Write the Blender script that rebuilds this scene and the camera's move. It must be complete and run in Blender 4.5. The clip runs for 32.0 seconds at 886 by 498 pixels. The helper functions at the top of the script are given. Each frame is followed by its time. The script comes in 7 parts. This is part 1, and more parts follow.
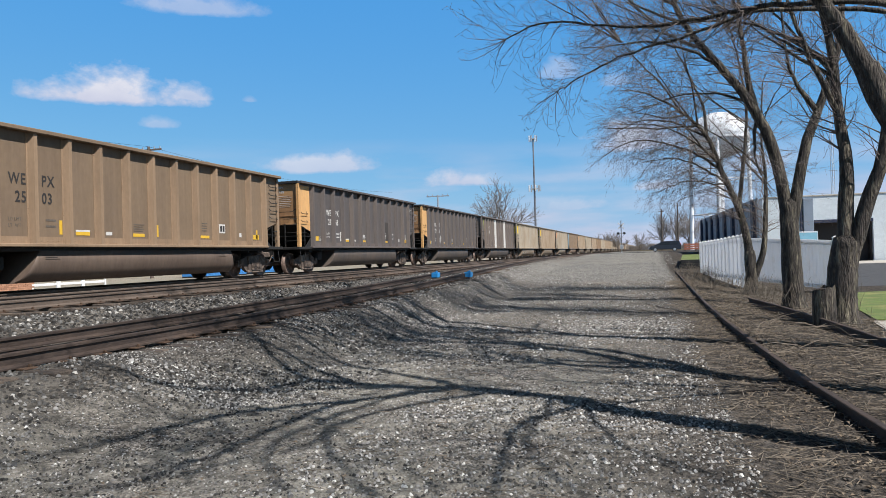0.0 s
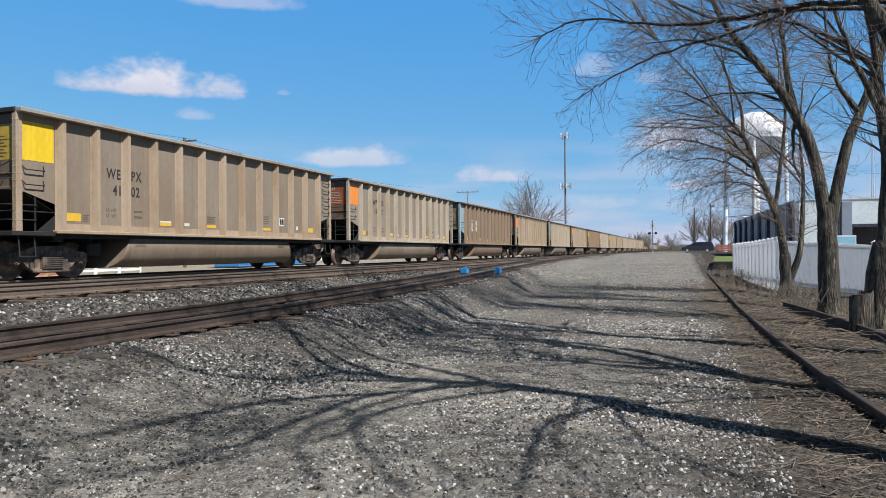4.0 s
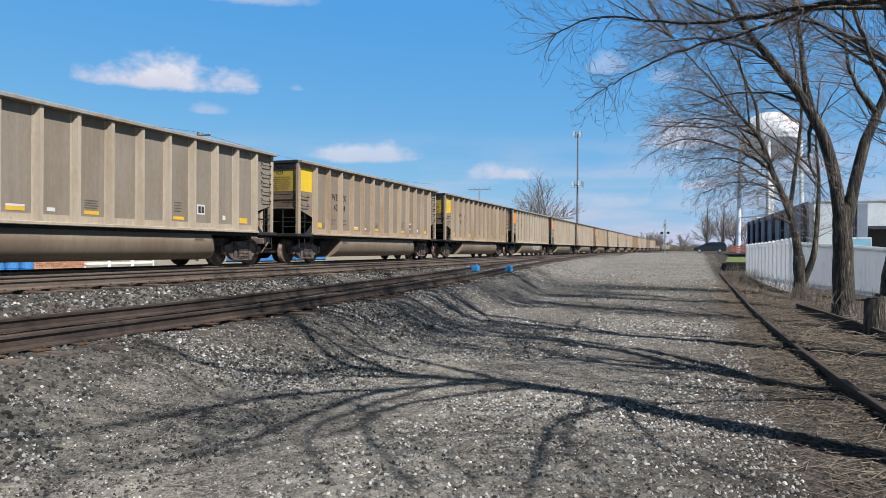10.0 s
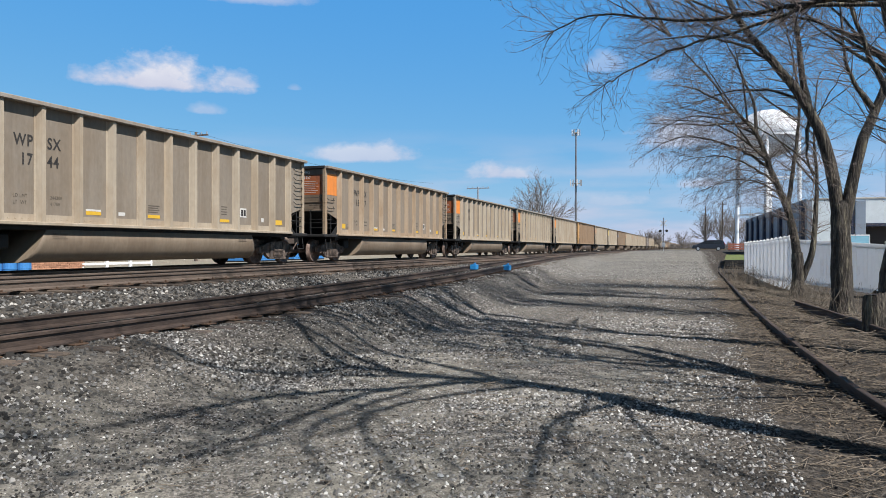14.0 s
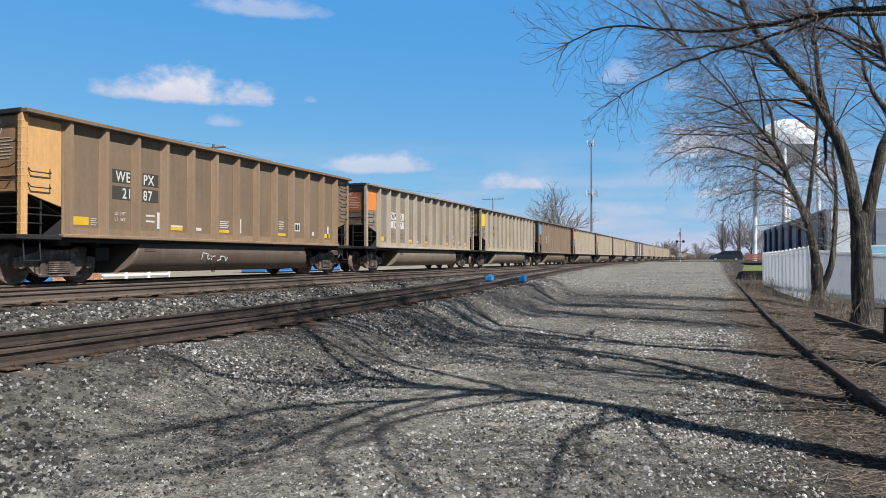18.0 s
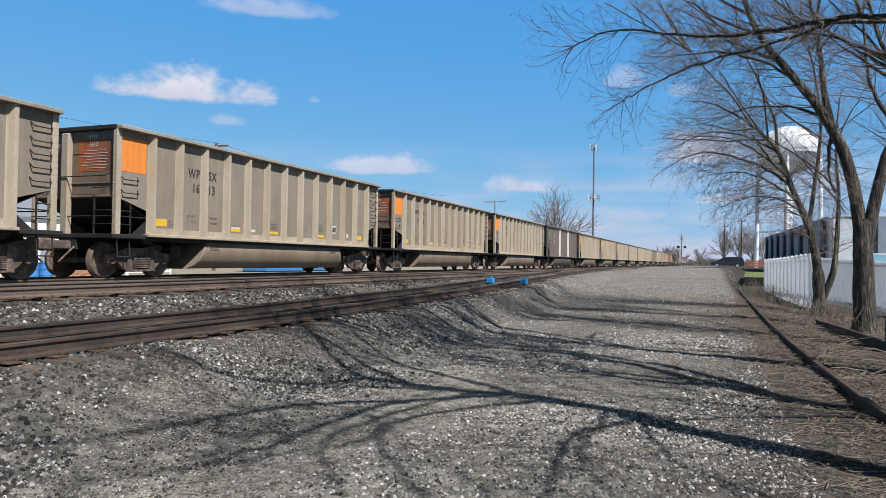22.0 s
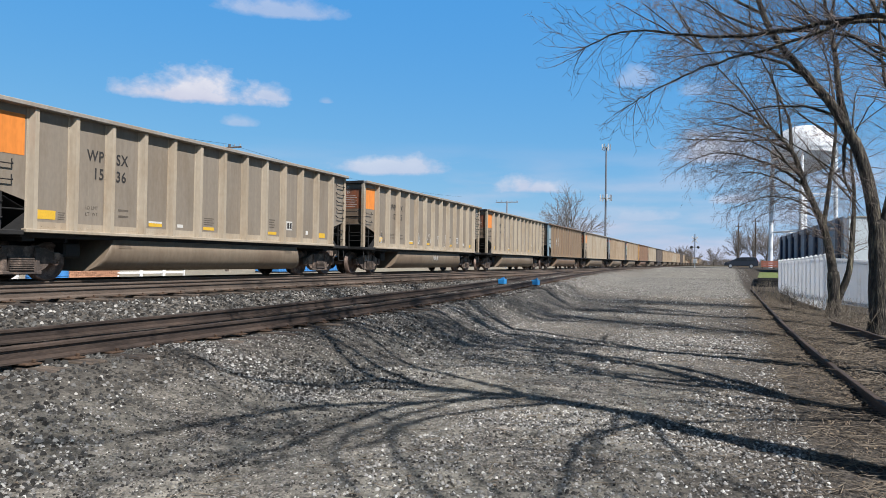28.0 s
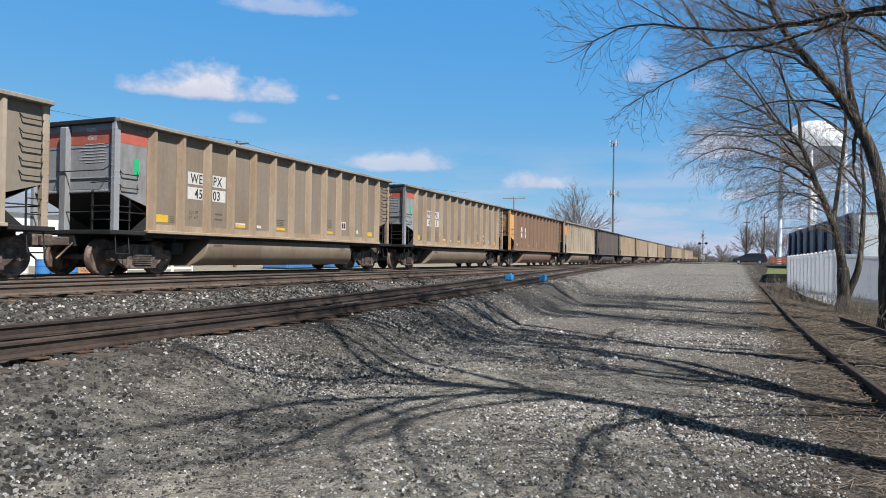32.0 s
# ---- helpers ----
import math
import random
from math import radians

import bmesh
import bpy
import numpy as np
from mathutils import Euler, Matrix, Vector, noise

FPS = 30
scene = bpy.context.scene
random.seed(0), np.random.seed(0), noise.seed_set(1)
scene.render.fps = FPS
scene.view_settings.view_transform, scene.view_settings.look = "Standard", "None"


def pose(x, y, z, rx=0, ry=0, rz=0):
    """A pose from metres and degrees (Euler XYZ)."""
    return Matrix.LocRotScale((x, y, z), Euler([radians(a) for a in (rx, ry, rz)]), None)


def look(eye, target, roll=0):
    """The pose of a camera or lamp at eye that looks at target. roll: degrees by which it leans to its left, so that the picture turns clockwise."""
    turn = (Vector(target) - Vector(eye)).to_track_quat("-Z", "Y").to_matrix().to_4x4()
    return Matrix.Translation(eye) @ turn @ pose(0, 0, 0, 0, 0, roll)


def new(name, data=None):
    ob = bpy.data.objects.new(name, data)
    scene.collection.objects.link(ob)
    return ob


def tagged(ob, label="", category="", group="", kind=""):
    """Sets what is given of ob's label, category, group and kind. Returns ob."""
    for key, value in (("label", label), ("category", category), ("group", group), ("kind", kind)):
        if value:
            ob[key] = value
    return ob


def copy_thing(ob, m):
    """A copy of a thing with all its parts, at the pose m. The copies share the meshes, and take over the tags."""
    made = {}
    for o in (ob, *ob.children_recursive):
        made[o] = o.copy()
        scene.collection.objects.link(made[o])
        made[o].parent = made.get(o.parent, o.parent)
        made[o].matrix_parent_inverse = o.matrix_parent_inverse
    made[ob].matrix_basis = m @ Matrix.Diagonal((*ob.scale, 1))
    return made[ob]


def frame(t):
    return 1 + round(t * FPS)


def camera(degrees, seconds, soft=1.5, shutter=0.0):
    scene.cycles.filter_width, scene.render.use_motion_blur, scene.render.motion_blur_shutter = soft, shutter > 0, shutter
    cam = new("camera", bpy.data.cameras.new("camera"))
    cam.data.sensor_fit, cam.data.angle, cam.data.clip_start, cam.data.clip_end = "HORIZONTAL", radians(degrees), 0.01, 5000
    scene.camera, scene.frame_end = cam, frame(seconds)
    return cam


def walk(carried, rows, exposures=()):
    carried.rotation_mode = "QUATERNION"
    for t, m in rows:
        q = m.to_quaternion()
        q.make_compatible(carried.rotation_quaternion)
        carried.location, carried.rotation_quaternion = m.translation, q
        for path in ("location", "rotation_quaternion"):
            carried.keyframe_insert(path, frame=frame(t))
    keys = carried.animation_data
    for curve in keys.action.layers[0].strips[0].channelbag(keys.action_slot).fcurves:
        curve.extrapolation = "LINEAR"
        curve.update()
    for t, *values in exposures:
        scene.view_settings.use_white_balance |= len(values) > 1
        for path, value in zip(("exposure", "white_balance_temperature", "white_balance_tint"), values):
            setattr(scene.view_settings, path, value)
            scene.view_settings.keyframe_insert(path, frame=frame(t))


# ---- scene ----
# ---------- camera ----------
cam = camera(65.15, 32.0, soft=0.65)

# seconds, eye x y z, yaw to the left, pitch up, roll clockwise (degrees)
PATH = [
    (0.0, 0.030, 0.032, 1.594, 16.793, 0.518, -1.714),
    (0.5, 0.022, 0.031, 1.593, 16.891, 0.405, -1.632),
    (1.0, 0.023, 0.034, 1.595, 17.288, 0.321, -1.568),
    (1.5, 0.016, 0.022, 1.595, 17.429, 0.291, -1.505),
    (2.0, 0.014, 0.020, 1.594, 17.694, 0.265, -1.362),
    (2.5, 0.013, 0.015, 1.593, 18.003, 0.134, -1.050),
    (3.0, 0.012, 0.002, 1.596, 18.300, 0.092, -0.794),
    (3.5, 0.008, -0.014, 1.596, 18.781, 0.164, -0.507),
    (5.5, 0.013, 0.001, 1.594, 19.749, 0.185, -0.405),
    (6.0, 0.011, 0.007, 1.592, 19.850, 0.039, -0.225),
    (6.5, 0.009, 0.004, 1.592, 19.887, 0.001, -0.283),
    (7.0, 0.003, 0.007, 1.591, 19.949, -0.136, -0.266),
    (7.5, 0.004, 0.014, 1.590, 19.987, -0.252, -0.223),
    (8.0, -0.000, 0.005, 1.592, 19.983, -0.203, -0.130),
    (8.5, -0.000, 0.004, 1.591, 19.951, -0.191, -0.026),
    (9.0, 0.001, 0.005, 1.593, 20.000, -0.178, 0.130),
    (9.5, 0.001, 0.001, 1.594, 20.002, -0.152, 0.261),
    (10.0, -0.004, -0.009, 1.595, 20.069, -0.042, 0.320),
    (10.5, -0.001, -0.004, 1.591, 20.205, 0.067, 0.344),
    (11.0, -0.003, 0.009, 1.589, 20.358, 0.087, 0.228),
    (11.5, 0.002, 0.011, 1.590, 20.182, 0.084, 0.198),
    (12.0, -0.003, 0.007, 1.587, 20.335, 0.044, 0.152),
    (12.5, -0.003, 0.011, 1.588, 20.409, 0.085, 0.104),
    (13.0, -0.005, 0.017, 1.602, 20.284, -0.063, 0.227),
    (13.5, 0.006, 0.023, 1.592, 20.076, -0.156, 0.091),
    (14.0, 0.001, 0.014, 1.591, 19.963, -0.123, 0.076),
    (14.5, 0.001, 0.002, 1.595, 20.050, -0.110, 0.108),
    (16.5, -0.001, -0.004, 1.604, 20.704, 0.570, 0.036),
    (17.0, 0.004, -0.003, 1.599, 20.870, 0.690, 0.008),
    (17.5, 0.005, -0.006, 1.596, 21.060, 0.766, -0.022),
    (18.0, 0.002, -0.003, 1.600, 21.217, 0.773, 0.020),
    (18.5, -0.008, -0.004, 1.599, 21.369, 0.776, 0.108),
    (19.0, -0.001, -0.004, 1.587, 21.425, 0.811, 0.068),
    (19.5, -0.007, -0.005, 1.599, 21.472, 0.781, 0.259),
    (20.0, -0.007, -0.008, 1.601, 21.540, 0.828, 0.500),
    (20.5, -0.012, 0.003, 1.596, 21.692, 0.941, 0.623),
    (21.0, -0.007, 0.013, 1.599, 21.678, 1.006, 0.744),
    (21.5, -0.006, 0.011, 1.591, 21.507, 0.982, 0.829),
    (22.0, -0.012, 0.001, 1.588, 21.314, 0.932, 0.894),
    (22.5, -0.014, -0.007, 1.594, 21.324, 0.857, 0.932),
    (23.0, -0.013, -0.008, 1.606, 21.663, 1.000, 0.950),
    (23.5, -0.008, -0.008, 1.599, 21.863, 1.147, 0.940),
    (24.0, -0.011, -0.015, 1.593, 21.945, 1.259, 1.020),
    (24.5, -0.006, -0.017, 1.594, 22.034, 1.260, 1.016),
    (25.0, -0.005, -0.011, 1.595, 22.145, 1.260, 0.965),
    (25.5, -0.007, -0.007, 1.592, 22.227, 1.215, 0.753),
    (27.5, -0.005, -0.014, 1.595, 22.157, 0.982, 0.719),
    (28.0, -0.009, -0.023, 1.606, 22.282, 0.953, 0.859),
    (28.5, -0.003, -0.026, 1.605, 22.284, 1.116, 0.812),
    (29.0, -0.005, -0.028, 1.599, 22.401, 1.254, 0.834),
    (29.5, -0.000, -0.031, 1.602, 22.537, 1.374, 0.902),
    (30.0, -0.003, -0.027, 1.598, 22.602, 1.504, 0.928),
    (30.5, -0.005, -0.015, 1.591, 22.709, 1.383, 0.994),
    (31.0, -0.005, 0.001, 1.582, 22.862, 1.041, 0.886),
    (31.5, -0.006, 0.001, 1.583, 22.823, 0.784, 0.783),
    (32.0, -0.012, -0.010, 1.587, 22.864, 0.640, 0.844),
]


def aim(x, y, z, yaw, pitch, roll):
    a, b = radians(yaw), radians(pitch)
    way = Vector((-math.sin(a) * math.cos(b), math.cos(a) * math.cos(b), math.sin(b)))
    eye = Vector((x, y, z))
    return look(eye, eye + way * 10, roll)


walk(cam, [(t, aim(*row)) for t, *row in PATH], exposures=[(0.0, 0.42), (32.0, 0.42)])

# ---------- light ----------
SUN_WAY = Vector((0.57, -0.27, 0.775)).normalized()  # towards the sun
sun = new("sun", bpy.data.lights.new("sun", "SUN"))
sun.data.energy, sun.data.angle, sun.data.color = 5.0, radians(0.45), (1.0, 0.97, 0.955)
sun.matrix_world = look((0, 0, 60), Vector((0, 0, 60)) - SUN_WAY)

world = bpy.data.worlds.new("world")
scene.world = world
world.use_nodes = True
wn, wl = world.node_tree.nodes, world.node_tree.links
wn.clear()


def wnode(kind, **sets):
    n = wn.new(kind)
    for key, value in sets.items():
        if key == "op":
            n.operation = value
        elif key == "vals":
            for i, v in enumerate(value):
                if v is not None:
                    n.inputs[i].default_value = v
    return n


def wmath(op, a, b=0.0, clamp=False):
    n = wn.new("ShaderNodeMath")
    n.operation, n.use_clamp = op, clamp
    for i, v in enumerate((a, b)):
        if isinstance(v, (int, float)):
            n.inputs[i].default_value = v
        else:
            wl.new(v, n.inputs[i])
    return n.outputs[0]


sky = wn.new("ShaderNodeTexSky")
sky.sky_type, sky.sun_disc = "NISHITA", False
sky.sun_elevation = math.asin(SUN_WAY.z)
sky.sun_rotation = math.atan2(SUN_WAY.x, SUN_WAY.y)
sky.air_density, sky.dust_density, sky.ozone_density = 1.15, 0.25, 3.5
geo = wn.new("ShaderNodeTexCoord")
sep = wn.new("ShaderNodeSeparateXYZ")
wl.new(geo.outputs["Generated"], sep.inputs[0])
azim = wmath("ARCTAN2", sep.outputs[0], sep.outputs[1])
elev = wmath("ARCSINE", sep.outputs[2])
noise_a = wn.new("ShaderNodeTexNoise")
noise_a.inputs["Scale"].default_value, noise_a.inputs["Detail"].default_value = 11.0, 7.0
noise_a.inputs["Roughness"].default_value = 0.62
squash = wn.new("ShaderNodeVectorMath")
squash.operation = "MULTIPLY"
squash.inputs[1].default_value = (1.0, 1.0, 1.5)
wl.new(geo.outputs["Generated"], squash.inputs[0])
wl.new(squash.outputs[0], noise_a.inputs["Vector"])
fuzz = wmath("SUBTRACT", noise_a.outputs["Fac"], 0.5)
crisp = wn.new("ShaderNodeTexNoise")
crisp.inputs["Scale"].default_value, crisp.inputs["Detail"].default_value, crisp.inputs["Roughness"].default_value = 30.0, 8.0, 0.6
wl.new(squash.outputs[0], crisp.inputs["Vector"])
billow = wmath("ADD", wmath("MULTIPLY", fuzz, 1.5), wmath("MULTIPLY", wmath("SUBTRACT", crisp.outputs["Fac"], 0.5), 1.1))
# cumulus clouds, flat below and heaped above: azimuth and elevation of the base, half width, height (degrees), density
CLOUDS = [
    (-41.9, 12.3, 7.6, 1.9, 0.95),
    (-41.8, 12.6, 3.6, 2.4, 0.95),
    (-36.4, 12.7, 2.0, 1.3, 0.70),
    (-38.9, 10.5, 1.5, 0.8, 0.40),
    (-35.8, 19.1, 5.8, 1.6, 0.48),
    (-26.6, 7.4, 6.4, 1.5, 0.70),
    (-24.7, 7.6, 2.4, 1.7, 0.70),
    (-14.9, 5.9, 3.9, 1.3, 0.75),
    (-15.6, 6.1, 1.8, 1.6, 0.75),
    (-1.2, 8.3, 5.2, 2.2, 0.75),
    (-6.6, 14.2, 2.2, 1.5, 0.38),
    (-2.4, 13.2, 1.6, 0.9, 0.30),
    (0.6, 4.9, 2.6, 1.3, 0.75),
    (-32.0, 12.6, 0.8, 0.5, 0.30),
    (-6.5, 3.6, 5.0, 1.1, 0.45),
    (7.0, 6.0, 3.6, 1.5, 0.55),
]
total = lit = None
for az, el, wid, hei, dens in CLOUDS:
    du = wmath("DIVIDE", wmath("SUBTRACT", azim, radians(az)), radians(wid))
    dv = wmath("DIVIDE", wmath("SUBTRACT", elev, radians(el)), radians(hei))
    low = wmath("MULTIPLY", wmath("MINIMUM", dv, 0.0), 3.2)
    up = wmath("ADD", wmath("MAXIMUM", dv, 0.0), low)
    rad = wmath("SQRT", wmath("ADD", wmath("MULTIPLY", du, du), wmath("MULTIPLY", up, up)))
    body = wmath("ADD", wmath("SUBTRACT", 0.92, rad), billow)
    body = wmath("MULTIPLY", wmath("MULTIPLY", body, 1.7, True), dens)
    shine = wmath("MULTIPLY", wmath("ADD", wmath("MULTIPLY", dv, 0.9), 0.25, True), body)
    total = body if total is None else wmath("MAXIMUM", total, body)
    lit = shine if lit is None else wmath("MAXIMUM", lit, shine)
# thin haze bank along the horizon
veil = wmath("MULTIPLY", wmath("SUBTRACT", 1.0, wmath("DIVIDE", wmath("ABSOLUTE", wmath("SUBTRACT", elev, 0.035)), 0.135), True), 1.0)
noise_b = wn.new("ShaderNodeTexNoise")
noise_b.inputs["Scale"].default_value, noise_b.inputs["Detail"].default_value = 5.0, 6.0
squash_b = wn.new("ShaderNodeVectorMath")
squash_b.operation = "MULTIPLY"
squash_b.inputs[1].default_value = (1.0, 1.0, 6.0)
wl.new(geo.outputs["Generated"], squash_b.inputs[0])
wl.new(squash_b.outputs[0], noise_b.inputs["Vector"])
veil = wmath("MULTIPLY", wmath("MULTIPLY", wmath("SUBTRACT", noise_b.outputs["Fac"], 0.40), 4.0, True), wmath("MULTIPLY", veil, 0.9))
total = wmath("MAXIMUM", total, veil)
# scattered clouds higher up
noise_c = wn.new("ShaderNodeTexNoise")
noise_c.inputs["Scale"].default_value, noise_c.inputs["Detail"].default_value = 3.0, 6.0
wl.new(geo.outputs["Generated"], noise_c.inputs["Vector"])
high = wmath("MULTIPLY", wmath("MULTIPLY", wmath("SUBTRACT", noise_c.outputs["Fac"], 0.52), 5.0, True), wmath("DIVIDE", wmath("SUBTRACT", elev, 0.46), 0.2, True))
total = wmath("MAXIMUM", total, wmath("MULTIPLY", high, 0.5))
mixer = wn.new("ShaderNodeMix")
mixer.data_type = "RGBA"
shade = wn.new("ShaderNodeMix")
shade.data_type = "RGBA"
shade.inputs[6].default_value, shade.inputs[7].default_value = (5.2, 5.4, 6.7, 1), (7.5, 7.45, 7.9, 1)
wl.new(wmath("ADD", lit, wmath("MULTIPLY", fuzz, 1.2), True), shade.inputs[0])
wl.new(total, mixer.inputs[0])
# the clear-sky colour, deepened as on a dry spring noon
deep = wn.new("ShaderNodeVectorMath")
deep.operation = "MULTIPLY_ADD"
deep.inputs[1].default_value, deep.inputs[2].default_value = (0.49, 0.42, 0.10), (0.02, 1.94, 6.2)
wl.new(sky.outputs[0], deep.inputs[0])
# dimmer and greyer towards the zenith
zen = wn.new("ShaderNodeMapRange")
zen.inputs[1].default_value, zen.inputs[2].default_value, zen.inputs[3].default_value, zen.inputs[4].default_value = 0.385, 0.62, 0.0, 1.0
wl.new(elev, zen.inputs[0])
dim = wn.new("ShaderNodeMix")
dim.data_type = "RGBA"
dim.inputs[7].default_value = (0.45, 0.51, 0.70, 1)
wl.new(zen.outputs[0], dim.inputs[0])
wl.new(deep.outputs[0], dim.inputs[6])
wl.new(dim.outputs[2], mixer.inputs[6])
wl.new(shade.outputs[2], mixer.inputs[7])
back = wn.new("ShaderNodeBackground")
back.inputs[1].default_value = 0.086
wl.new(mixer.outputs[2], back.inputs[0])
wout = wn.new("ShaderNodeOutputWorld")
wl.new(back.outputs[0], wout.inputs[0])

# ---------- materials ----------


def rgb(c):
    return (*c, 1.0) if len(c) == 3 else c


def material(name, base, rough=0.7, metal=0.0, vary=0.25, scale=3.0, fine=40.0, bump=0.2, stretch=(1, 1, 1), second=None, second_amount=0.5,
             spec=0.4, random=0.0, bump_scale=None, streak=0.0):
    """A weathered surface: base colour varied at two scales, an optional second colour in patches, and fine relief."""
    m = bpy.data.materials.new(name)
    m.use_nodes = True
    nt, ln = m.node_tree.nodes, m.node_tree.links
    bsdf = nt["Principled BSDF"]
    co = nt.new("ShaderNodeTexCoord")
    mp = nt.new("ShaderNodeMapping")
    mp.inputs["Scale"].default_value = stretch
    ln.new(co.outputs["Object"], mp.inputs["Vector"])
    vec = mp.outputs[0]
    info = nt.new("ShaderNodeObjectInfo")
    off = nt.new("ShaderNodeVectorMath")
    off.operation = "MULTIPLY_ADD"
    comb = nt.new("ShaderNodeCombineXYZ")
    ln.new(info.outputs["Random"], comb.inputs[0])
    ln.new(info.outputs["Random"], comb.inputs[1])
    ln.new(comb.outputs[0], off.inputs[0])
    off.inputs[1].default_value = (37.0, 53.0, 11.0)
    ln.new(vec, off.inputs[2])
    vec = off.outputs[0]
    n1 = nt.new("ShaderNodeTexNoise")
    n1.inputs["Scale"].default_value, n1.inputs["Detail"].default_value = scale, 5
    ln.new(vec, n1.inputs["Vector"])
    n2 = nt.new("ShaderNodeTexNoise")
    n2.inputs["Scale"].default_value, n2.inputs["Detail"].default_value = fine, 3
    ln.new(vec, n2.inputs["Vector"])
    add = nt.new("ShaderNodeMath")
    add.operation = "ADD"
    ln.new(n1.outputs["Fac"], add.inputs[0])
    ln.new(n2.outputs["Fac"], add.inputs[1])
    rng = nt.new("ShaderNodeMapRange")
    rng.inputs[1].default_value, rng.inputs[2].default_value = 0.65, 1.35
    rng.inputs[3].default_value, rng.inputs[4].default_value = 1.0 - vary, 1.0 + vary
    ln.new(add.outputs[0], rng.inputs[0])
    val = rng.outputs[0]
    if random:
        rr = nt.new("ShaderNodeMapRange")
        rr.inputs[3].default_value, rr.inputs[4].default_value = 1.0 - random, 1.0 + random
        ln.new(info.outputs["Random"], rr.inputs[0])
        mu = nt.new("ShaderNodeMath")
        mu.operation = "MULTIPLY"
        ln.new(val, mu.inputs[0])
        ln.new(rr.outputs[0], mu.inputs[1])
        val = mu.outputs[0]
    if streak:
        # grime washed down the plates by rain
        lanes = nt.new("ShaderNodeMapping")
        lanes.inputs["Scale"].default_value = (6.0, 6.0, 0.55)
        ln.new(vec, lanes.inputs["Vector"])
        n4 = nt.new("ShaderNodeTexNoise")
        n4.inputs["Scale"].default_value, n4.inputs["Detail"].default_value, n4.inputs["Roughness"].default_value = 1.3, 7, 0.65
        ln.new(lanes.outputs[0], n4.inputs["Vector"])
        r4 = nt.new("ShaderNodeMapRange")
        r4.inputs[1].default_value, r4.inputs[2].default_value = 0.34, 0.66
        r4.inputs[3].default_value, r4.inputs[4].default_value = 1.0 - streak, 1.0 + streak * 0.6
        ln.new(n4.outputs["Fac"], r4.inputs[0])
        mu4 = nt.new("ShaderNodeMath")
        mu4.operation = "MULTIPLY"
        ln.new(val, mu4.inputs[0])
        ln.new(r4.outputs[0], mu4.inputs[1])
        val = mu4.outputs[0]
    col = nt.new("ShaderNodeMix")
    col.data_type, col.blend_type = "RGBA", "MULTIPLY"
    col.inputs[0].default_value = 1.0
    if second:
        sm = nt.new("ShaderNodeMix")
        sm.data_type = "RGBA"
        sm.inputs[6].default_value, sm.inputs[7].default_value = rgb(base), rgb(second)
        n3 = nt.new("ShaderNodeTexNoise")
        n3.inputs["Scale"].default_value, n3.inputs["Detail"].default_value = scale * 0.6, 8
        n3.inputs["Roughness"].default_value = 0.7
        ln.new(vec, n3.inputs["Vector"])
        r3 = nt.new("ShaderNodeMapRange")
        r3.inputs[1].default_value, r3.inputs[2].default_value = 0.62 - 0.35 * second_amount, 0.72 - 0.25 * second_amount
        ln.new(n3.outputs["Fac"], r3.inputs[0])
        ln.new(r3.outputs[0], sm.inputs[0])
        ln.new(sm.outputs[2], col.inputs[6])
    else:
        col.inputs[6].default_value = rgb(base)
    ln.new(val, col.inputs[7])
    ln.new(col.outputs[2], bsdf.inputs["Base Color"])
    bsdf.inputs["Metallic"].default_value = metal
    bsdf.inputs["Specular IOR Level"].default_value = spec
    rr2 = nt.new("ShaderNodeMapRange")
    rr2.inputs[3].default_value, rr2.inputs[4].default_value = max(rough - 0.12, 0.03), min(rough + 0.12, 1.0)
    ln.new(n1.outputs["Fac"], rr2.inputs[0])
    ln.new(rr2.outputs[0], bsdf.inputs["Roughness"])
    if bump:
        bp = nt.new("ShaderNodeBump")
        bp.inputs["Strength"].default_value, bp.inputs["Distance"].default_value = bump, bump_scale or 0.02
        ln.new(add.outputs[0], bp.inputs["Height"])
        ln.new(bp.outputs[0], bsdf.inputs["Normal"])
    return m


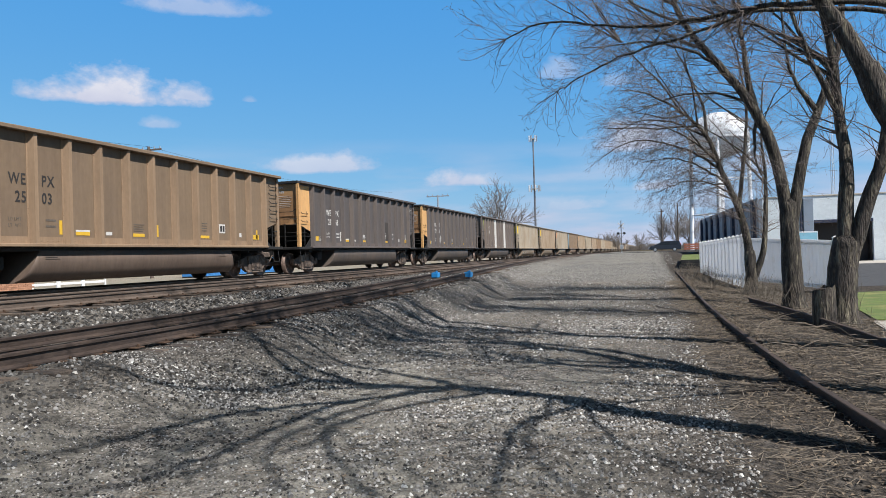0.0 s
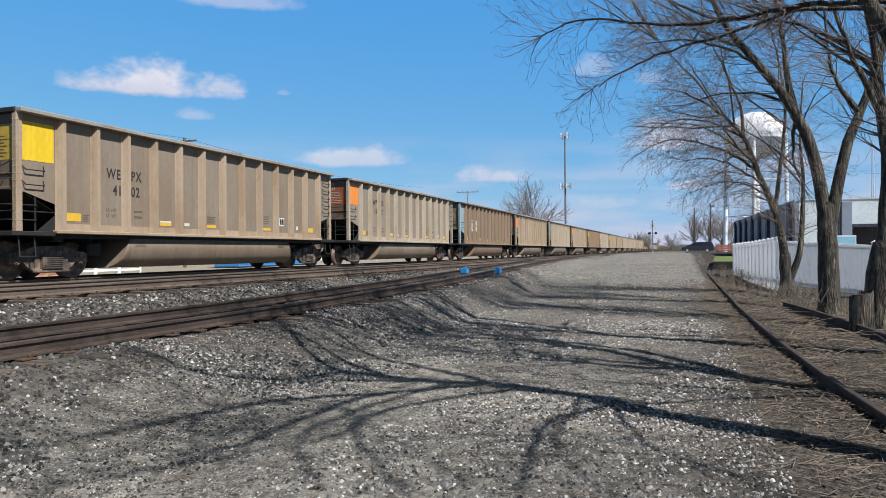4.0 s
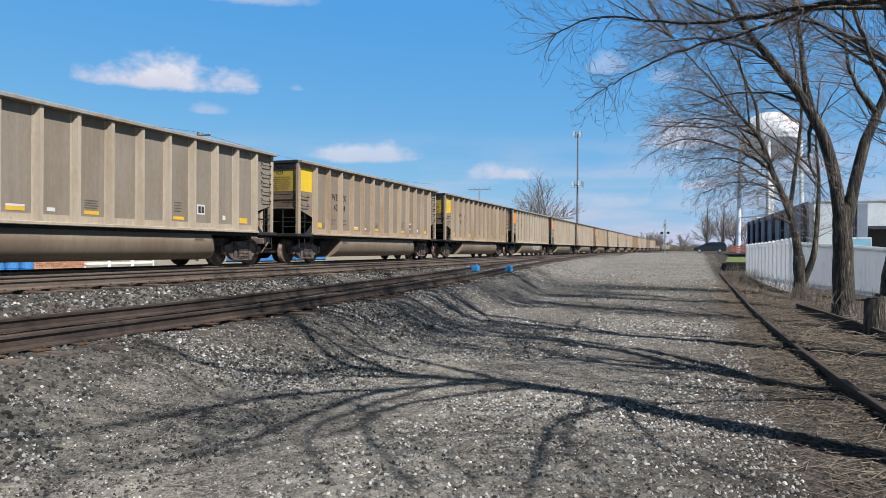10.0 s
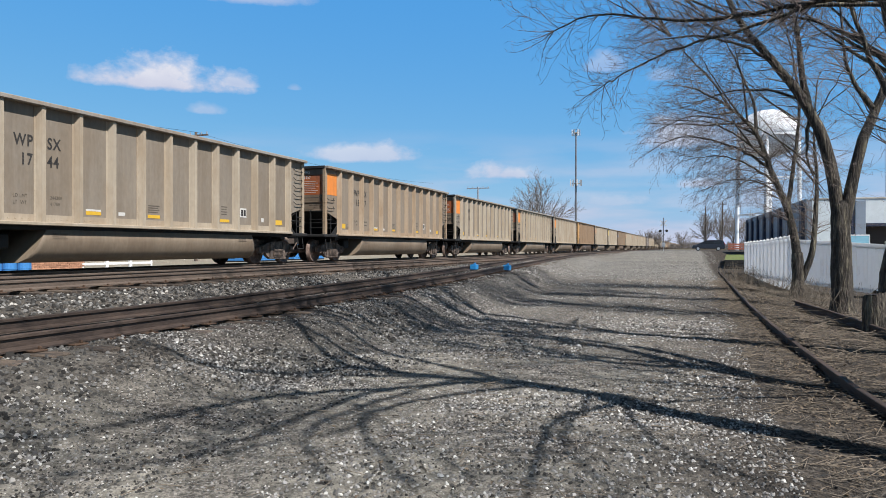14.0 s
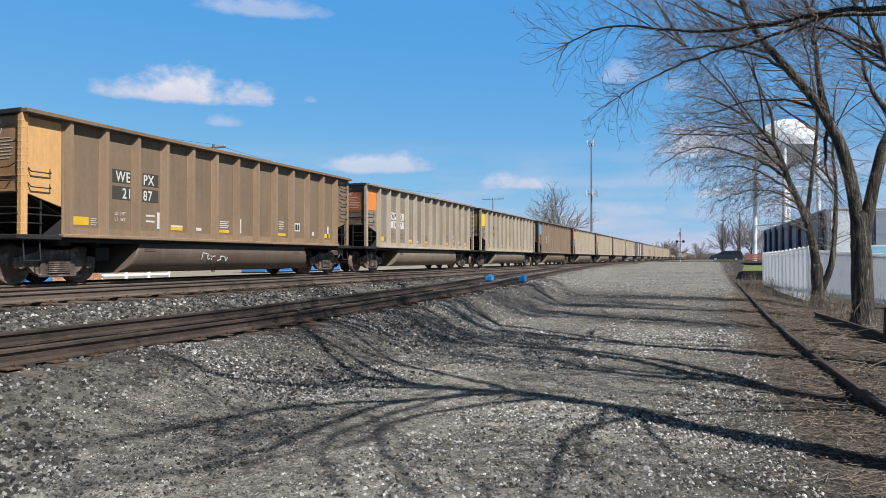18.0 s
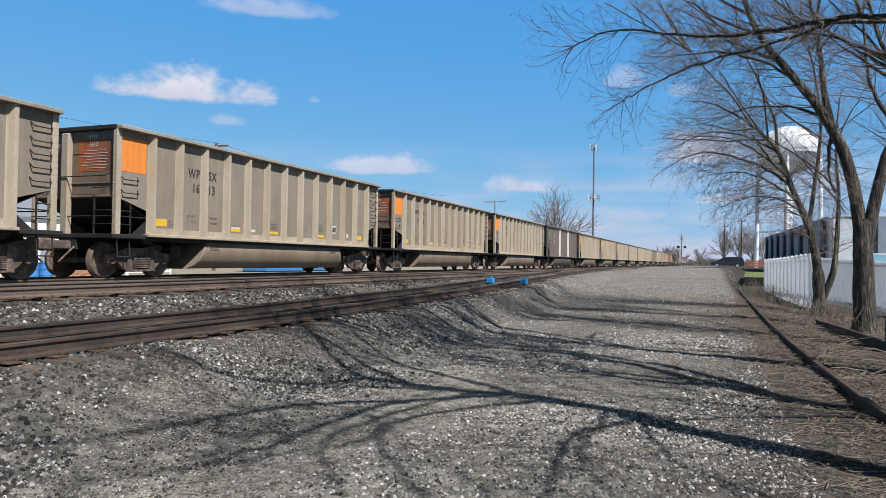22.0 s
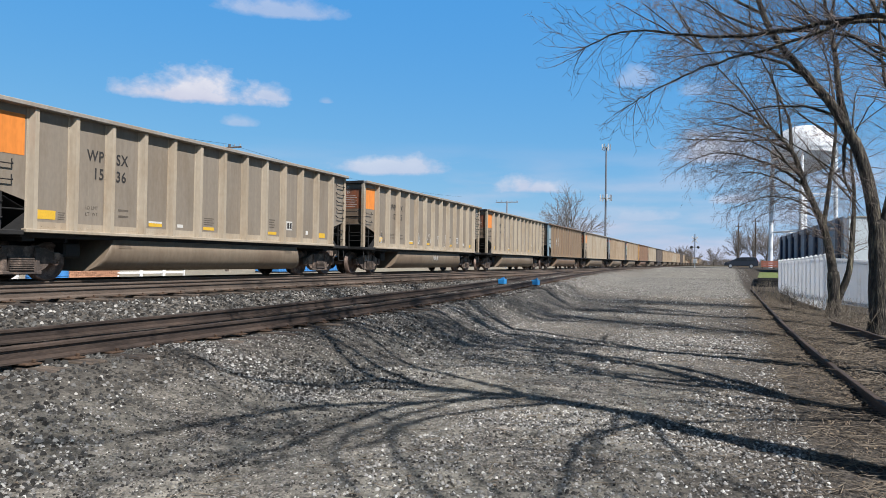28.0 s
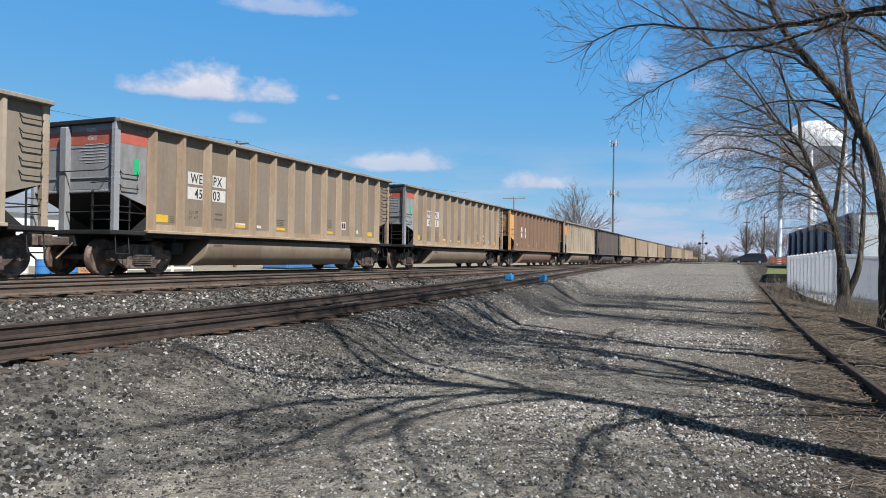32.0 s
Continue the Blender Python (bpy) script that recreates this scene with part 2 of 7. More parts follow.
def ground_material():
    """Crushed stone and dirt, littered with dead leaves and twigs under the trees; pale gravel on the far lot; grass on the lawn."""
    m = bpy.data.materials.new("gravel_ground")
    m.use_nodes = True
    nt, ln = m.node_tree.nodes, m.node_tree.links
    bsdf = nt["Principled BSDF"]
    bsdf.inputs["Roughness"].default_value = 0.95
    bsdf.inputs["Specular IOR Level"].default_value = 0.15
    co = nt.new("ShaderNodeTexCoord")
    pos = co.outputs["Object"]

    def tex(kind, scale, detail=4, **kw):
        n = nt.new(kind)
        n.inputs["Scale"].default_value = scale
        if "Detail" in n.inputs:
            n.inputs["Detail"].default_value = detail
        ln.new(pos, n.inputs["Vector"])
        return n

    def rangeof(src, a, b, c, d):
        r = nt.new("ShaderNodeMapRange")
        for i, v in enumerate((a, b, c, d)):
            r.inputs[i + 1].default_value = v
        ln.new(src, r.inputs[0])
        return r.outputs[0]

    def mix(fac, a, b, blend="MIX"):
        n = nt.new("ShaderNodeMix")
        n.data_type, n.blend_type = "RGBA", blend
        for i, v in ((0, fac), (6, a), (7, b)):
            if isinstance(v, (int, float)):
                n.inputs[i].default_value = v
            elif isinstance(v, tuple):
                n.inputs[i].default_value = rgb(v)
            else:
                ln.new(v, n.inputs[i])
        return n.outputs[2]

    def mth(op, a, b, clamp=False):
        n = nt.new("ShaderNodeMath")
        n.operation, n.use_clamp = op, clamp
        for i, v in enumerate((a, b)):
            if isinstance(v, (int, float)):
                n.inputs[i].default_value = v
            else:
                ln.new(v, n.inputs[i])
        return n.outputs[0]

    stones = tex("ShaderNodeTexVoronoi", 38)
    chips = tex("ShaderNodeTexVoronoi", 70)
    big = tex("ShaderNodeTexNoise", 0.35, 6)
    mid = tex("ShaderNodeTexNoise", 2.2, 6)
    grit = tex("ShaderNodeTexNoise", 60, 3)
    split = nt.new("ShaderNodeSeparateXYZ")
    ln.new(pos, split.inputs[0])
    x, y = split.outputs[0], split.outputs[1]
    sp = nt.new("ShaderNodeSeparateColor")
    ln.new(stones.outputs["Color"], sp.inputs[0])
    tone = rangeof(sp.outputs[0], 0, 1, 0, 1)
    stone = mix(tone, (0.008, 0.0075, 0.007), (0.135, 0.126, 0.111))
    sc = nt.new("ShaderNodeSeparateColor")
    ln.new(chips.outputs["Color"], sc.inputs[0])
    chip = mix(sc.outputs[0], (0.007, 0.0066, 0.006), (0.11, 0.102, 0.089))
    base = mix(rangeof(mid.outputs["Fac"], 0.4, 0.6, 0, 1), stone, chip)
    white = rangeof(sp.outputs[1], 0.93, 0.96, 0, 0.8)
    base = mix(white, base, (0.42, 0.38, 0.33))
    dirt = rangeof(big.outputs["Fac"], 0.42, 0.60, 0, 0.4)
    base = mix(dirt, base, (0.048, 0.041, 0.033))
    # ground darkens towards the tracks, with an uneven edge, less so farther along
    edge = mth("ADD", x, mth("MULTIPLY", mth("SUBTRACT", mid.outputs["Fac"], 0.5), 3.0))
    dark = rangeof(edge, -3.8, -6.0, 0, 1)
    dark = mth("MULTIPLY", dark, rangeof(y, 8.0, 13.0, 0.6, 0.15))
    base = mix(dark, base, (0.032, 0.026, 0.020))
    # leaf litter and twigs under the trees
    litter = tex("ShaderNodeTexNoise", 30, 5)
    leafy = mix(rangeof(litter.outputs["Fac"], 0.42, 0.6, 0, 1), (0.014, 0.011, 0.009), (0.105, 0.086, 0.067))
    side = mth("ADD", x, mth("MULTIPLY", mth("SUBTRACT", big.outputs["Fac"], 0.5), 3.0))
    under = rangeof(side, -1.6, 1.2, 0, 0.92)
    base = mix(under, base, leafy)
    # pale far lot; its slanted edge paints in where the trees' shade ends
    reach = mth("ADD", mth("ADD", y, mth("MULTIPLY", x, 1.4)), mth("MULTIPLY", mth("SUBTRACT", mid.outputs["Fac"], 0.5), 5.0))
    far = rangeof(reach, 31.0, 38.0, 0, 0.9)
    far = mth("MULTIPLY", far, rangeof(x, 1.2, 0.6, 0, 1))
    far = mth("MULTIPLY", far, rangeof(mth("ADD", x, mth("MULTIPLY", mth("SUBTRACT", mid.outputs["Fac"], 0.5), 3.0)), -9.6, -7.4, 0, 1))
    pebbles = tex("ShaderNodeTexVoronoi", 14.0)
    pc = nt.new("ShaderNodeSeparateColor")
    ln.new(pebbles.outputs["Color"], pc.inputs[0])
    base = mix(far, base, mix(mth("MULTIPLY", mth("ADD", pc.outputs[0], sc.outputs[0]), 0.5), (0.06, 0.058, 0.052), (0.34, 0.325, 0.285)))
    patchy = tex("ShaderNodeTexNoise", 1.6, 8)
    base = mix(mth("MULTIPLY", rangeof(big.outputs["Fac"], 0.5, 0.6, 0, 0.45), rangeof(x, 1.0, 0.0, 0, 1)), base, mix(sc.outputs[1], (0.04, 0.037, 0.033), (0.22, 0.205, 0.178)))
    base = mix(mth("MULTIPLY", far, rangeof(patchy.outputs["Fac"], 0.45, 0.62, 0, 0.6)), base, (0.10, 0.098, 0.085))
    clods = tex("ShaderNodeTexNoise", 7.0, 5)
    base = mix(mth("MULTIPLY", rangeof(clods.outputs["Fac"], 0.52, 0.62, 0, 0.35), 1.0), base, (0.04, 0.036, 0.03))
    # pale crushed limestone worn into the wheel tracks
    worn = tex("ShaderNodeTexNoise", 0.8, 5)
    lane = mth("MULTIPLY", rangeof(x, -5.6, -4.2, 0, 1), rangeof(x, 0.4, -1.0, 0, 1))
    lane = mth("MULTIPLY", lane, rangeof(y, 13.0, 9.0, 0.25, 1))
    lane = mth("MULTIPLY", lane, rangeof(worn.outputs["Fac"], 0.36, 0.58, 0, 0.85))
    base = mix(lane, base, mix(mth("MULTIPLY", mth("ADD", sp.outputs[2], sc.outputs[2]), 0.5), (0.026, 0.024, 0.0205), (0.35, 0.327, 0.272)))
    # dark mottling by noise over the whole ground
    mottle = tex("ShaderNodeTexNoise", 5.0, 9)
    mottle.inputs["Roughness"].default_value = 0.78
    base = mix(rangeof(mottle.outputs["Fac"], 0.46, 0.64, 0.0, 0.62), base, (0.022, 0.020, 0.018))
    # distance: fields and yards
    afar = rangeof(y, 150.0, 260.0, 0, 1)
    base = mix(afar, base, (0.077, 0.060, 0.032))
    yard = rangeof(x, -18.5, -22.0, 0, 0.8)
    base = mix(yard, base, (0.30, 0.265, 0.20))
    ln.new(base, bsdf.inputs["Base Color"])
    bp = nt.new("ShaderNodeBump")
    bp.inputs["Strength"].default_value, bp.inputs["Distance"].default_value = 1.0, 0.05
    hgt = mth("ADD", mth("MULTIPLY", rangeof(stones.outputs["Distance"], 0.0, 0.6, 1, 0), 1.0), mth("MULTIPLY", grit.outputs["Fac"], 0.5))
    ln.new(hgt, bp.inputs["Height"])
    ln.new(bp.outputs[0], bsdf.inputs["Normal"])
    return m


def see_through(*args, **kw):
    """Thin vinyl that lets some sunlight glow through."""
    m = material(*args, **kw)
    nt, ln = m.node_tree.nodes, m.node_tree.links
    tl = nt.new("ShaderNodeBsdfTranslucent")
    tl.inputs[0].default_value = (0.95, 0.95, 0.95, 1)
    mx = nt.new("ShaderNodeMixShader")
    mx.inputs[0].default_value = 0.5
    ln.new(nt["Principled BSDF"].outputs[0], mx.inputs[1])
    ln.new(tl.outputs[0], mx.inputs[2])
    ln.new(mx.outputs[0], nt["Material Output"].inputs[0])
    return m


M = {
    "ground": ground_material(),
    "grass": material("lawn_grass", (0.11, 0.15, 0.04), 0.9, 0, 0.45, 2.0, 60, 0.6, second=(0.20, 0.19, 0.07), second_amount=0.35),
    "rail": material("rusty_rail", (0.052, 0.038, 0.031), 0.75, 0.2, 0.35, 3, 60, 0.3, stretch=(1, 0.3, 1), second=(0.085, 0.06, 0.046)),
    "railtan": material("dusty_rail", (0.13, 0.098, 0.076), 0.8, 0.1, 0.3, 3, 60, 0.3, stretch=(1, 0.3, 1), second=(0.10, 0.072, 0.055), second_amount=0.35),
    "railhead": material("worn_railhead", (0.30, 0.25, 0.21), 0.42, 0.7, 0.2, 3, 80, 0.05, stretch=(1, 0.1, 1)),
    "tie": material("weathered_tie", (0.045, 0.036, 0.03), 0.9, 0, 0.4, 6, 50, 0.6, stretch=(0.3, 1.5, 1), second=(0.13, 0.10, 0.075), random=0.35),
    "plate": material("rusty_plate", (0.10, 0.062, 0.04), 0.8, 0.2, 0.3, 10, 70, 0.3),
    "blue": material("blue_plastic", (0.03, 0.27, 0.62), 0.5, 0, 0.15, 6, 40, 0.05),
    "bark": material("tree_bark", (0.062, 0.052, 0.043), 0.95, 0, 0.8, 14, 45, 1.0, stretch=(1, 1, 0.16), second=(0.19, 0.165, 0.115), second_amount=0.34, bump_scale=0.07),
    "twig": material("twig_bark", (0.19, 0.15, 0.13), 0.95, 0, 0.3, 3, 20, 0.0),
    "vinyl": see_through("white_vinyl", (0.82, 0.83, 0.84), 0.5, 0, 0.06, 1.5, 20, 0.03, second=(0.58, 0.57, 0.54), second_amount=0.15),
    "blockwall": material("painted_block", (0.62, 0.665, 0.675), 0.85, 0, 0.10, 4, 14, 0.7, bump_scale=0.035),
    "bluewall": material("grey_blue_panel", (0.22, 0.26, 0.31), 0.6, 0, 0.12, 1.2, 20, 0.1),
    "navy": material("navy_pilaster", (0.025, 0.032, 0.06), 0.6, 0, 0.15, 2, 20, 0.1),
    "doorbrown": material("dark_brown_door", (0.035, 0.026, 0.022), 0.6, 0, 0.2, 2, 30, 0.1),
    "asphalt": material("asphalt", (0.06, 0.06, 0.062), 0.9, 0, 0.25, 1.5, 80, 0.5),
    "concrete": material("concrete", (0.42, 0.39, 0.34), 0.9, 0, 0.15, 1.5, 50, 0.3),
    "whitepaint": material("white_tower_paint", (0.78, 0.80, 0.82), 0.45, 0, 0.06, 0.3, 6, 0.03),
    "galv": material("galvanised_steel", (0.42, 0.44, 0.46), 0.5, 0.6, 0.15, 2, 20, 0.1),
    "poledark": material("weathered_pole", (0.13, 0.10, 0.08), 0.9, 0, 0.3, 2, 30, 0.4, stretch=(3, 3, 0.3)),
    "vanpaint": material("dark_grey_car_paint", (0.05, 0.058, 0.075), 0.25, 0.4, 0.1, 1, 10, 0.0),
    "rubber": material("tyre_rubber", (0.02, 0.02, 0.02), 0.85, 0, 0.2, 4, 40, 0.2),
    "redlamp": material("red_lamp_plastic", (0.45, 0.03, 0.02), 0.4, 0, 0.1, 4, 30, 0.0),
    "redwall": material("red_brown_boards", (0.36, 0.13, 0.085), 0.85, 0, 0.2, 2, 30, 0.2),
    "black": material("black_steel", (0.022, 0.021, 0.02), 0.75, 0.1, 0.35, 3, 30, 0.2),
    "shedwall": material("pale_metal_siding", (0.74, 0.74, 0.72), 0.6, 0, 0.12, 0.6, 15, 0.1, stretch=(1, 1, 0.3)),
    "bluebox": material("blue_container", (0.05, 0.22, 0.52), 0.6, 0, 0.15, 1, 20, 0.1),
    "paleblue": material("pale_blue_board", (0.25, 0.50, 0.62), 0.5, 0, 0.1, 2, 20, 0.0),
    # rivet heads: rust, with their small shadows put into the same dark brown
    "rivet": material("rusty_shaded_rivet", (0.13, 0.085, 0.055), 0.7, 0, 0.25, 4, 30, 0.0),
    "brush": material("dry_brush", (0.20, 0.165, 0.125), 0.95, 0, 0.35, 3, 20, 0.0),
    "coal": material("coal", (0.018, 0.018, 0.019), 0.75, 0, 0.5, 6, 40, 1.0, bump_scale=0.06),
    "wheel": material("wheel_steel", (0.12, 0.082, 0.064), 0.65, 0.2, 0.35, 6, 50, 0.2, second=(0.27, 0.19, 0.15), second_amount=0.4),
    "truck": material("truck_casting", (0.085, 0.066, 0.055), 0.85, 0.1, 0.4, 5, 50, 0.4, second=(0.23, 0.17, 0.13), second_amount=0.4),
    "leaf": material("dead_leaf", (0.15, 0.115, 0.08), 0.9, 0, 0.5, 3, 30, 0.0, second=(0.25, 0.2, 0.14), second_amount=0.3),
    "fartwig": material("distant_twigs", (0.19, 0.165, 0.145), 0.95, 0, 0.2, 0.3, 5, 0.0),
    "mast": material("grey_mast", (0.17, 0.18, 0.20), 0.55, 0.3, 0.12, 1, 10, 0.0),
    "wire": material("cable", (0.03, 0.03, 0.03), 0.6, 0, 0.1, 1, 5, 0.0),
}
g = bpy.data.materials.new("window_glass")
g.use_nodes = True
g.node_tree.nodes["Principled BSDF"].inputs["Base Color"].default_value = (0.02, 0.025, 0.03, 1)
g.node_tree.nodes["Principled BSDF"].inputs["Roughness"].default_value = 0.06
M["glass"] = g


def paint(name, base, dirt=(0.20, 0.17, 0.135), amount=0.45, rough=0.62):
    """Weathered car paint with vertical dust streaks."""
    return material(name, base, rough, 0.0, 0.10, 0.9, 14, 0.06, stretch=(1, 1, 0.45), second=dirt, second_amount=amount, spec=0.3, streak=0.09)


PAINT = {
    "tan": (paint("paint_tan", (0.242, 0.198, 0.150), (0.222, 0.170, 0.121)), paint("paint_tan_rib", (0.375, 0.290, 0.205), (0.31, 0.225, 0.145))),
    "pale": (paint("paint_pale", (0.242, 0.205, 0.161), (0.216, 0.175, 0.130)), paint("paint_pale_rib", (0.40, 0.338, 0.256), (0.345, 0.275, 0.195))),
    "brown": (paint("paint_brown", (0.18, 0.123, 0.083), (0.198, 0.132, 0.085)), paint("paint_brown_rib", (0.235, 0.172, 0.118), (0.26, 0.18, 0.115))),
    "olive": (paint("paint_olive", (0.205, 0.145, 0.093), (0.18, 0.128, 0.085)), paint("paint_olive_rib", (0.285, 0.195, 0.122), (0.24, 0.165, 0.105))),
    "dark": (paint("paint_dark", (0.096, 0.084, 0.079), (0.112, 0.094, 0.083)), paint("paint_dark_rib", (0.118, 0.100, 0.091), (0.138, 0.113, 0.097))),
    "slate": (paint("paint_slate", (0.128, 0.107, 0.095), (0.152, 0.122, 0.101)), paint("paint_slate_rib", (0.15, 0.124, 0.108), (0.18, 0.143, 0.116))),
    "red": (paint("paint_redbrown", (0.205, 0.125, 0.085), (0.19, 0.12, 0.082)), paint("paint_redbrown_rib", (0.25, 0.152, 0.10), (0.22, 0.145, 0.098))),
}
TUB = paint("tub_dusty", (0.212, 0.166, 0.118), (0.175, 0.13, 0.09), 0.55)
TUB_DARK = paint("tub_dark_dusty", (0.135, 0.098, 0.074), (0.11, 0.078, 0.06), 0.5)
TUB_BLACK = paint("tub_black_dusty", (0.075, 0.063, 0.055), (0.105, 0.082, 0.066), 0.5)
CHORD = paint("chord_grey", (0.30, 0.275, 0.24), (0.26, 0.21, 0.16))
PATCH = {
    "orange": paint("patch_orange", (0.72, 0.235, 0.045), (0.68, 0.24, 0.075), 0.3),
    "yellow": paint("patch_yellow", (0.731, 0.493, 0.025), (0.595, 0.399, 0.051), 0.3),
    "gold": paint("patch_gold", (0.63, 0.36, 0.145), (0.54, 0.30, 0.125), 0.35),
    "teal": paint("patch_teal", (0.085, 0.230, 0.187), (0.212, 0.212, 0.162), 0.35),
    "blue": paint("patch_blue", (0.08, 0.36, 0.68), (0.238, 0.306, 0.357), 0.3),
    "ice": paint("patch_ice", (0.27, 0.37, 0.42), (0.255, 0.255, 0.230), 0.35),
    "grey": paint("patch_grey", (0.289, 0.297, 0.306), (0.204, 0.196, 0.183), 0.35),
    "lime": paint("patch_lime", (0.281, 0.289, 0.076), (0.170, 0.153, 0.085), 0.4),
    "same": None,
}
# front-end paints: soot, and in plain also the end's weaker sunlight as darker colour
SOOT_SHADE = {
    "orange": paint("end_orange_sooty", (0.40, 0.115, 0.04), (0.15, 0.075, 0.05), 0.55),
    "yellow": paint("end_yellow_sooty", (0.46, 0.32, 0.05), (0.20, 0.14, 0.06), 0.55),
    "gold": paint("end_gold_sooty", (0.40, 0.23, 0.105), (0.27, 0.155, 0.08), 0.4),
    "teal": paint("end_teal_sooty", (0.06, 0.13, 0.11), (0.12, 0.12, 0.09), 0.5),
    "plain": paint("end_plain_sooty_shaded", (0.19, 0.145, 0.105), (0.14, 0.10, 0.07), 0.5),
    "blue": paint("end_blue_sooty", (0.08, 0.19, 0.33), (0.12, 0.11, 0.10), 0.5),
}
INK = {
    "black": material("stencil_black", (0.035, 0.032, 0.03), 0.7, 0, 0.2, 6, 40, 0.0),
    "faded": material("stencil_faded", (0.115, 0.095, 0.075), 0.7, 0, 0.3, 6, 40, 0.0),
    "white": material("stencil_white", (0.58, 0.56, 0.52), 0.7, 0, 0.15, 6, 40, 0.0),
    "yellow": material("reflector_yellow", (0.66, 0.40, 0.04), 0.5, 0, 0.12, 5, 40, 0.0),
    "green": material("sticker_green", (0.03, 0.42, 0.17), 0.5, 0, 0.1, 5, 40, 0.0),
    "redstripe": material("stripe_red", (0.46, 0.12, 0.08), 0.6, 0, 0.15, 4, 40, 0.0),
    "darkbox": material("stencil_box_dark", (0.055, 0.048, 0.042), 0.7, 0, 0.2, 5, 40, 0.0),
    "bluebox": material("placard_blue", (0.05, 0.12, 0.32), 0.6, 0, 0.2, 5, 40, 0.0),
}

# ---------- mesh helpers ----------


def mesh_of(name, verts, faces, mat=None, smooth=False):
    me = bpy.data.meshes.new(name)
    me.from_pydata([tuple(v) for v in verts], [], faces)
    me.validate()
    if mat:
        me.materials.append(mat)
    if smooth:
        me.polygons.foreach_set("use_smooth", [True] * len(me.polygons))
    return me


def done(name, bm, mat):
    me = bpy.data.meshes.new(name)
    bmesh.ops.recalc_face_normals(bm, faces=bm.faces)
    bm.to_mesh(me)
    bm.free()
    if mat:
        me.materials.append(mat)
    return me


def part(name, data, material_, parent, label="", at=(0, 0, 0)):
    """Links a bmesh or a mesh as one mesh object under a thing or a part."""
    me = done(name, data, material_) if isinstance(data, bmesh.types.BMesh) else data
    ob = new(name, me)
    ob.parent = parent
    ob.location = at
    if label:
        ob["label"] = label
    return ob


def thing(name, label, category, at=(0, 0, 0), turn=0.0, group="", kind=""):
    ob = new(name)
    ob.empty_display_size = 0.3
    ob.matrix_world = pose(*at, 0, 0, turn)
    return tagged(ob, label, category, group, kind)


def box(bm, x0, x1, y0, y1, z0, z1, bevel=0.0, m=None):
    """A box between two corners, with bevelled edges."""
    made = bmesh.ops.create_cube(bm, size=1.0)
    for v in made["verts"]:
        v.co = Vector(((x0 + x1) / 2 + v.co.x * (x1 - x0), (y0 + y1) / 2 + v.co.y * (y1 - y0), (z0 + z1) / 2 + v.co.z * (z1 - z0)))
    verts = made["verts"]
    if bevel:
        edges = list({e for v in verts for e in v.link_edges})
        got = bmesh.ops.bevel(bm, geom=edges, offset=bevel, segments=1, affect="EDGES")
        verts = list({v for f in got["faces"] for v in f.verts} | {v for v in verts if v.is_valid})
    if m is not None:
        bmesh.ops.transform(bm, matrix=m, verts=verts)
    return verts


def boxes(*rows, bevel=0.0):
    bm = bmesh.new()
    for r in rows:
        box(bm, *r, bevel=bevel)
    return bm


def rod(bm, a, b, r, sides=6, r2=None):
    """A round bar from a to b."""
    a, b = Vector(a), Vector(b)
    d = b - a
    q = d.to_track_quat("Z", "Y").to_matrix().to_4x4()
    bmesh.ops.create_cone(bm, cap_ends=True, segments=sides, radius1=r, radius2=r if r2 is None else r2, depth=d.length,
                          matrix=Matrix.Translation((a + b) / 2) @ q)


def rods(r, *pairs, sides=6):
    bm = bmesh.new()
    for a, b in pairs:
        rod(bm, a, b, r, sides)
    return bm


def prism(bm, outline, axis, lo, hi):
    """Extrudes a flat outline [(u, v), ...] along an axis from lo to hi."""
    def at(u, v, w):
        return {"x": (w, u, v), "y": (u, w, v), "z": (u, v, w)}[axis]
    a = [bm.verts.new(at(u, v, lo)) for u, v in outline]
    b = [bm.verts.new(at(u, v, hi)) for u, v in outline]
    n = len(outline)
    bm.faces.new(a)
    bm.faces.new(b[::-1])
    for i in range(n):
        bm.faces.new((a[i], b[i], b[(i + 1) % n], a[(i + 1) % n]))


def prisms(outline, axis, lo, hi):
    bm = bmesh.new()
    prism(bm, outline, axis, lo, hi)
    return bm


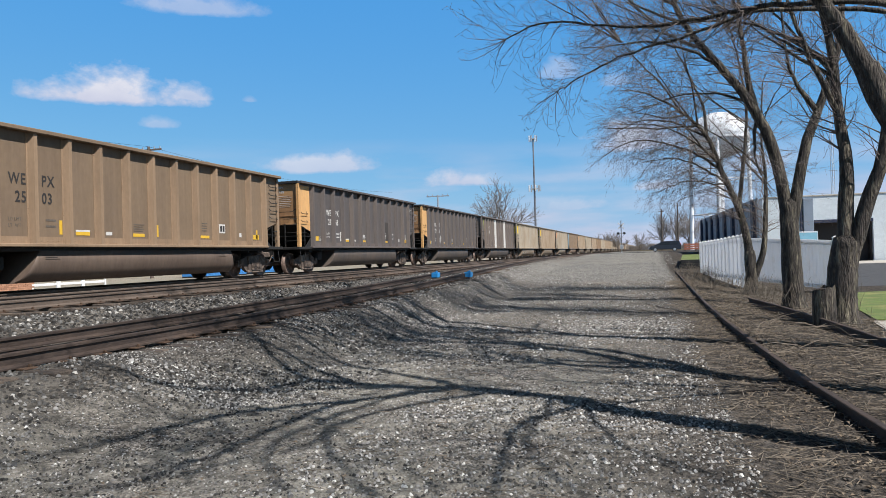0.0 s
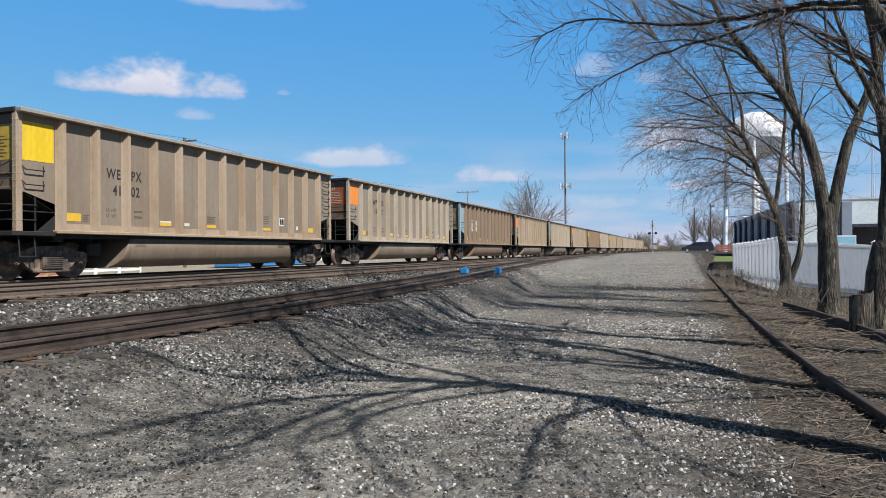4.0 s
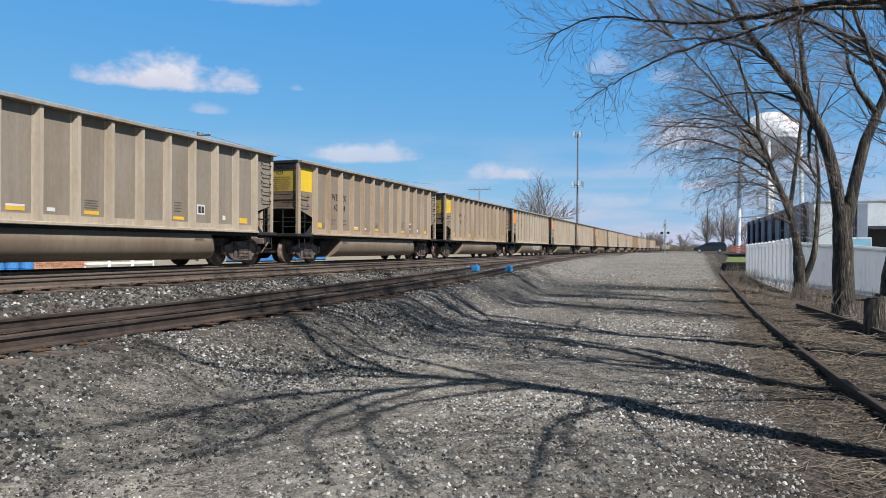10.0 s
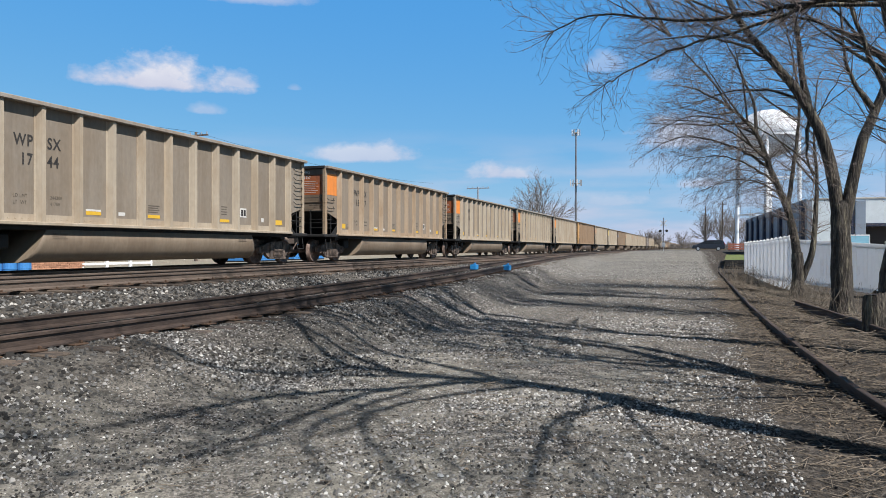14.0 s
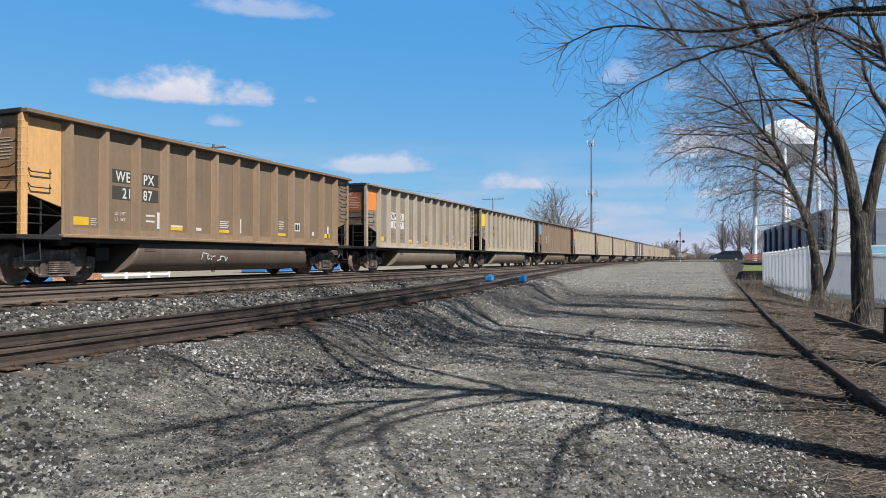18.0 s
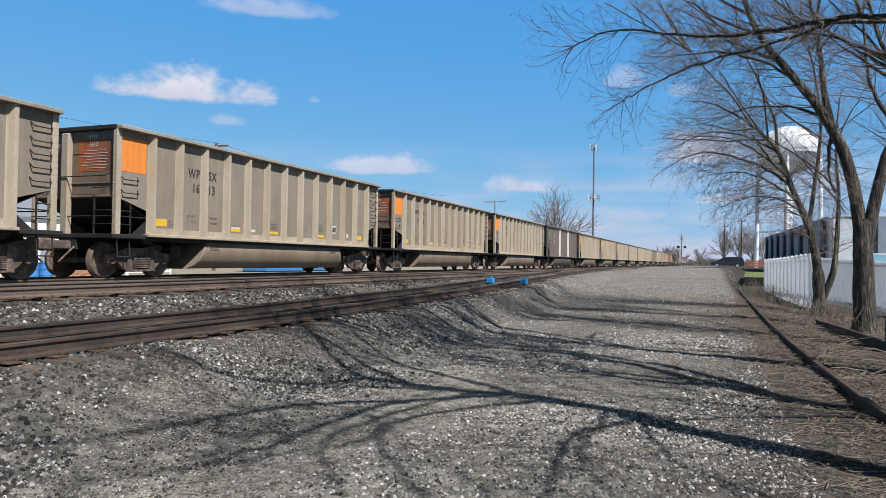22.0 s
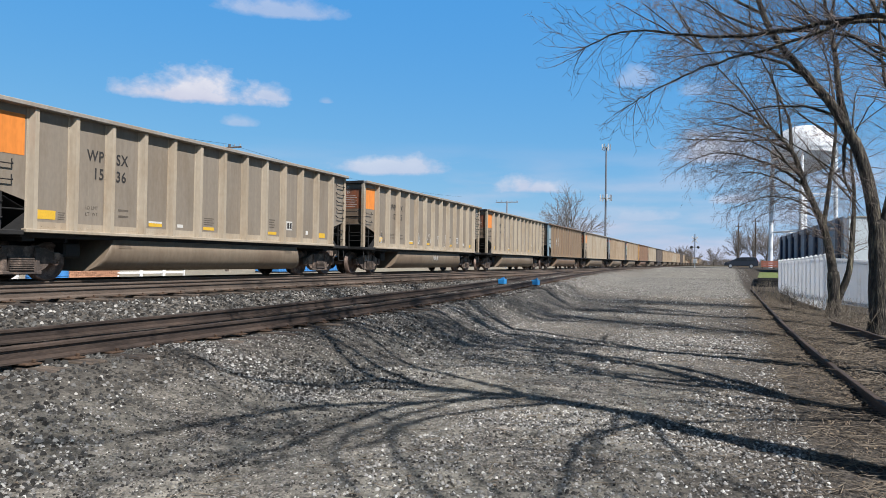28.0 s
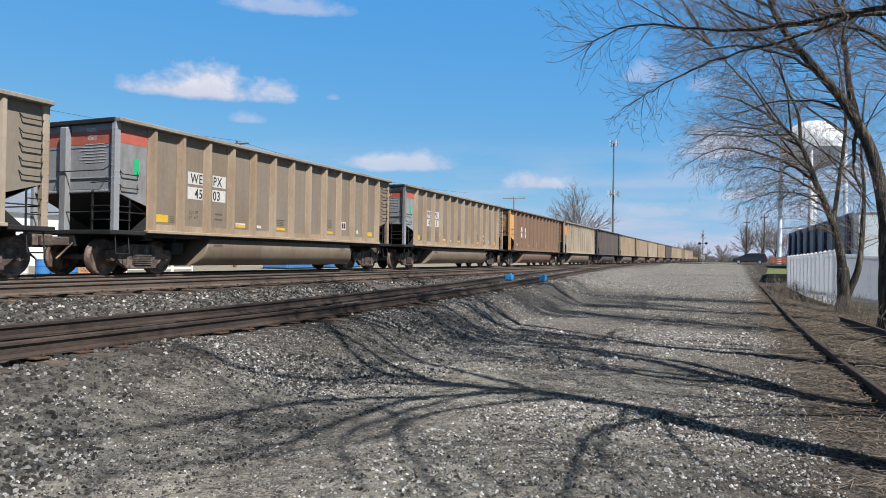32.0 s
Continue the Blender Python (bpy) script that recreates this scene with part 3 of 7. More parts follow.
def tube_mesh(name, segs, mat, thick_sides=7):
    """Joined tapered tubes: segs of (a, b, ra, rb). Thin ones get three sides."""
    A, B = np.array([q[0] for q in segs], float), np.array([q[1] for q in segs], float)
    R0, R1 = np.array([q[2] for q in segs]), np.array([q[3] for q in segs])
    D = B - A
    size = np.linalg.norm(D, axis=1)
    keep = size > 1e-5
    A, B, R0, R1, D = A[keep], B[keep], R0[keep], R1[keep], D[keep] / size[keep][:, None]
    ref = np.where((np.abs(D[:, 2]) > 0.9)[:, None], np.array([[0.3, 0.9, 0.2]]), np.array([[0.0, 0.0, 1.0]]))
    U = np.cross(D, ref)
    U /= np.linalg.norm(U, axis=1)[:, None]
    W = np.cross(D, U)
    sides = np.where(R0 > 0.03, thick_sides, np.where(R0 > 0.012, 4, 3))
    verts, faces, base = [], [], 0
    for n in sorted(set(sides.tolist())):
        i = np.where(sides == n)[0]
        t = 2 * math.pi * np.arange(n) / n
        ring = U[i][:, None] * np.cos(t)[None, :, None] + W[i][:, None] * np.sin(t)[None, :, None]
        low = A[i][:, None] + ring * R0[i][:, None, None]
        top = (B[i] + D[i] * R0[i][:, None] * 0.25)[:, None] + ring * R1[i][:, None, None]
        verts.append(np.concatenate([low, top], 1).reshape(-1, 3))
        k, j = np.arange(n), (np.arange(n) + 1) % n
        quad = np.stack([k, j, n + j, n + k], 1)
        faces.append((quad[None] + (base + 2 * n * np.arange(len(i)))[:, None, None]).reshape(-1, 4))
        base += 2 * n * len(i)
    return mesh_of(name, np.concatenate(verts).tolist(), np.concatenate(faces).tolist(), mat, smooth=True)


def skin_mesh(name, line, mat, sides=12, rough=0.0):
    """One continuous tapered tube through (point, radius) rows, with uneven bark."""
    verts, faces = [], []
    u = None
    for i, (p, r) in enumerate(line):
        a, b = line[max(i - 1, 0)][0], line[min(i + 1, len(line) - 1)][0]
        d = (b - a).normalized()
        if u is None:
            u = d.cross(Vector((0.2, 1.0, 0.1))).normalized()
        u = (u - d * u.dot(d)).normalized()
        w = d.cross(u)
        for k in range(sides):
            t = 2 * math.pi * k / sides
            e = u * math.cos(t) + w * math.sin(t)
            q = r * (1 + rough * noise.noise(Vector((e.x * 2.5, e.y * 2.5 + p.x, p.z * 0.9))) + rough * 0.6 * noise.noise(Vector((e.x * 6, e.y * 6, p.z * 2.5))))
            verts.append(p + e * q)
    for i in range(len(line) - 1):
        for k in range(sides):
            j = (k + 1) % sides
            faces.append((i * sides + k, i * sides + j, (i + 1) * sides + j, (i + 1) * sides + k))
    faces.append(tuple(range((len(line) - 1) * sides, len(line) * sides))[::-1])
    return mesh_of(name, verts, faces, mat, smooth=True)


# ---------- ground ----------


def ease(a, b, v):
    t = min(max((v - a) / (b - a), 0.0), 1.0)
    return t * t * (3 - 2 * t)


SIDING = [(-60, -7.26, 0.70), (10, -7.26, 0.70), (20, -7.6, 0.76), (29, -8.15, 0.85), (45, -9.4, 0.95), (58, -10.4, 1.0), (72, -11.15, 1.02), (84, -11.43, 1.03)]
NEAR_X, NEAR_Z = -11.43, 1.03
FAR_X, FAR_Z = -15.49, 0.995


def along(rows, y, i):
    for a, b in zip(rows, rows[1:]):
        if y <= b[0]:
            t = min(max((y - a[0]) / (b[0] - a[0]), 0.0), 1.0)
            return a[i] + (b[i] - a[i]) * t
    return rows[-1][i]


def ground_z(x, y):
    lot = 0.13 * ease(18, 45, y) + 0.97 * ease(42, 108, y)
    sx, sz = along(SIDING, y, 1), along(SIDING, y, 2)
    low = lot
    bank = sz - 0.212
    z = low + (bank - low) * ease(sx + 2.9, sx + 1.15, x) if y < 84 else low
    main = 0.77
    z = z + (main - z) * ease(NEAR_X + 2.7, NEAR_X + 1.3, x)
    z = z + (0.75 - z) * ease(FAR_X + 2.0, FAR_X + 1.3, x)
    z = z + (0.35 + 0.6 * ease(60, 110, y) - z) * ease(FAR_X - 1.6, FAR_X - 4.5, x)
    # hollow beside the dead track, and the raised lawn beyond it
    if x > 1.6 and y < 60:
        z -= 0.18 * ease(1.6, 3.2, x) * ease(10, 24, y) * (1 - ease(36, 46, y))
    return z


def wobble(x, y):
    n = noise.noise(Vector((x * 0.7, y * 0.7, 0.0))) * 0.035 + noise.noise(Vector((x * 2.3, y * 2.3, 4.0))) * 0.018
    near = max(0.0, 1 - max(abs(x) - 8, 0) / 6) * max(0.0, 1 - max(y - 50, 0) / 20)
    return n * near


def lumps(x, y):
    """Clods and half-buried stones of the open gravel."""
    near = ease(-7.0, -5.6, x) * ease(3.6, 2.4, x) * ease(34, 18, y) * ease(0.4, 1.6, y)
    if near <= 0:
        return 0.0
    n = noise.noise(Vector((x * 11.0, y * 11.0, 9.0))) * 0.018 + noise.noise(Vector((x * 25.0, y * 25.0, 2.0))) * 0.013
    return max(n, -0.008) * near


def build_ground():
    xs = [-2600, -900, -300, -120, -60, -35, -26] + [round(-22 + 0.5 * i, 2) for i in range(14)]
    xs += [round(-15 + 0.22 * i, 2) for i in range(36)] + [round(-7.2 + 0.042 * i, 3) for i in range(258)]
    xs += [round(3.8 + 0.22 * i, 2) for i in range(12)] + [6.5 + 0.7 * i for i in range(10)] + [15, 20, 30, 50, 90, 200, 600, 2600]
    ys = [-900, -200, -60, -25, -12, -6, -3, -2, -1, 0, 0.5, 1.0, 1.4]
    while ys[-1] < 32:
        ys.append(round(ys[-1] + max(0.03, 0.0125 * ys[-1]), 3))
    ys += [round(33 + 0.6 * i, 2) for i in range(50)]
    ys += [65 + 3 * i for i in range(20)] + [130, 150, 180, 230, 300, 450, 700, 1200, 2600, 4200]
    xs, ys = sorted(set(xs)), sorted(set(ys))
    verts = [(x, y, ground_z(x, y) + wobble(x, y) + lumps(x, y)) for y in ys for x in xs]
    n = len(xs)
    faces = [(j * n + i, j * n + i + 1, (j + 1) * n + i + 1, (j + 1) * n + i) for j in range(len(ys) - 1) for i in range(n - 1)]
    ob = new("ground", mesh_of("ground", verts, faces, M["ground"], smooth=False))
    tagged(ob, "grey crushed-stone ground with dirt and leaf litter", "ground", kind="structure")


build_ground()


def sheet(name, label, category, corners, mat, lift=0.02, step=2.0, edge=0.0):
    """A strip of paving or lawn laid on the ground between four corners."""
    a, b, c, d = [Vector((*p, 0)) for p in corners]
    nu = max(2, int((b - a).length / step))
    nv = max(2, int((d - a).length / step))
    verts, faces = [], []
    for j in range(nv + 1):
        for i in range(nu + 1):
            u, v = i / nu, j / nv
            p = (a * (1 - u) + b * u) * (1 - v) + (d * (1 - u) + c * u) * v
            verts.append((p.x, p.y, ground_z(p.x, p.y) + lift + edge))
    for j in range(nv):
        for i in range(nu):
            k = j * (nu + 1) + i
            faces.append((k, k + 1, k + nu + 2, k + nu + 1))
    bm = bmesh.new()
    me = mesh_of(name, verts, faces)
    bm.from_mesh(me)
    got = bmesh.ops.extrude_face_region(bm, geom=list(bm.faces))
    for v in got["geom"]:
        if isinstance(v, bmesh.types.BMVert):
            v.co.z -= 0.25
    return tagged(new(name, done(name, bm, mat)), label, category, kind="structure")


sheet("lawn", "patchy green spring lawn beside the driveway", "lawn", [(4.6, 17.0), (26, 24), (24, 33), (6.0, 27.0)], M["grass"], 0.03)
sheet("driveway", "dark asphalt driveway before the block building", "driveway", [(6.5, 30.5), (40, 38), (34, 60), (6.0, 52)], M["asphalt"], 0.015)
sheet("walkway", "pale concrete walk along the lawn", "pavement", [(3.9, 13.2), (24, 17.5), (24, 20.5), (4.4, 16.6)], M["concrete"], 0.03)
sheet("apron", "concrete apron before the garage opening", "pavement", [(8.6, 51.0), (22, 54.8), (21, 58.6), (7.8, 55.2)], M["concrete"], 0.03)
sheet("verge", "raised green verge beside the gravel lot", "lawn", [(1.9, 51.3), (6.2, 51.3), (6.2, 66), (2.6, 66)], M["grass"], 0.58, 2.0, 0.0)
sheet("crossing_road", "grey asphalt road over the railway crossing", "road", [(-60, 107), (60, 110), (60, 118), (-60, 115)], M["asphalt"], 0.06, 2.5)


def build_verge_wall():
    th = thing("retaining_wall", "low timber retaining wall at the verge's end, its shade coloured black", "retaining wall", (1.9, 51.2, 0))
    for i in range(3):
        z = 0.0 + 0.27 * i
        # black puts the shade on the bank's front face into the colour
        part("timber", boxes((0, 4.4, -0.14, 0.08, z - 0.02, z + 0.235), bevel=0.02), M["black"], th)


build_verge_wall()

# ---------- tracks ----------
RAIL_OUTLINE = [(-0.07, 0), (0.07, 0), (0.07, 0.02), (0.012, 0.045), (0.012, 0.125), (0.036, 0.135), (0.036, 0.165), (0.028, 0.172), (-0.028, 0.172),
                (-0.036, 0.165), (-0.036, 0.135), (-0.012, 0.125), (-0.012, 0.045), (-0.07, 0.02)]


def rail_mesh(name, line, top_mat, flank="rail"):
    """A rail of flat-bottomed section along a line of (x, y, z of the head)."""
    verts, faces = [], []
    n = len(RAIL_OUTLINE)
    for i, (x, y, z) in enumerate(line):
        a, b = line[max(i - 1, 0)], line[min(i + 1, len(line) - 1)]
        d = Vector((b[0] - a[0], b[1] - a[1], 0)).normalized()
        side = Vector((d.y, -d.x, 0))
        for u, v in RAIL_OUTLINE:
            verts.append((x + side.x * u, y + side.y * u, z - 0.172 + v))
    for i in range(len(line) - 1):
        for j in range(n):
            k = (j + 1) % n
            faces.append((i * n + j, i * n + k, (i + 1) * n + k, (i + 1) * n + j))
    faces.append(tuple(range(n)))
    faces.append(tuple(range((len(line) - 1) * n, len(line) * n))[::-1])
    me = mesh_of(name, verts, faces, M[flank])
    me.materials.append(top_mat)
    for p in me.polygons:
        if p.normal.z > 0.9 and p.center.z > 0.01 + line[0][2] - 0.03:
            p.material_index = 1
    return me


TIE = boxes((-1.3, 1.3, -0.115, 0.115, -0.17, 0.0), bevel=0.015)
TIE = done("tie", TIE, M["tie"])
PLATE = done("tie_plate", boxes((-0.17, 0.17, -0.09, 0.09, 0, 0.018), (-0.12, -0.085, -0.06, -0.03, 0.018, 0.05), (0.085, 0.12, 0.03, 0.06, 0.018, 0.05), bevel=0.004), M["plate"])


def build_track(name, label, place, lo, hi, ties, top_mat):
    """place(y) gives the track's middle x and head z. ties: from, to, step."""
    th = tagged(new(name), label, "railway track", kind="structure")
    ys = [lo + (hi - lo) * i / 60 for i in range(61)] if hi - lo > 200 else [lo + 1.5 * i for i in range(int((hi - lo) / 1.5) + 1)]
    for s in (-0.753, 0.753):
        line = []
        for y in ys:
            x, z = place(y)
            line.append((x + s, y, z))
        part("rail", rail_mesh("rail", line, top_mat, "rail" if top_mat == M["rail"] else "railtan"), None, th)
    rnd = random.Random(len(name))
    y = ties[0]
    while y < ties[1]:
        x, z = place(y)
        t = part("tie", TIE, None, th, at=(x + rnd.uniform(-0.09, 0.09), y, z - 0.192 + rnd.uniform(-0.03, 0.0)))
        t.rotation_euler = (0, 0, rnd.uniform(-0.03, 0.03))
        if y < 40:
            part("tie_plate", PLATE, None, th, at=(x + 0.753, y, z - 0.19))
        y += ties[2] * rnd.uniform(0.92, 1.08)
    return th


build_track("siding_track", "rusty siding track on dark ballast", lambda y: (along(SIDING, y, 1), along(SIDING, y, 2)), -30, 82, (2, 50, 0.55), M["rail"])
build_track("near_main_track", "main-line track with worn rails on grey ballast", lambda y: (NEAR_X, NEAR_Z), -60, 900, (5, 62, 0.53), M["railhead"])
build_track("far_main_track", "main-line track under the coal train", lambda y: (FAR_X, FAR_Z), -300, 1300, (6, 50, 0.55), M["railhead"])


def build_dead_rails():
    th = thing("abandoned_rail", "rusty abandoned rail lying in gravel and twigs", "rail", group="abandoned rails")
    rows = [(2.25, 1.0), (1.98, 4.0), (1.78, 6.3), (1.62, 8.5), (1.5, 11.5), (1.42, 15), (1.36, 20), (1.34, 30), (1.34, 44.5)]
    part("rail_bar", rail_mesh("rail_bar", [(x, y, 0.115 + 0.1 * ease(20, 44, y)) for x, y in rows], M["rail"]), None, th)
    th = thing("abandoned_rail", "dark rusty rail propped along the tree trunks", "rail", group="abandoned rails")
    rows = [(2.62, 21.4), (2.95, 18.5), (3.15, 16.0), (3.3, 13.4), (3.42, 10.0), (3.5, 5.0)]
    part("rail_bar", rail_mesh("rail_bar", [(x, y, 0.13) for x, y in rows], M["rail"]), None, th)


build_dead_rails()


def build_rail_clamps():
    for x, y, z in ((-8.72, 27.6, 0.82), (-7.26, 27.4, 0.82)):
        th = thing("rail_clamp", "bright blue clamp fixed on the siding rail", "rail clamp", (x, y, z - 0.1), group="blue rail clamps")
        part("housing", boxes((-0.06, 0.22, -0.18, 0.18, -0.05, 0.16), bevel=0.02), M["blue"], th)
        part("lever", boxes((0.10, 0.16, -0.03, 0.03, 0.16, 0.24), (0.06, 0.2, -0.16, -0.1, 0.16, 0.2), bevel=0.01), M["blue"], th)


build_rail_clamps()

# ---------- coal train ----------
CAR_LENGTH = 16.18
RIBS = [-6.09 + 1.022 * i for i in range(13)]
Z_SILL, Z_TOP = 1.10, 3.86


def hat_rib():
    bm = bmesh.new()
    out = [(1.448, -0.15), (1.462, -0.15), (1.464, -0.105), (1.592, -0.04), (1.592, 0.055), (1.464, 0.085), (1.462, 0.11), (1.448, 0.11)]
    prism(bm, out, "z", 1.12, 3.78)
    # rivet heads down the flange
    for i in range(21):
        z = 1.3 + 0.117 * i
        tip = bm.verts.new((1.474, -0.127, z))
        foot = [bm.verts.new((1.4625, -0.127 + a, z + b)) for a, b in ((-0.015, -0.015), (0.015, -0.015), (0.015, 0.015), (-0.015, 0.015))]
        for k in range(4):
            bm.faces.new((tip, foot[k], foot[(k + 1) % 4])).material_index = 1
    return done("rib", bm, None)


def side_sheet():
    """Side plate: full height between the end ribs, cut up over the end platforms."""
    out = [(-7.2, 3.80), (7.2, 3.80), (7.2, 2.06), (6.1, 1.74), (6.1, 1.1), (-6.1, 1.1), (-6.1, 1.74), (-7.2, 2.06)]
    return done("side_sheet", prisms(out, "x", 1.432, 1.45), None)


def end_sheet():
    bm = bmesh.new()
    prism(bm, [(-1.43, 2.06), (1.43, 2.06), (1.43, 3.79), (-1.43, 3.79)], "y", -7.19, -7.17)
    # rolled ledge with its rivets where the slope begins
    box(bm, -1.36, 1.36, -7.235, -7.19, 2.07, 2.13, 0.008)
    box(bm, -1.36, 1.36, -7.215, -7.19, 2.42, 2.45, 0.006)
    for i in range(24):
        stud(bm, (-1.3 + 0.113 * i, -7.235, 2.10), 1)
    return done("end_sheet", bm, None)


def slope_sheet():
    bm = bmesh.new()
    prism(bm, [(-7.168, 2.06), (-7.15, 2.06), (-5.2, 1.12), (-5.22, 1.12)], "x", -1.425, 1.425)
    return done("slope_sheet", bm, M["black"])


def stud(bm, at, axis, r=0.016, lift=0.013):
    """A rivet head on a face that looks along an axis."""
    x, y, z = at
    if axis == 0:
        tip, ring = (x + lift, y, z), [(x, y + a, z + b) for a, b in ((-r, -r), (r, -r), (r, r), (-r, r))]
    else:
        tip, ring = (x, y - lift, z), [(x + a, y, z + b) for a, b in ((-r, -r), (r, -r), (r, r), (-r, r))]
    top, foot = bm.verts.new(tip), [bm.verts.new(v) for v in ring]
    for k in range(4):
        bm.faces.new((top, foot[k], foot[(k + 1) % 4])).material_index = 1


def foot_flange():
    """Riveted strip along the foot of the side."""
    bm = bmesh.new()
    box(bm, 1.449, 1.459, -6.1, 6.1, 1.16, 1.335)
    for i in range(72):
        stud(bm, (1.459, -6.0 + 0.1685 * i, 1.235), 0, 0.015)
    return done("foot_flange", bm, None)


def corner_post_mesh(s):
    bm = bmesh.new()
    box(bm, 1.36, 1.50, min(s * 7.12, s * 7.28), max(s * 7.12, s * 7.28), 1.1, 3.785, 0.012)
    for i in range(17):
        z = 1.22 + 0.15 * i
        for y in (7.15, 7.25):
            stud(bm, (1.50, s * y, z), 0, 0.017, 0.016)
        if s < 0:
            for x in (1.39, 1.47):
                stud(bm, (x, -7.28, z), 1, 0.017, 0.016)
    return done("corner_post", bm, None)


def tub():
    bm = bmesh.new()
    sec = [(1.43, 1.0), (1.44, 0.72), (1.40, 0.5), (1.28, 0.33), (1.08, 0.235), (0.6, 0.22), (-0.6, 0.22), (-1.08, 0.235), (-1.28, 0.33), (-1.40, 0.5), (-1.44, 0.72), (-1.43, 1.0)]
    rings = []
    for y0, y1 in ((-3.85, -4.3), (-3.7, -4.15), (3.9, 4.2), (4.05, 4.35)):
        rings.append([bm.verts.new((x, y0 + (y1 - y0) * (1.0 - z) / 0.78, z)) for x, z in sec])
    n = len(sec)
    for a, b in zip(rings, rings[1:]):
        for i in range(n - 1):
            bm.faces.new((a[i], a[i + 1], b[i + 1], b[i]))
        bm.faces.new((a[n - 1], a[0], b[0], b[n - 1]))
    bm.faces.new(rings[0])
    bm.faces.new(rings[-1][::-1])
    me = done("tub", bm, None)
    for p in me.polygons:
        p.use_smooth = abs(p.normal.y) < 0.4
    return me


def wheelset_mesh():
    bm = bmesh.new()
    for s in (-1, 1):
        prof = [(0.0, 0.62), (0.12, 0.62), (0.16, 0.69), (0.36, 0.72), (0.40, 0.665), (0.487, 0.665), (0.487, 0.695), (0.457, 0.715), (0.452, 0.80), (0.40, 0.805), (0.37, 0.76), (0.17, 0.755), (0.13, 0.83), (0.0, 0.83)]
        seg = 28
        rings = [[bm.verts.new((s * x, r * math.cos(2 * math.pi * k / seg), r * math.sin(2 * math.pi * k / seg))) for k in range(seg)] for r, x in prof[1:-1]]
        for a, b in zip(rings, rings[1:]):
            for k in range(seg):
                bm.faces.new((a[k], a[(k + 1) % seg], b[(k + 1) % seg], b[k]))
        bm.faces.new(rings[0])
        bm.faces.new(rings[-1])
        # bearing cap with its three bolts
        bmesh.ops.create_cone(bm, cap_ends=True, segments=12, radius1=0.105, radius2=0.095, depth=0.18, matrix=Matrix.Translation((s * 1.0, 0, 0)) @ Matrix.Rotation(s * math.pi / 2, 4, "Y"))
        for k in range(3):
            a = 2 * math.pi * k / 3
            box(bm, min(s * 1.09, s * 1.11), max(s * 1.09, s * 1.11), 0.05 * math.cos(a) - 0.016, 0.05 * math.cos(a) + 0.016, 0.05 * math.sin(a) - 0.016, 0.05 * math.sin(a) + 0.016)
    bmesh.ops.create_cone(bm, cap_ends=True, segments=12, radius1=0.08, radius2=0.08, depth=1.5, matrix=Matrix.Rotation(math.pi / 2, 4, "Y"))
    me = done("wheelset", bm, M["wheel"])
    for p in me.polygons:
        p.use_smooth = len(p.vertices) == 4
    return me


def side_frame_mesh():
    """Cast side frame: arched top, bearing pedestals and window for the springs."""
    out = [(-1.08, 0.40), (-1.08, 0.62), (-0.75, 0.68), (-0.42, 0.80), (0.42, 0.80), (0.75, 0.68), (1.08, 0.62), (1.08, 0.40), (0.74, 0.42), (0.62, 0.30),
           (0.40, 0.18), (-0.40, 0.18), (-0.62, 0.30), (-0.74, 0.42)]
    bm = bmesh.new()
    prism(bm, out, "x", 0.94, 1.09)
    box(bm, 1.085, 1.15, -0.46, -0.32, 0.2, 0.78, 0.02)
    box(bm, 1.085, 1.15, 0.32, 0.46, 0.2, 0.78, 0.02)
    box(bm, 1.085, 1.16, -0.5, 0.5, 0.16, 0.25, 0.02)
    box(bm, 1.085, 1.14, -0.98, -0.8, 0.5, 0.66, 0.02)
    box(bm, 1.085, 1.14, 0.8, 0.98, 0.5, 0.66, 0.02)
    return done("side_frame", bm, M["truck"])


def spring_mesh():
    """The nest of coil springs as one ribbed bundle."""
    out = []
    for k in range(6):
        z = 0.26 + 0.048 * k
        out += [(1.19, z), (1.19, z + 0.026), (1.15, z + 0.03), (1.15, z + 0.044)]
    out += [(1.08, 0.54), (1.08, 0.26)]
    return done("spring_set", prisms(out, "y", -0.29, 0.29), M["truck"])


def coal_mesh():
    rnd = random.Random(5)
    nx, ny = 9, 60
    verts, faces = [], []
    for j in range(ny + 1):
        for i in range(nx + 1):
            u, v = i / nx * 2 - 1, j / ny * 2 - 1
            h = 3.52 + (0.60 + 0.16 * noise.noise(Vector((v * 5.0, 0.3, 2.0)))) * (1 - u * u) * (1 - v ** 8) + rnd.uniform(-0.06, 0.06)
            verts.append((u * 1.45, v * 7.2, h))
    for j in range(ny):
        for i in range(nx):
            k = j * (nx + 1) + i
            faces.append((k, k + 1, k + nx + 2, k + nx + 1))
    n = len(verts)
    verts += [(x, y, 3.2) for x, y, z in verts]
    faces += [tuple(n + i for i in f[::-1]) for f in faces]
    return mesh_of("coal_load", verts, faces, M["coal"])


def grab(points, r=0.014):
    bm = bmesh.new()
    for a, b in zip(points, points[1:]):
        rod(bm, a, b, r, 5)
    return bm


CAR_MESH = {"rib": hat_rib(), "side": side_sheet(), "end": end_sheet(), "tub": tub(), "wheelset": wheelset_mesh(), "frame": side_frame_mesh(),
            "spring": spring_mesh(), "coal": coal_mesh(), "slope": slope_sheet(), "foot": foot_flange(),
            "post_front": corner_post_mesh(-1), "post_rear": corner_post_mesh(1)}


def mirrored(me, name, flip=(-1, 1, 1)):
    out = me.copy()
    out.name = name
    out.transform(Matrix.Diagonal((*flip, 1)))
    if flip[0] * flip[1] * flip[2] < 0:
        out.flip_normals()
    return out


CAR_MESH["rib_off"] = mirrored(CAR_MESH["rib"], "rib_off")
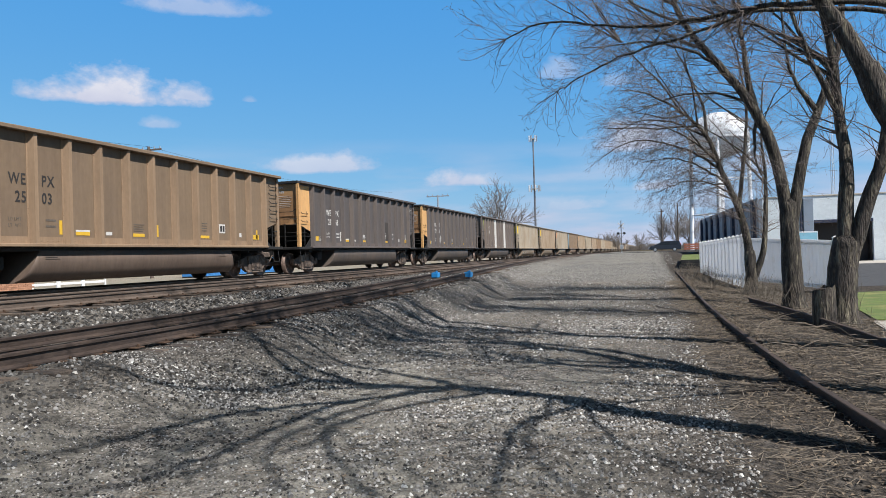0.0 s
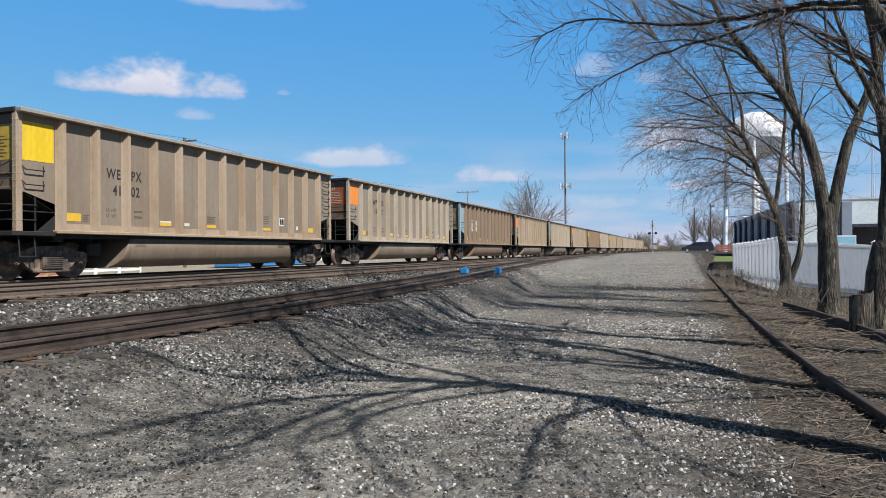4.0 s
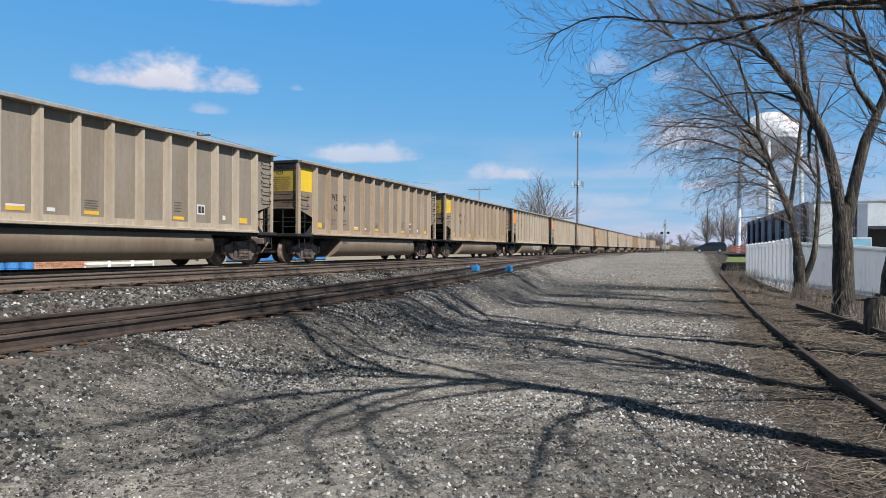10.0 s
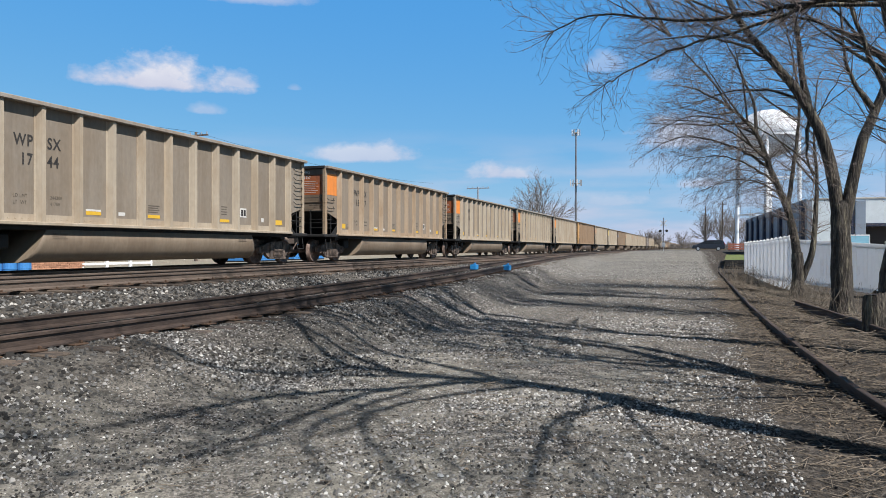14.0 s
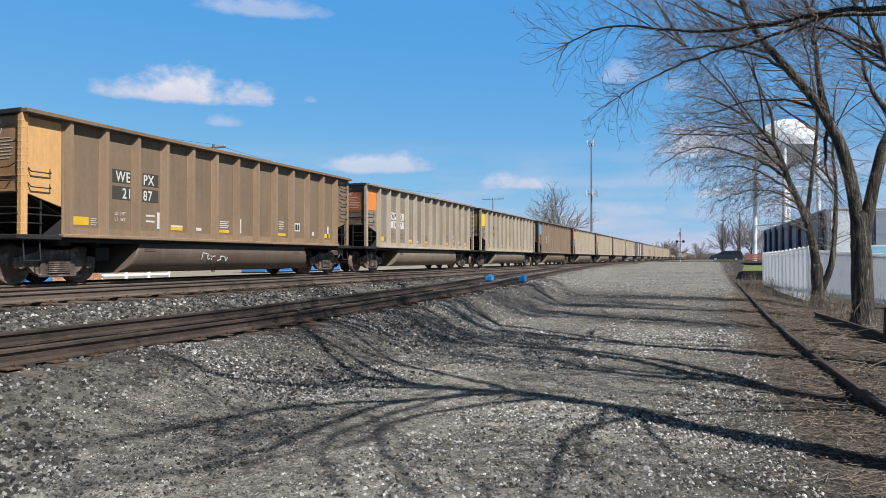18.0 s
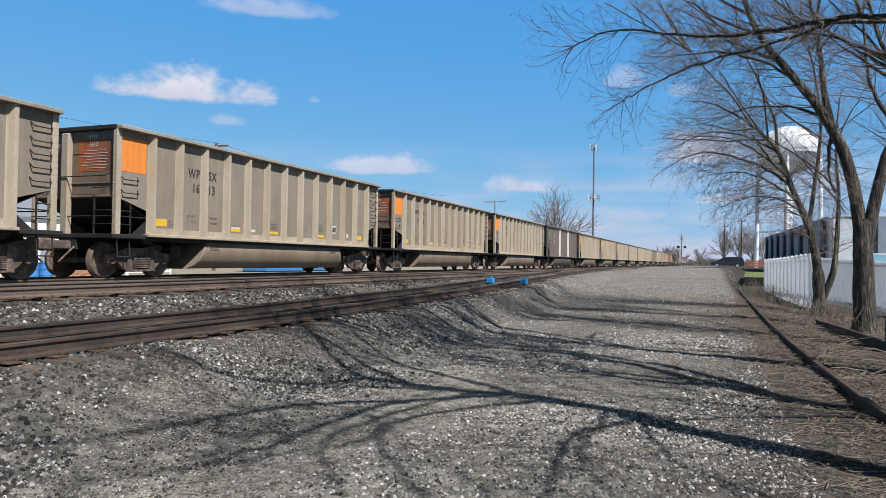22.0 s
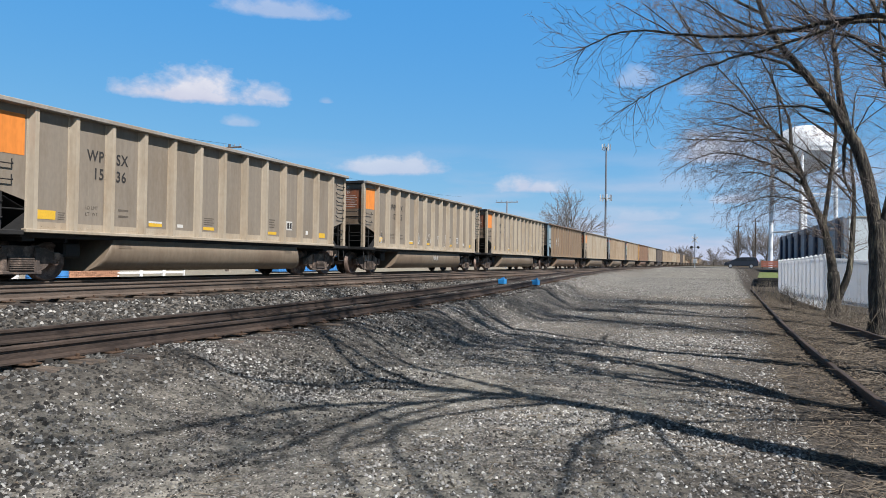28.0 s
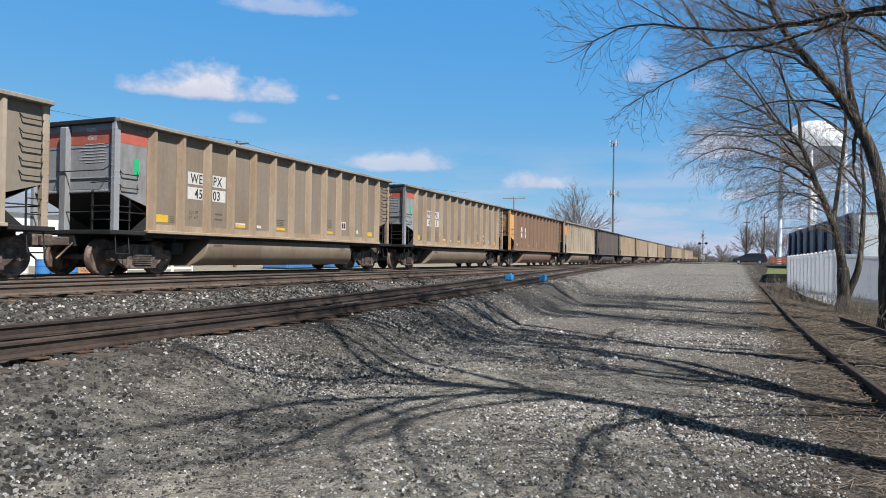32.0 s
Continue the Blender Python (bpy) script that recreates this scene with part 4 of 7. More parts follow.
CAR_MESH["side_off"] = mirrored(CAR_MESH["side"], "side_off")
CAR_MESH["end_rear"] = mirrored(CAR_MESH["end"], "end_rear", (1, -1, 1))
CAR_MESH["slope_rear"] = mirrored(CAR_MESH["slope"], "slope_rear", (1, -1, 1))
CAR_MESH["frame_off"] = mirrored(CAR_MESH["frame"], "frame_off")
CAR_MESH["spring_off"] = mirrored(CAR_MESH["spring"], "spring_off")
for key in ("rib", "side", "end", "tub", "rib_off", "side_off", "end_rear", "foot", "post_front", "post_rear"):
    CAR_MESH[key].materials.clear()
    CAR_MESH[key].materials.append(PAINT["tan"][0])
for key in ("rib", "foot", "post_front", "post_rear", "end", "end_rear"):
    CAR_MESH[key].materials.append(M["rivet"])


def build_car():
    """One coal gondola; its origin is on the rails under its middle, its front points to -y."""
    car = thing("coal_gondola", "coal gondola", "freight car")
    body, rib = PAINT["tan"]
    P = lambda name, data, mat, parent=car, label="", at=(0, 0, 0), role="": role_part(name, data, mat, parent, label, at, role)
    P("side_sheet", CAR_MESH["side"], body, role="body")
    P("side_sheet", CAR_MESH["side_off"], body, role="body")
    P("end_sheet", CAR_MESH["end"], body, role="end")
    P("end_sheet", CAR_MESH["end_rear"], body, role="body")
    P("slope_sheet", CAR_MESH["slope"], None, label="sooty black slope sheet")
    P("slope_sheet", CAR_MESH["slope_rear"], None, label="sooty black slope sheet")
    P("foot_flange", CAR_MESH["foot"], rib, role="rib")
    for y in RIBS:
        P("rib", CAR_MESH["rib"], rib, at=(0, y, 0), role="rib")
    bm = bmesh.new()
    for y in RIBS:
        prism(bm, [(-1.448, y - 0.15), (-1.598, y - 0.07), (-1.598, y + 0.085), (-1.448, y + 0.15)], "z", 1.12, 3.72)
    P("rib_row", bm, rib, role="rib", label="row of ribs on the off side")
    for s in (-1, 1):
        a, b = sorted((s * 1.43, s * 1.65))
        P("top_chord", boxes((a, b, -7.27, 7.27, 3.785, 3.89), bevel=0.016), body, role="chord")
        a, b = sorted((s * 1.43, s * 1.605))
        P("side_sill", boxes((a, b, -6.3, 6.3, 1.085, 1.165), bevel=0.012), rib, role="rib")
        P("end_chord", boxes((-1.47, 1.47, min(s * 7.16, s * 7.3), max(s * 7.16, s * 7.34), 3.78, 3.90), bevel=0.02), body, role="top")
        P("end_sill", boxes((-1.55, 1.55, min(s * 6.3, s * 7.42), max(s * 6.3, s * 7.42), 1.02, 1.13), bevel=0.015), M["black"], role="under")
        P("corner_post", CAR_MESH["post_front" if s < 0 else "post_rear"], None, role="post" if s < 0 else "rib")
        P("corner_post", boxes((-1.50, -1.37, min(s * 7.14, s * 7.26), max(s * 7.14, s * 7.26), 1.1, 3.74), bevel=0.012), rib, role="post" if s < 0 else "rib")
        P("end_post", boxes((-0.36, -0.12, min(s * 7.18, s * 7.34), max(s * 7.18, s * 7.34), 1.1, 3.74), bevel=0.02), rib, role="post" if s < 0 else "rib")
        gus = bmesh.new()
        prism(gus, [(s * 6.22, 1.13), (s * 6.72, 1.13), (s * 6.22, 1.52)], "x", 1.43, 1.45)
        P("gusset", gus, M["black"], role="under")
        P("rear_wall", boxes((-1.42, 1.42, min(s * 5.15, s * 5.2), max(s * 5.15, s * 5.2), 0.9, 1.3)), M["black"], role="under")
        # hand rails and grab irons
        P("side_rail", grab([(1.44, s * 7.2, 1.58), (1.44, s * 6.1, 1.58)], 0.016), M["black"], role="rod")
        P("end_rail", grab([(-1.42, s * 7.3, 1.58), (1.42, s * 7.3, 1.58)], 0.016), M["black"], role="rod")
        P("ladder_stile", boxes((1.45, 1.47, s * 6.78 - 0.02, s * 6.78 + 0.02, 1.1, 1.92)), M["black"], role="rod")
        for z in (2.18, 2.52) if s < 0 else (2.2, 2.5, 2.8, 3.1, 3.42):
            y0, y1 = (-7.1, -6.55) if s < 0 else (6.6, 7.12)
            P("grab_iron", grab([(1.45, y0, z + 0.1), (1.53, y0 + 0.03, z), (1.53, y1 - 0.03, z), (1.45, y1, z + 0.06), (1.45, y1, z + 0.12)]), M["black"], role="rod")
        for z in (1.38, 1.72):
            P("ladder_rung", grab([(1.47, s * 7.25, z), (1.5, s * 6.76, z)]), M["black"], role="rod")
        P("stirrup", grab([(1.45, s * 7.2, 1.05), (1.5, s * 7.2, 0.55), (1.5, s * 6.8, 0.55), (1.45, s * 6.8, 1.05)], 0.018), M["black"], role="under")
        cp = bmesh.new()
        box(cp, -0.13, 0.13, min(s * 7.3, s * 7.95), max(s * 7.3, s * 7.95), 0.72, 0.95, 0.03)
        box(cp, -0.22, 0.12, min(s * 7.8, s * 8.12), max(s * 7.8, s * 8.12), 0.68, 1.0, 0.05)
        rod(cp, (0.25, s * 7.4, 0.8), (0.3, s * 7.9, 0.4), 0.025)
        P("coupler", cp, M["truck"], role="truck")
        tr = P("truck", boxes((-1.0, 1.0, -0.2, 0.2, 0.42, 0.66), (-0.35, 0.35, -0.3, 0.3, 0.6, 0.9), bevel=0.03), M["truck"], at=(0, s * 6.05, 0), role="truck")
        P("side_frame", CAR_MESH["frame"], None, tr)
        P("side_frame", CAR_MESH["frame_off"], None, tr)
        P("spring_set", CAR_MESH["spring"], None, tr)
        for y in (-0.89, 0.89):
            w = P("wheelset", CAR_MESH["wheelset"], None, tr)
            w.location = (0, 0, 0.457)
            w.matrix_parent_inverse = Matrix.Translation((0, y, 0))
    P("end_slope_grab", grab([(-0.45, -7.28, 2.62), (-0.4, -7.36, 2.6), (1.2, -7.36, 2.6), (1.36, -7.28, 2.72)]), M["black"], role="rod")
    P("end_ladder_stile", boxes((0.86, 0.90, -7.4, -7.36, 1.1, 2.1)), M["black"], role="rod")
    for z in (1.38, 1.72, 2.05, 2.3):
        P("end_rung", grab([(0.84, -7.3, z), (0.84, -7.4, z), (1.4, -7.4, z), (1.4, -7.3, z)]), M["black"], role="rod")
    P("centre_sill", boxes((-0.3, 0.3, -7.4, 7.4, 0.72, 1.06), (-1.35, 1.35, -6.2, -5.9, 0.9, 1.08), (-1.35, 1.35, 5.9, 6.2, 0.9, 1.08), (-1.42, 1.42, -6.3, 6.3, 0.985, 1.1), bevel=0.01), M["black"], role="under")
    P("tub", CAR_MESH["tub"], body, role="tub")
    P("brake_gear", boxes((0.5, 1.1, -4.95, -4.5, 0.55, 0.9), bevel=0.04), M["black"], role="under")
    P("coal_load", CAR_MESH["coal"], None, role="coal")
    return car


def role_part(name, data, mat, parent, label, at, role):
    ob = part(name, data, mat, parent, label, at)
    ob["role"] = role
    return ob


def dress(car, body, ribm, end, tubm, chord=None, post=None):
    """Gives one car its own paint."""
    mats = {"body": body, "rib": ribm, "end": end, "tub": tubm, "chord": chord or body, "post": post or ribm, "top": M["black"]}
    for ob in car.children_recursive:
        m = mats.get(ob.get("role", ""))
        if m and ob.material_slots:
            ob.material_slots[0].link = "OBJECT"
            ob.material_slots[0].material = m


GLYPHS = {}


def text_mesh(words, size, bold=0.0):
    key = (words, size, bold)
    if key not in GLYPHS:
        cu = bpy.data.curves.new("lettering", "FONT")
        cu.body, cu.size, cu.extrude, cu.offset, cu.resolution_u = words, size, 0.0015, bold, 3
        cu.space_character = 1.15
        ob = bpy.data.objects.new("lettering", cu)
        scene.collection.objects.link(ob)
        me = bpy.data.meshes.new_from_object(ob.evaluated_get(bpy.context.evaluated_depsgraph_get()))
        bpy.data.objects.remove(ob)
        # condensed stencil letters
        me.transform(Matrix.Diagonal((0.78, 1, 1, 1)))
        me.materials.clear()
        me.materials.append(INK["black"])
        GLYPHS[key] = me
    return GLYPHS[key]


def letter(car, words, y, z, size, ink, bold=0.0, x=1.454, end=False):
    """Lettering on the near side (or the front end) with its left foot at y, z."""
    ob = part("lettering", text_mesh(words, size, bold), None, car)
    if end:
        ob.matrix_local = Matrix.Translation((y, -7.194, z)) @ Euler((math.pi / 2, 0, 0)).to_matrix().to_4x4()
    else:
        ob.matrix_local = Matrix.Translation((x, y, z)) @ Euler((math.pi / 2, 0, math.pi / 2)).to_matrix().to_4x4()
    ob.material_slots[0].link = "OBJECT"
    ob.material_slots[0].material = INK[ink]
    return ob


QUAD = {}


def label_plate(car, name, y0, y1, z0, z1, mat, x=1.452, end=False):
    key = (round(y1 - y0, 3), round(z1 - z0, 3), end)
    if key not in QUAD:
        a, b = key[0], key[1]
        bm = boxes((0, a, 0, 0.003, 0, b)) if end else boxes((0, 0.003, 0, a, 0, b))
        QUAD[key] = done("panel_mark", bm, INK["yellow"])
    ob = part(name, QUAD[key], None, car, at=(y0, -7.194, z0) if end else (x, y0, z0))
    ob.material_slots[0].link = "OBJECT"
    ob.material_slots[0].material = mat
    return ob


def small_print(car, y, z, ink, rows=3, width=0.3, step=0.07, height=0.03):
    key = (rows, width, step, height)
    if key not in QUAD:
        QUAD[key] = done("small_print", boxes(*[(0, 0.003, 0, width * (1 - 0.12 * (i % 2)), -step * i, height - step * i) for i in range(rows)]), INK["black"])
    ob = part("small_print", QUAD[key], None, car, at=(1.452, y, z))
    ob.material_slots[0].link = "OBJECT"
    ob.material_slots[0].material = INK[ink]


FIRST_CAR, LAST_CAR = -2, 60
# body paint, corner panel, mark, number, ink, extras
CARS = {
    0: ("olive", "gold", "WEPX", "2503", "black", {"bars": "y"}),
    1: ("dark", "gold", "WEPX", "2359", "white", {"bars": "w", "rear": "2359", "patched": True}),
    2: ("dark", "gold", "WEPX", "2230", "white", {"bars": "w", "rear": "2230"}),
    3: ("slate", "lime", "WPSX", "803", "white", {"spot": 1, "ribs": (4, 8), "tags": [(-3.4, 1.25, 0.9, 0.7), (1.4, 1.25, 0.8, 0.6)]}),
    4: ("pale", "yellow", "WEPX", "4069", "black", {"tags": [(-3.2, 0.5, 3.2, 0.35)]}),
    5: ("tan", "yellow", "WEPX", "4102", "black", {}),
    6: ("pale", "orange", "WPSX", "1612", "black", {}),
    7: ("brown", "ice", "WPSX", "1900", "black", {"box": "box"}),
    8: ("tan", "orange", "WPSX", "1582", "black", {}),
    9: ("pale", "teal", "WPSX", "1936", "black", {"box": "box", "tags": [(-2.1, 1.4, 0.7, 0.7), (0.2, 1.3, 0.6, 0.5), (2.4, 1.3, 0.6, 0.5), (4.3, 1.2, 0.7, 0.4)]}),
    10: ("tan", "orange", "WPSX", "1636", "black", {}),
    11: ("olive", "yellow", "WEPX", "2614", "black", {"bars": "w"}),
    12: ("pale", "yellow", "WEPX", "4128", "black", {}),
    13: ("tan", "yellow", "WEPX", "4224", "black", {}),
    14: ("tan", "yellow", "WEPX", "4454", "black", {}),
    15: ("pale", "orange", "WPSX", "1562", "black", {"scrawl": ("RED ROCKET", 0.35, 0.5, 0.52)}),
    16: ("pale", "orange", "WPSX", "1666", "black", {}),
    17: ("pale", "orange", "WPSX", "1744", "black", {"weights": ("244300", "41700")}),
    18: ("tan", "orange", "WPSX", "1537", "black", {}),
    19: ("pale", "orange", "WPSX", "1618", "black", {}),
    20: ("pale", "orange", "WPSX", "1586", "black", {}),
    21: ("pale", "orange", "WPSX", "1503", "black", {}),
    22: ("olive", "gold", "WEPX", "2187", "white", {"box": "dark", "bars": "w", "tags": [(-1.5, 0.5, 1.4, 0.3)]}),
    23: ("pale", "orange", "WPSX", "1947", "black", {"box": "box"}),
    24: ("pale", "yellow", "WEPX", "4120", "black", {}),
    25: ("brown", "blue", "WPSX", "1858", "black", {"box": "box"}),
    26: ("pale", "orange", "WPSX", "1424", "black", {}),
    27: ("pale", "orange", "WPSX", "1613", "black", {}),
    28: ("pale", "orange", "WPSX", "1795", "black", {}),
    29: ("pale", "orange", "WPSX", "1782", "black", {}),
    30: ("slate", "lime", "WPSX", "805", "white", {"spot": 1, "ribs": (4, 8)}),
    31: ("pale", "orange", "WPSX", "1542", "black", {"tags": [(3.6, 1.3, 1.2, 0.8)]}),
    32: ("pale", "yellow", "WEPX", "4109", "black", {}),
    33: ("pale", "orange", "WPSX", "1507", "black", {}),
    34: ("pale", "orange", "WPSX", "1536", "black", {}),
    35: ("pale", "orange", "WPSX", "1765", "black", {"tags": [(-5.9, 1.3, 0.5, 0.6), (-1.9, 1.3, 1.6, 0.7), (0.9, 1.25, 1.5, 0.8), (2.0, 1.3, 0.8, 0.6), (6.4, 3.3, 0.6, 0.25), (0.2, 0.6, 0.9, 0.3)]}),
    36: ("pale", "orange", "WPSX", "1490", "black", {}),
    37: ("brown", "ice", "WPSX", "1893", "black", {"box": "box"}),
    38: ("pale", "orange", "WPSX", "1801", "black", {}),
    39: ("tan", "grey", "WEPX", "4503", "black", {"box": "box"}),
    40: ("tan", "grey", "WEPX", "4513", "black", {"box": "box"}),
    41: ("red", "gold", "WPSX", "1903", "white", {"box": "box"}),
    42: ("pale", "orange", "WPSX", "1550", "black", {}),
    43: ("dark", "same", "", "", "white", {}),
    44: ("tan", "same", "", "", "black", {}),
    45: ("tan", "same", "", "", "black", {}),
    46: ("pale", "orange", "", "", "black", {}),
    47: ("tan", "same", "", "", "black", {}),
    48: ("dark", "same", "", "", "white", {}),
}
SPARE = [("pale", "orange", "", "", "black", {}), ("tan", "yellow", "", "", "black", {}), ("pale", "same", "", "", "black", {}),
         ("olive", "gold", "", "", "black", {}), ("pale", "orange", "", "", "black", {}), ("tan", "same", "", "", "black", {})]



def end_patch(car, colour):
    """The painted panel on the car's front corner bay."""
    m = PATCH[colour]
    if m is None:
        return
    if colour in ("gold", "ice", "grey", "lime"):
        bm = bmesh.new()
        out = [(-6.62, 3.72), (-6.26, 3.72), (-6.26, 2.5), (-6.42, 2.9)] if colour == "lime" else [(-7.13, 3.72), (-6.26, 3.72), (-6.26, 1.8), (-7.13, 2.05)]
        prism(bm, out, "x", 1.451, 1.455)
        part("corner_panel", bm, m, car, "%s corner panel" % colour)
        if colour == "grey":
            label_plate(car, "stripe", -7.13, -6.26, 3.3, 3.62, INK["redstripe"], 1.456)
            label_plate(car, "stripe", -1.35, 1.35, 3.28, 3.62, INK["redstripe"], end=True)
            label_plate(car, "sticker", -6.68, -6.50, 2.55, 2.95, INK["green"], 1.457)
    else:
        label_plate(car, "corner_panel", -7.1, -6.27, 2.74, 3.62, m)
        label_plate(car, "end_panel", 0.085, 1.36, 2.74, 3.55, SOOT_SHADE[colour], end=True)


def finish_car(car, k, spec):
    body, patch, mark, number, ink, extra = spec
    b, r = PAINT[body]
    ends = {"gold": SOOT_SHADE["gold"], "lime": b, "grey": PATCH["grey"]}.get(patch, SOOT_SHADE["plain"])
    tubm = TUB_BLACK if body in ("dark", "slate") else TUB if body in ("pale", "tan") else TUB_DARK if body == "olive" else b
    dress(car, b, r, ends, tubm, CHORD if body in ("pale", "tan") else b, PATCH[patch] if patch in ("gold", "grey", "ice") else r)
    words = {"pale": "pale grey-tan", "tan": "dusty tan", "brown": "dusty brown", "olive": "brown-tan", "dark": "dark grey", "slate": "brown-grey", "red": "rust-brown"}[body]
    tint = {"same": "", "ice": " with pale blue corner", "grey": " with grey red-striped corner"}.get(patch, " with %s corner panel" % patch)
    tagged(car, "%s ribbed steel coal gondola%s" % (words, tint), "freight car", "cars of the coal train")
    if k > 48 or k < 0:
        for ob in list(car.children_recursive):
            if ob.get("role") == "rod" or ob.name.split(".")[0] in ("gusset", "stirrup", "end_post", "rear_wall", "brake_gear"):
                bpy.data.objects.remove(ob)
        return
    end_patch(car, patch)
    # reporting mark and number, split by the rib
    y1 = RIBS[2] + 0.14
    plate = {"box": INK["white"], "dark": INK["darkbox"]}.get(extra.get("box"))
    col = "black" if ink == "black" else "white"
    low = mark == "WEPX" and number[:1] == "2" or number[:2] == "45"
    y1 += 0.13 if low else 0.06
    fade = "faded" if ink == "black" else "white"
    heights = (2.47, 2.06) if plate and mark == "WPSX" else (2.56, 2.14) if mark == "WEPX" else (2.86, 2.44)
    for row, txt in zip(heights, (mark, number)):
        if not txt:
            continue
        cut = len(txt) - 2 if len(txt) != 3 else 2
        wide = max(v.co.x for v in text_mesh(txt[:cut], 0.37, 0.006).vertices)
        for y, piece in ((RIBS[2] - 0.17 - wide, txt[:cut]), (y1, txt[cut:])):
            if plate:
                label_plate(car, "number_plate", RIBS[2] - 0.74 if y < RIBS[2] else y - 0.02, RIBS[2] - 0.155 if y < RIBS[2] else y + 0.54, row - 0.04, row + 0.30, plate)
            letter(car, piece, y, row, 0.37, col, 0.006, 1.457)
    letter(car, "LD LMT", RIBS[2] - 0.66, 1.70, 0.12, fade)
    letter(car, "LT  WT", RIBS[2] - 0.66, 1.55, 0.12, fade)
    for z, digits in zip((1.70, 1.55), extra.get("weights", ("", ""))):
        if digits:
            letter(car, digits, y1 + 0.08, z, 0.12, fade)
        else:
            small_print(car, y1 + 0.1, z + 0.015, fade, 1, 0.31, height=0.05)
    if body not in ("dark", "slate"):
        for y in (-3.7, 3.3):
            small_print(car, y, 0.9, "faded", 3, 0.42, 0.05, 0.012)
    # reflectors and placards along the foot
    label_plate(car, "reflector", RIBS[0] + 0.15, RIBS[0] + 0.60, 1.40, 1.60, INK["yellow"])
    for i, kind in ((3, "wy"), (4, "w"), (5, "y"), (8, "y"), (9, "sq"), (11, "y2")):
        y = RIBS[i] + 0.26
        if kind in ("wy", "y"):
            label_plate(car, "reflector", y, y + 0.46, 1.39, 1.48, INK["yellow"])
        if kind == "wy":
            label_plate(car, "placard", y, y + 0.46, 1.482, 1.53, INK["white"])
        if kind == "w":
            label_plate(car, "placard", y, y + 0.22, 1.41, 1.50, INK["white"])
        if kind == "y2":
            label_plate(car, "reflector", y, y + 0.42, 1.39, 1.56, INK["yellow"])
        if kind == "sq":
            label_plate(car, "placard", y, y + 0.34, 1.58, 1.88, INK["white"])
            label_plate(car, "placard_mark", y + 0.05, y + 0.16, 1.63, 1.83, INK["black"], 1.456)
            label_plate(car, "placard_mark", y + 0.19, y + 0.30, 1.63, 1.83, INK["black"], 1.456)
    small_print(car, RIBS[8] + 0.32, 1.86, fade, 4, 0.3, 0.08, 0.03)
    label_plate(car, "placard", RIBS[10] + 0.42, RIBS[10] + 0.56, 1.46, 1.6, INK["white"])
    small_print(car, RIBS[0] + 0.66, 1.56, fade, 4, 0.18, 0.05, 0.015)
    small_print(car, RIBS[5] + 0.28, 1.72, fade, 4, 0.42, 0.06, 0.025)
    if mark:
        endink = "white" if patch in ("orange", "ice", "grey", "gold") else "black"
        letter(car, mark, 0.42, 3.59, 0.14, endink, 0.002, end=True)
        if number:
            letter(car, number, 0.45, 3.38, 0.18, endink, 0.003, end=True)
        if "end" not in QUAD:
            QUAD["end"] = done("small_print", boxes(*[(0.1 - 0.1 * (i % 3), 0.75 + 0.08 * (i % 2), 0, 0.003, -0.075 * i, 0.015 - 0.075 * i) for i in range(7)]), INK["white"])
        ob = part("small_print", QUAD["end"], None, car, at=(0.28, -7.2, 3.27))
        ob.material_slots[0].link = "OBJECT"
        ob.material_slots[0].material = INK[endink if endink == "white" else "faded"]
    if extra.get("bars"):
        for y in (RIBS[3] - 0.25, RIBS[6] + 0.2, RIBS[9] + 0.05, RIBS[11] + 0.5):
            label_plate(car, "reflector", y, y + 0.09, 1.4, 1.75 + 0.1 * (k % 3), INK["yellow" if extra["bars"] == "y" else "white"])
    for i in extra.get("ribs", ()):
        for ob in car.children:
            if ob.name.startswith("rib") and not ob.name.startswith("rib_row") and abs(ob.location.y - RIBS[i]) < 0.01:
                ob.material_slots[0].material = INK["white"]
    rnd = random.Random(k * 7 + 1)
    if extra.get("patched"):
        # repainted squares over old markings
        label_plate(car, "paint_patch", 2.35, 3.0, 1.9, 2.5, INK["darkbox"], 1.4525)
        label_plate(car, "paint_patch", 2.62, 3.0, 1.5, 1.9, INK["darkbox"], 1.4525)
    if extra.get("rear"):
        letter(car, extra["rear"], 6.35, 3.3, 0.26, "white", 0.004, 1.457)
    if extra.get("scrawl"):
        words, y, z, size = extra["scrawl"]
        ob = letter(car, words, y, z, size, "white", 0.004, 1.462)
        ob.name = "spray_lettering"
    if extra.get("spot"):
        bm = bmesh.new()
        bmesh.ops.create_circle(bm, cap_ends=True, segments=20, radius=0.19)
        ob = part("round_decal", bm, INK["redstripe"], car, at=(1.4535, RIBS[1] - 0.62, 2.62))
        ob.rotation_euler = (0, math.pi / 2, 0)
    for y, z, w, h in extra.get("tags", ()):
        # sprayed scrawl made of curved strokes
        bm = bmesh.new()
        for s in range(4):
            p = Vector((0, y + w * s / 4, z + rnd.uniform(0, h * 0.4)))
            for q in range(5):
                n = Vector((0, p.y + rnd.uniform(-0.3, 0.5) * w / 3, z + rnd.uniform(0, h)))
                d = n - p
                if d.length > 0.02:
                    wv = Vector((0, -d.z, d.y)).normalized() * 0.014
                    bm.faces.new([bm.verts.new(v) for v in (p - wv, n - wv, n + wv, p + wv)])
                p = n
        ob = part("spray_scrawl", bm, INK["white"], car)
        ob.location.x = 1.452 if z < 1.0 else 1.457


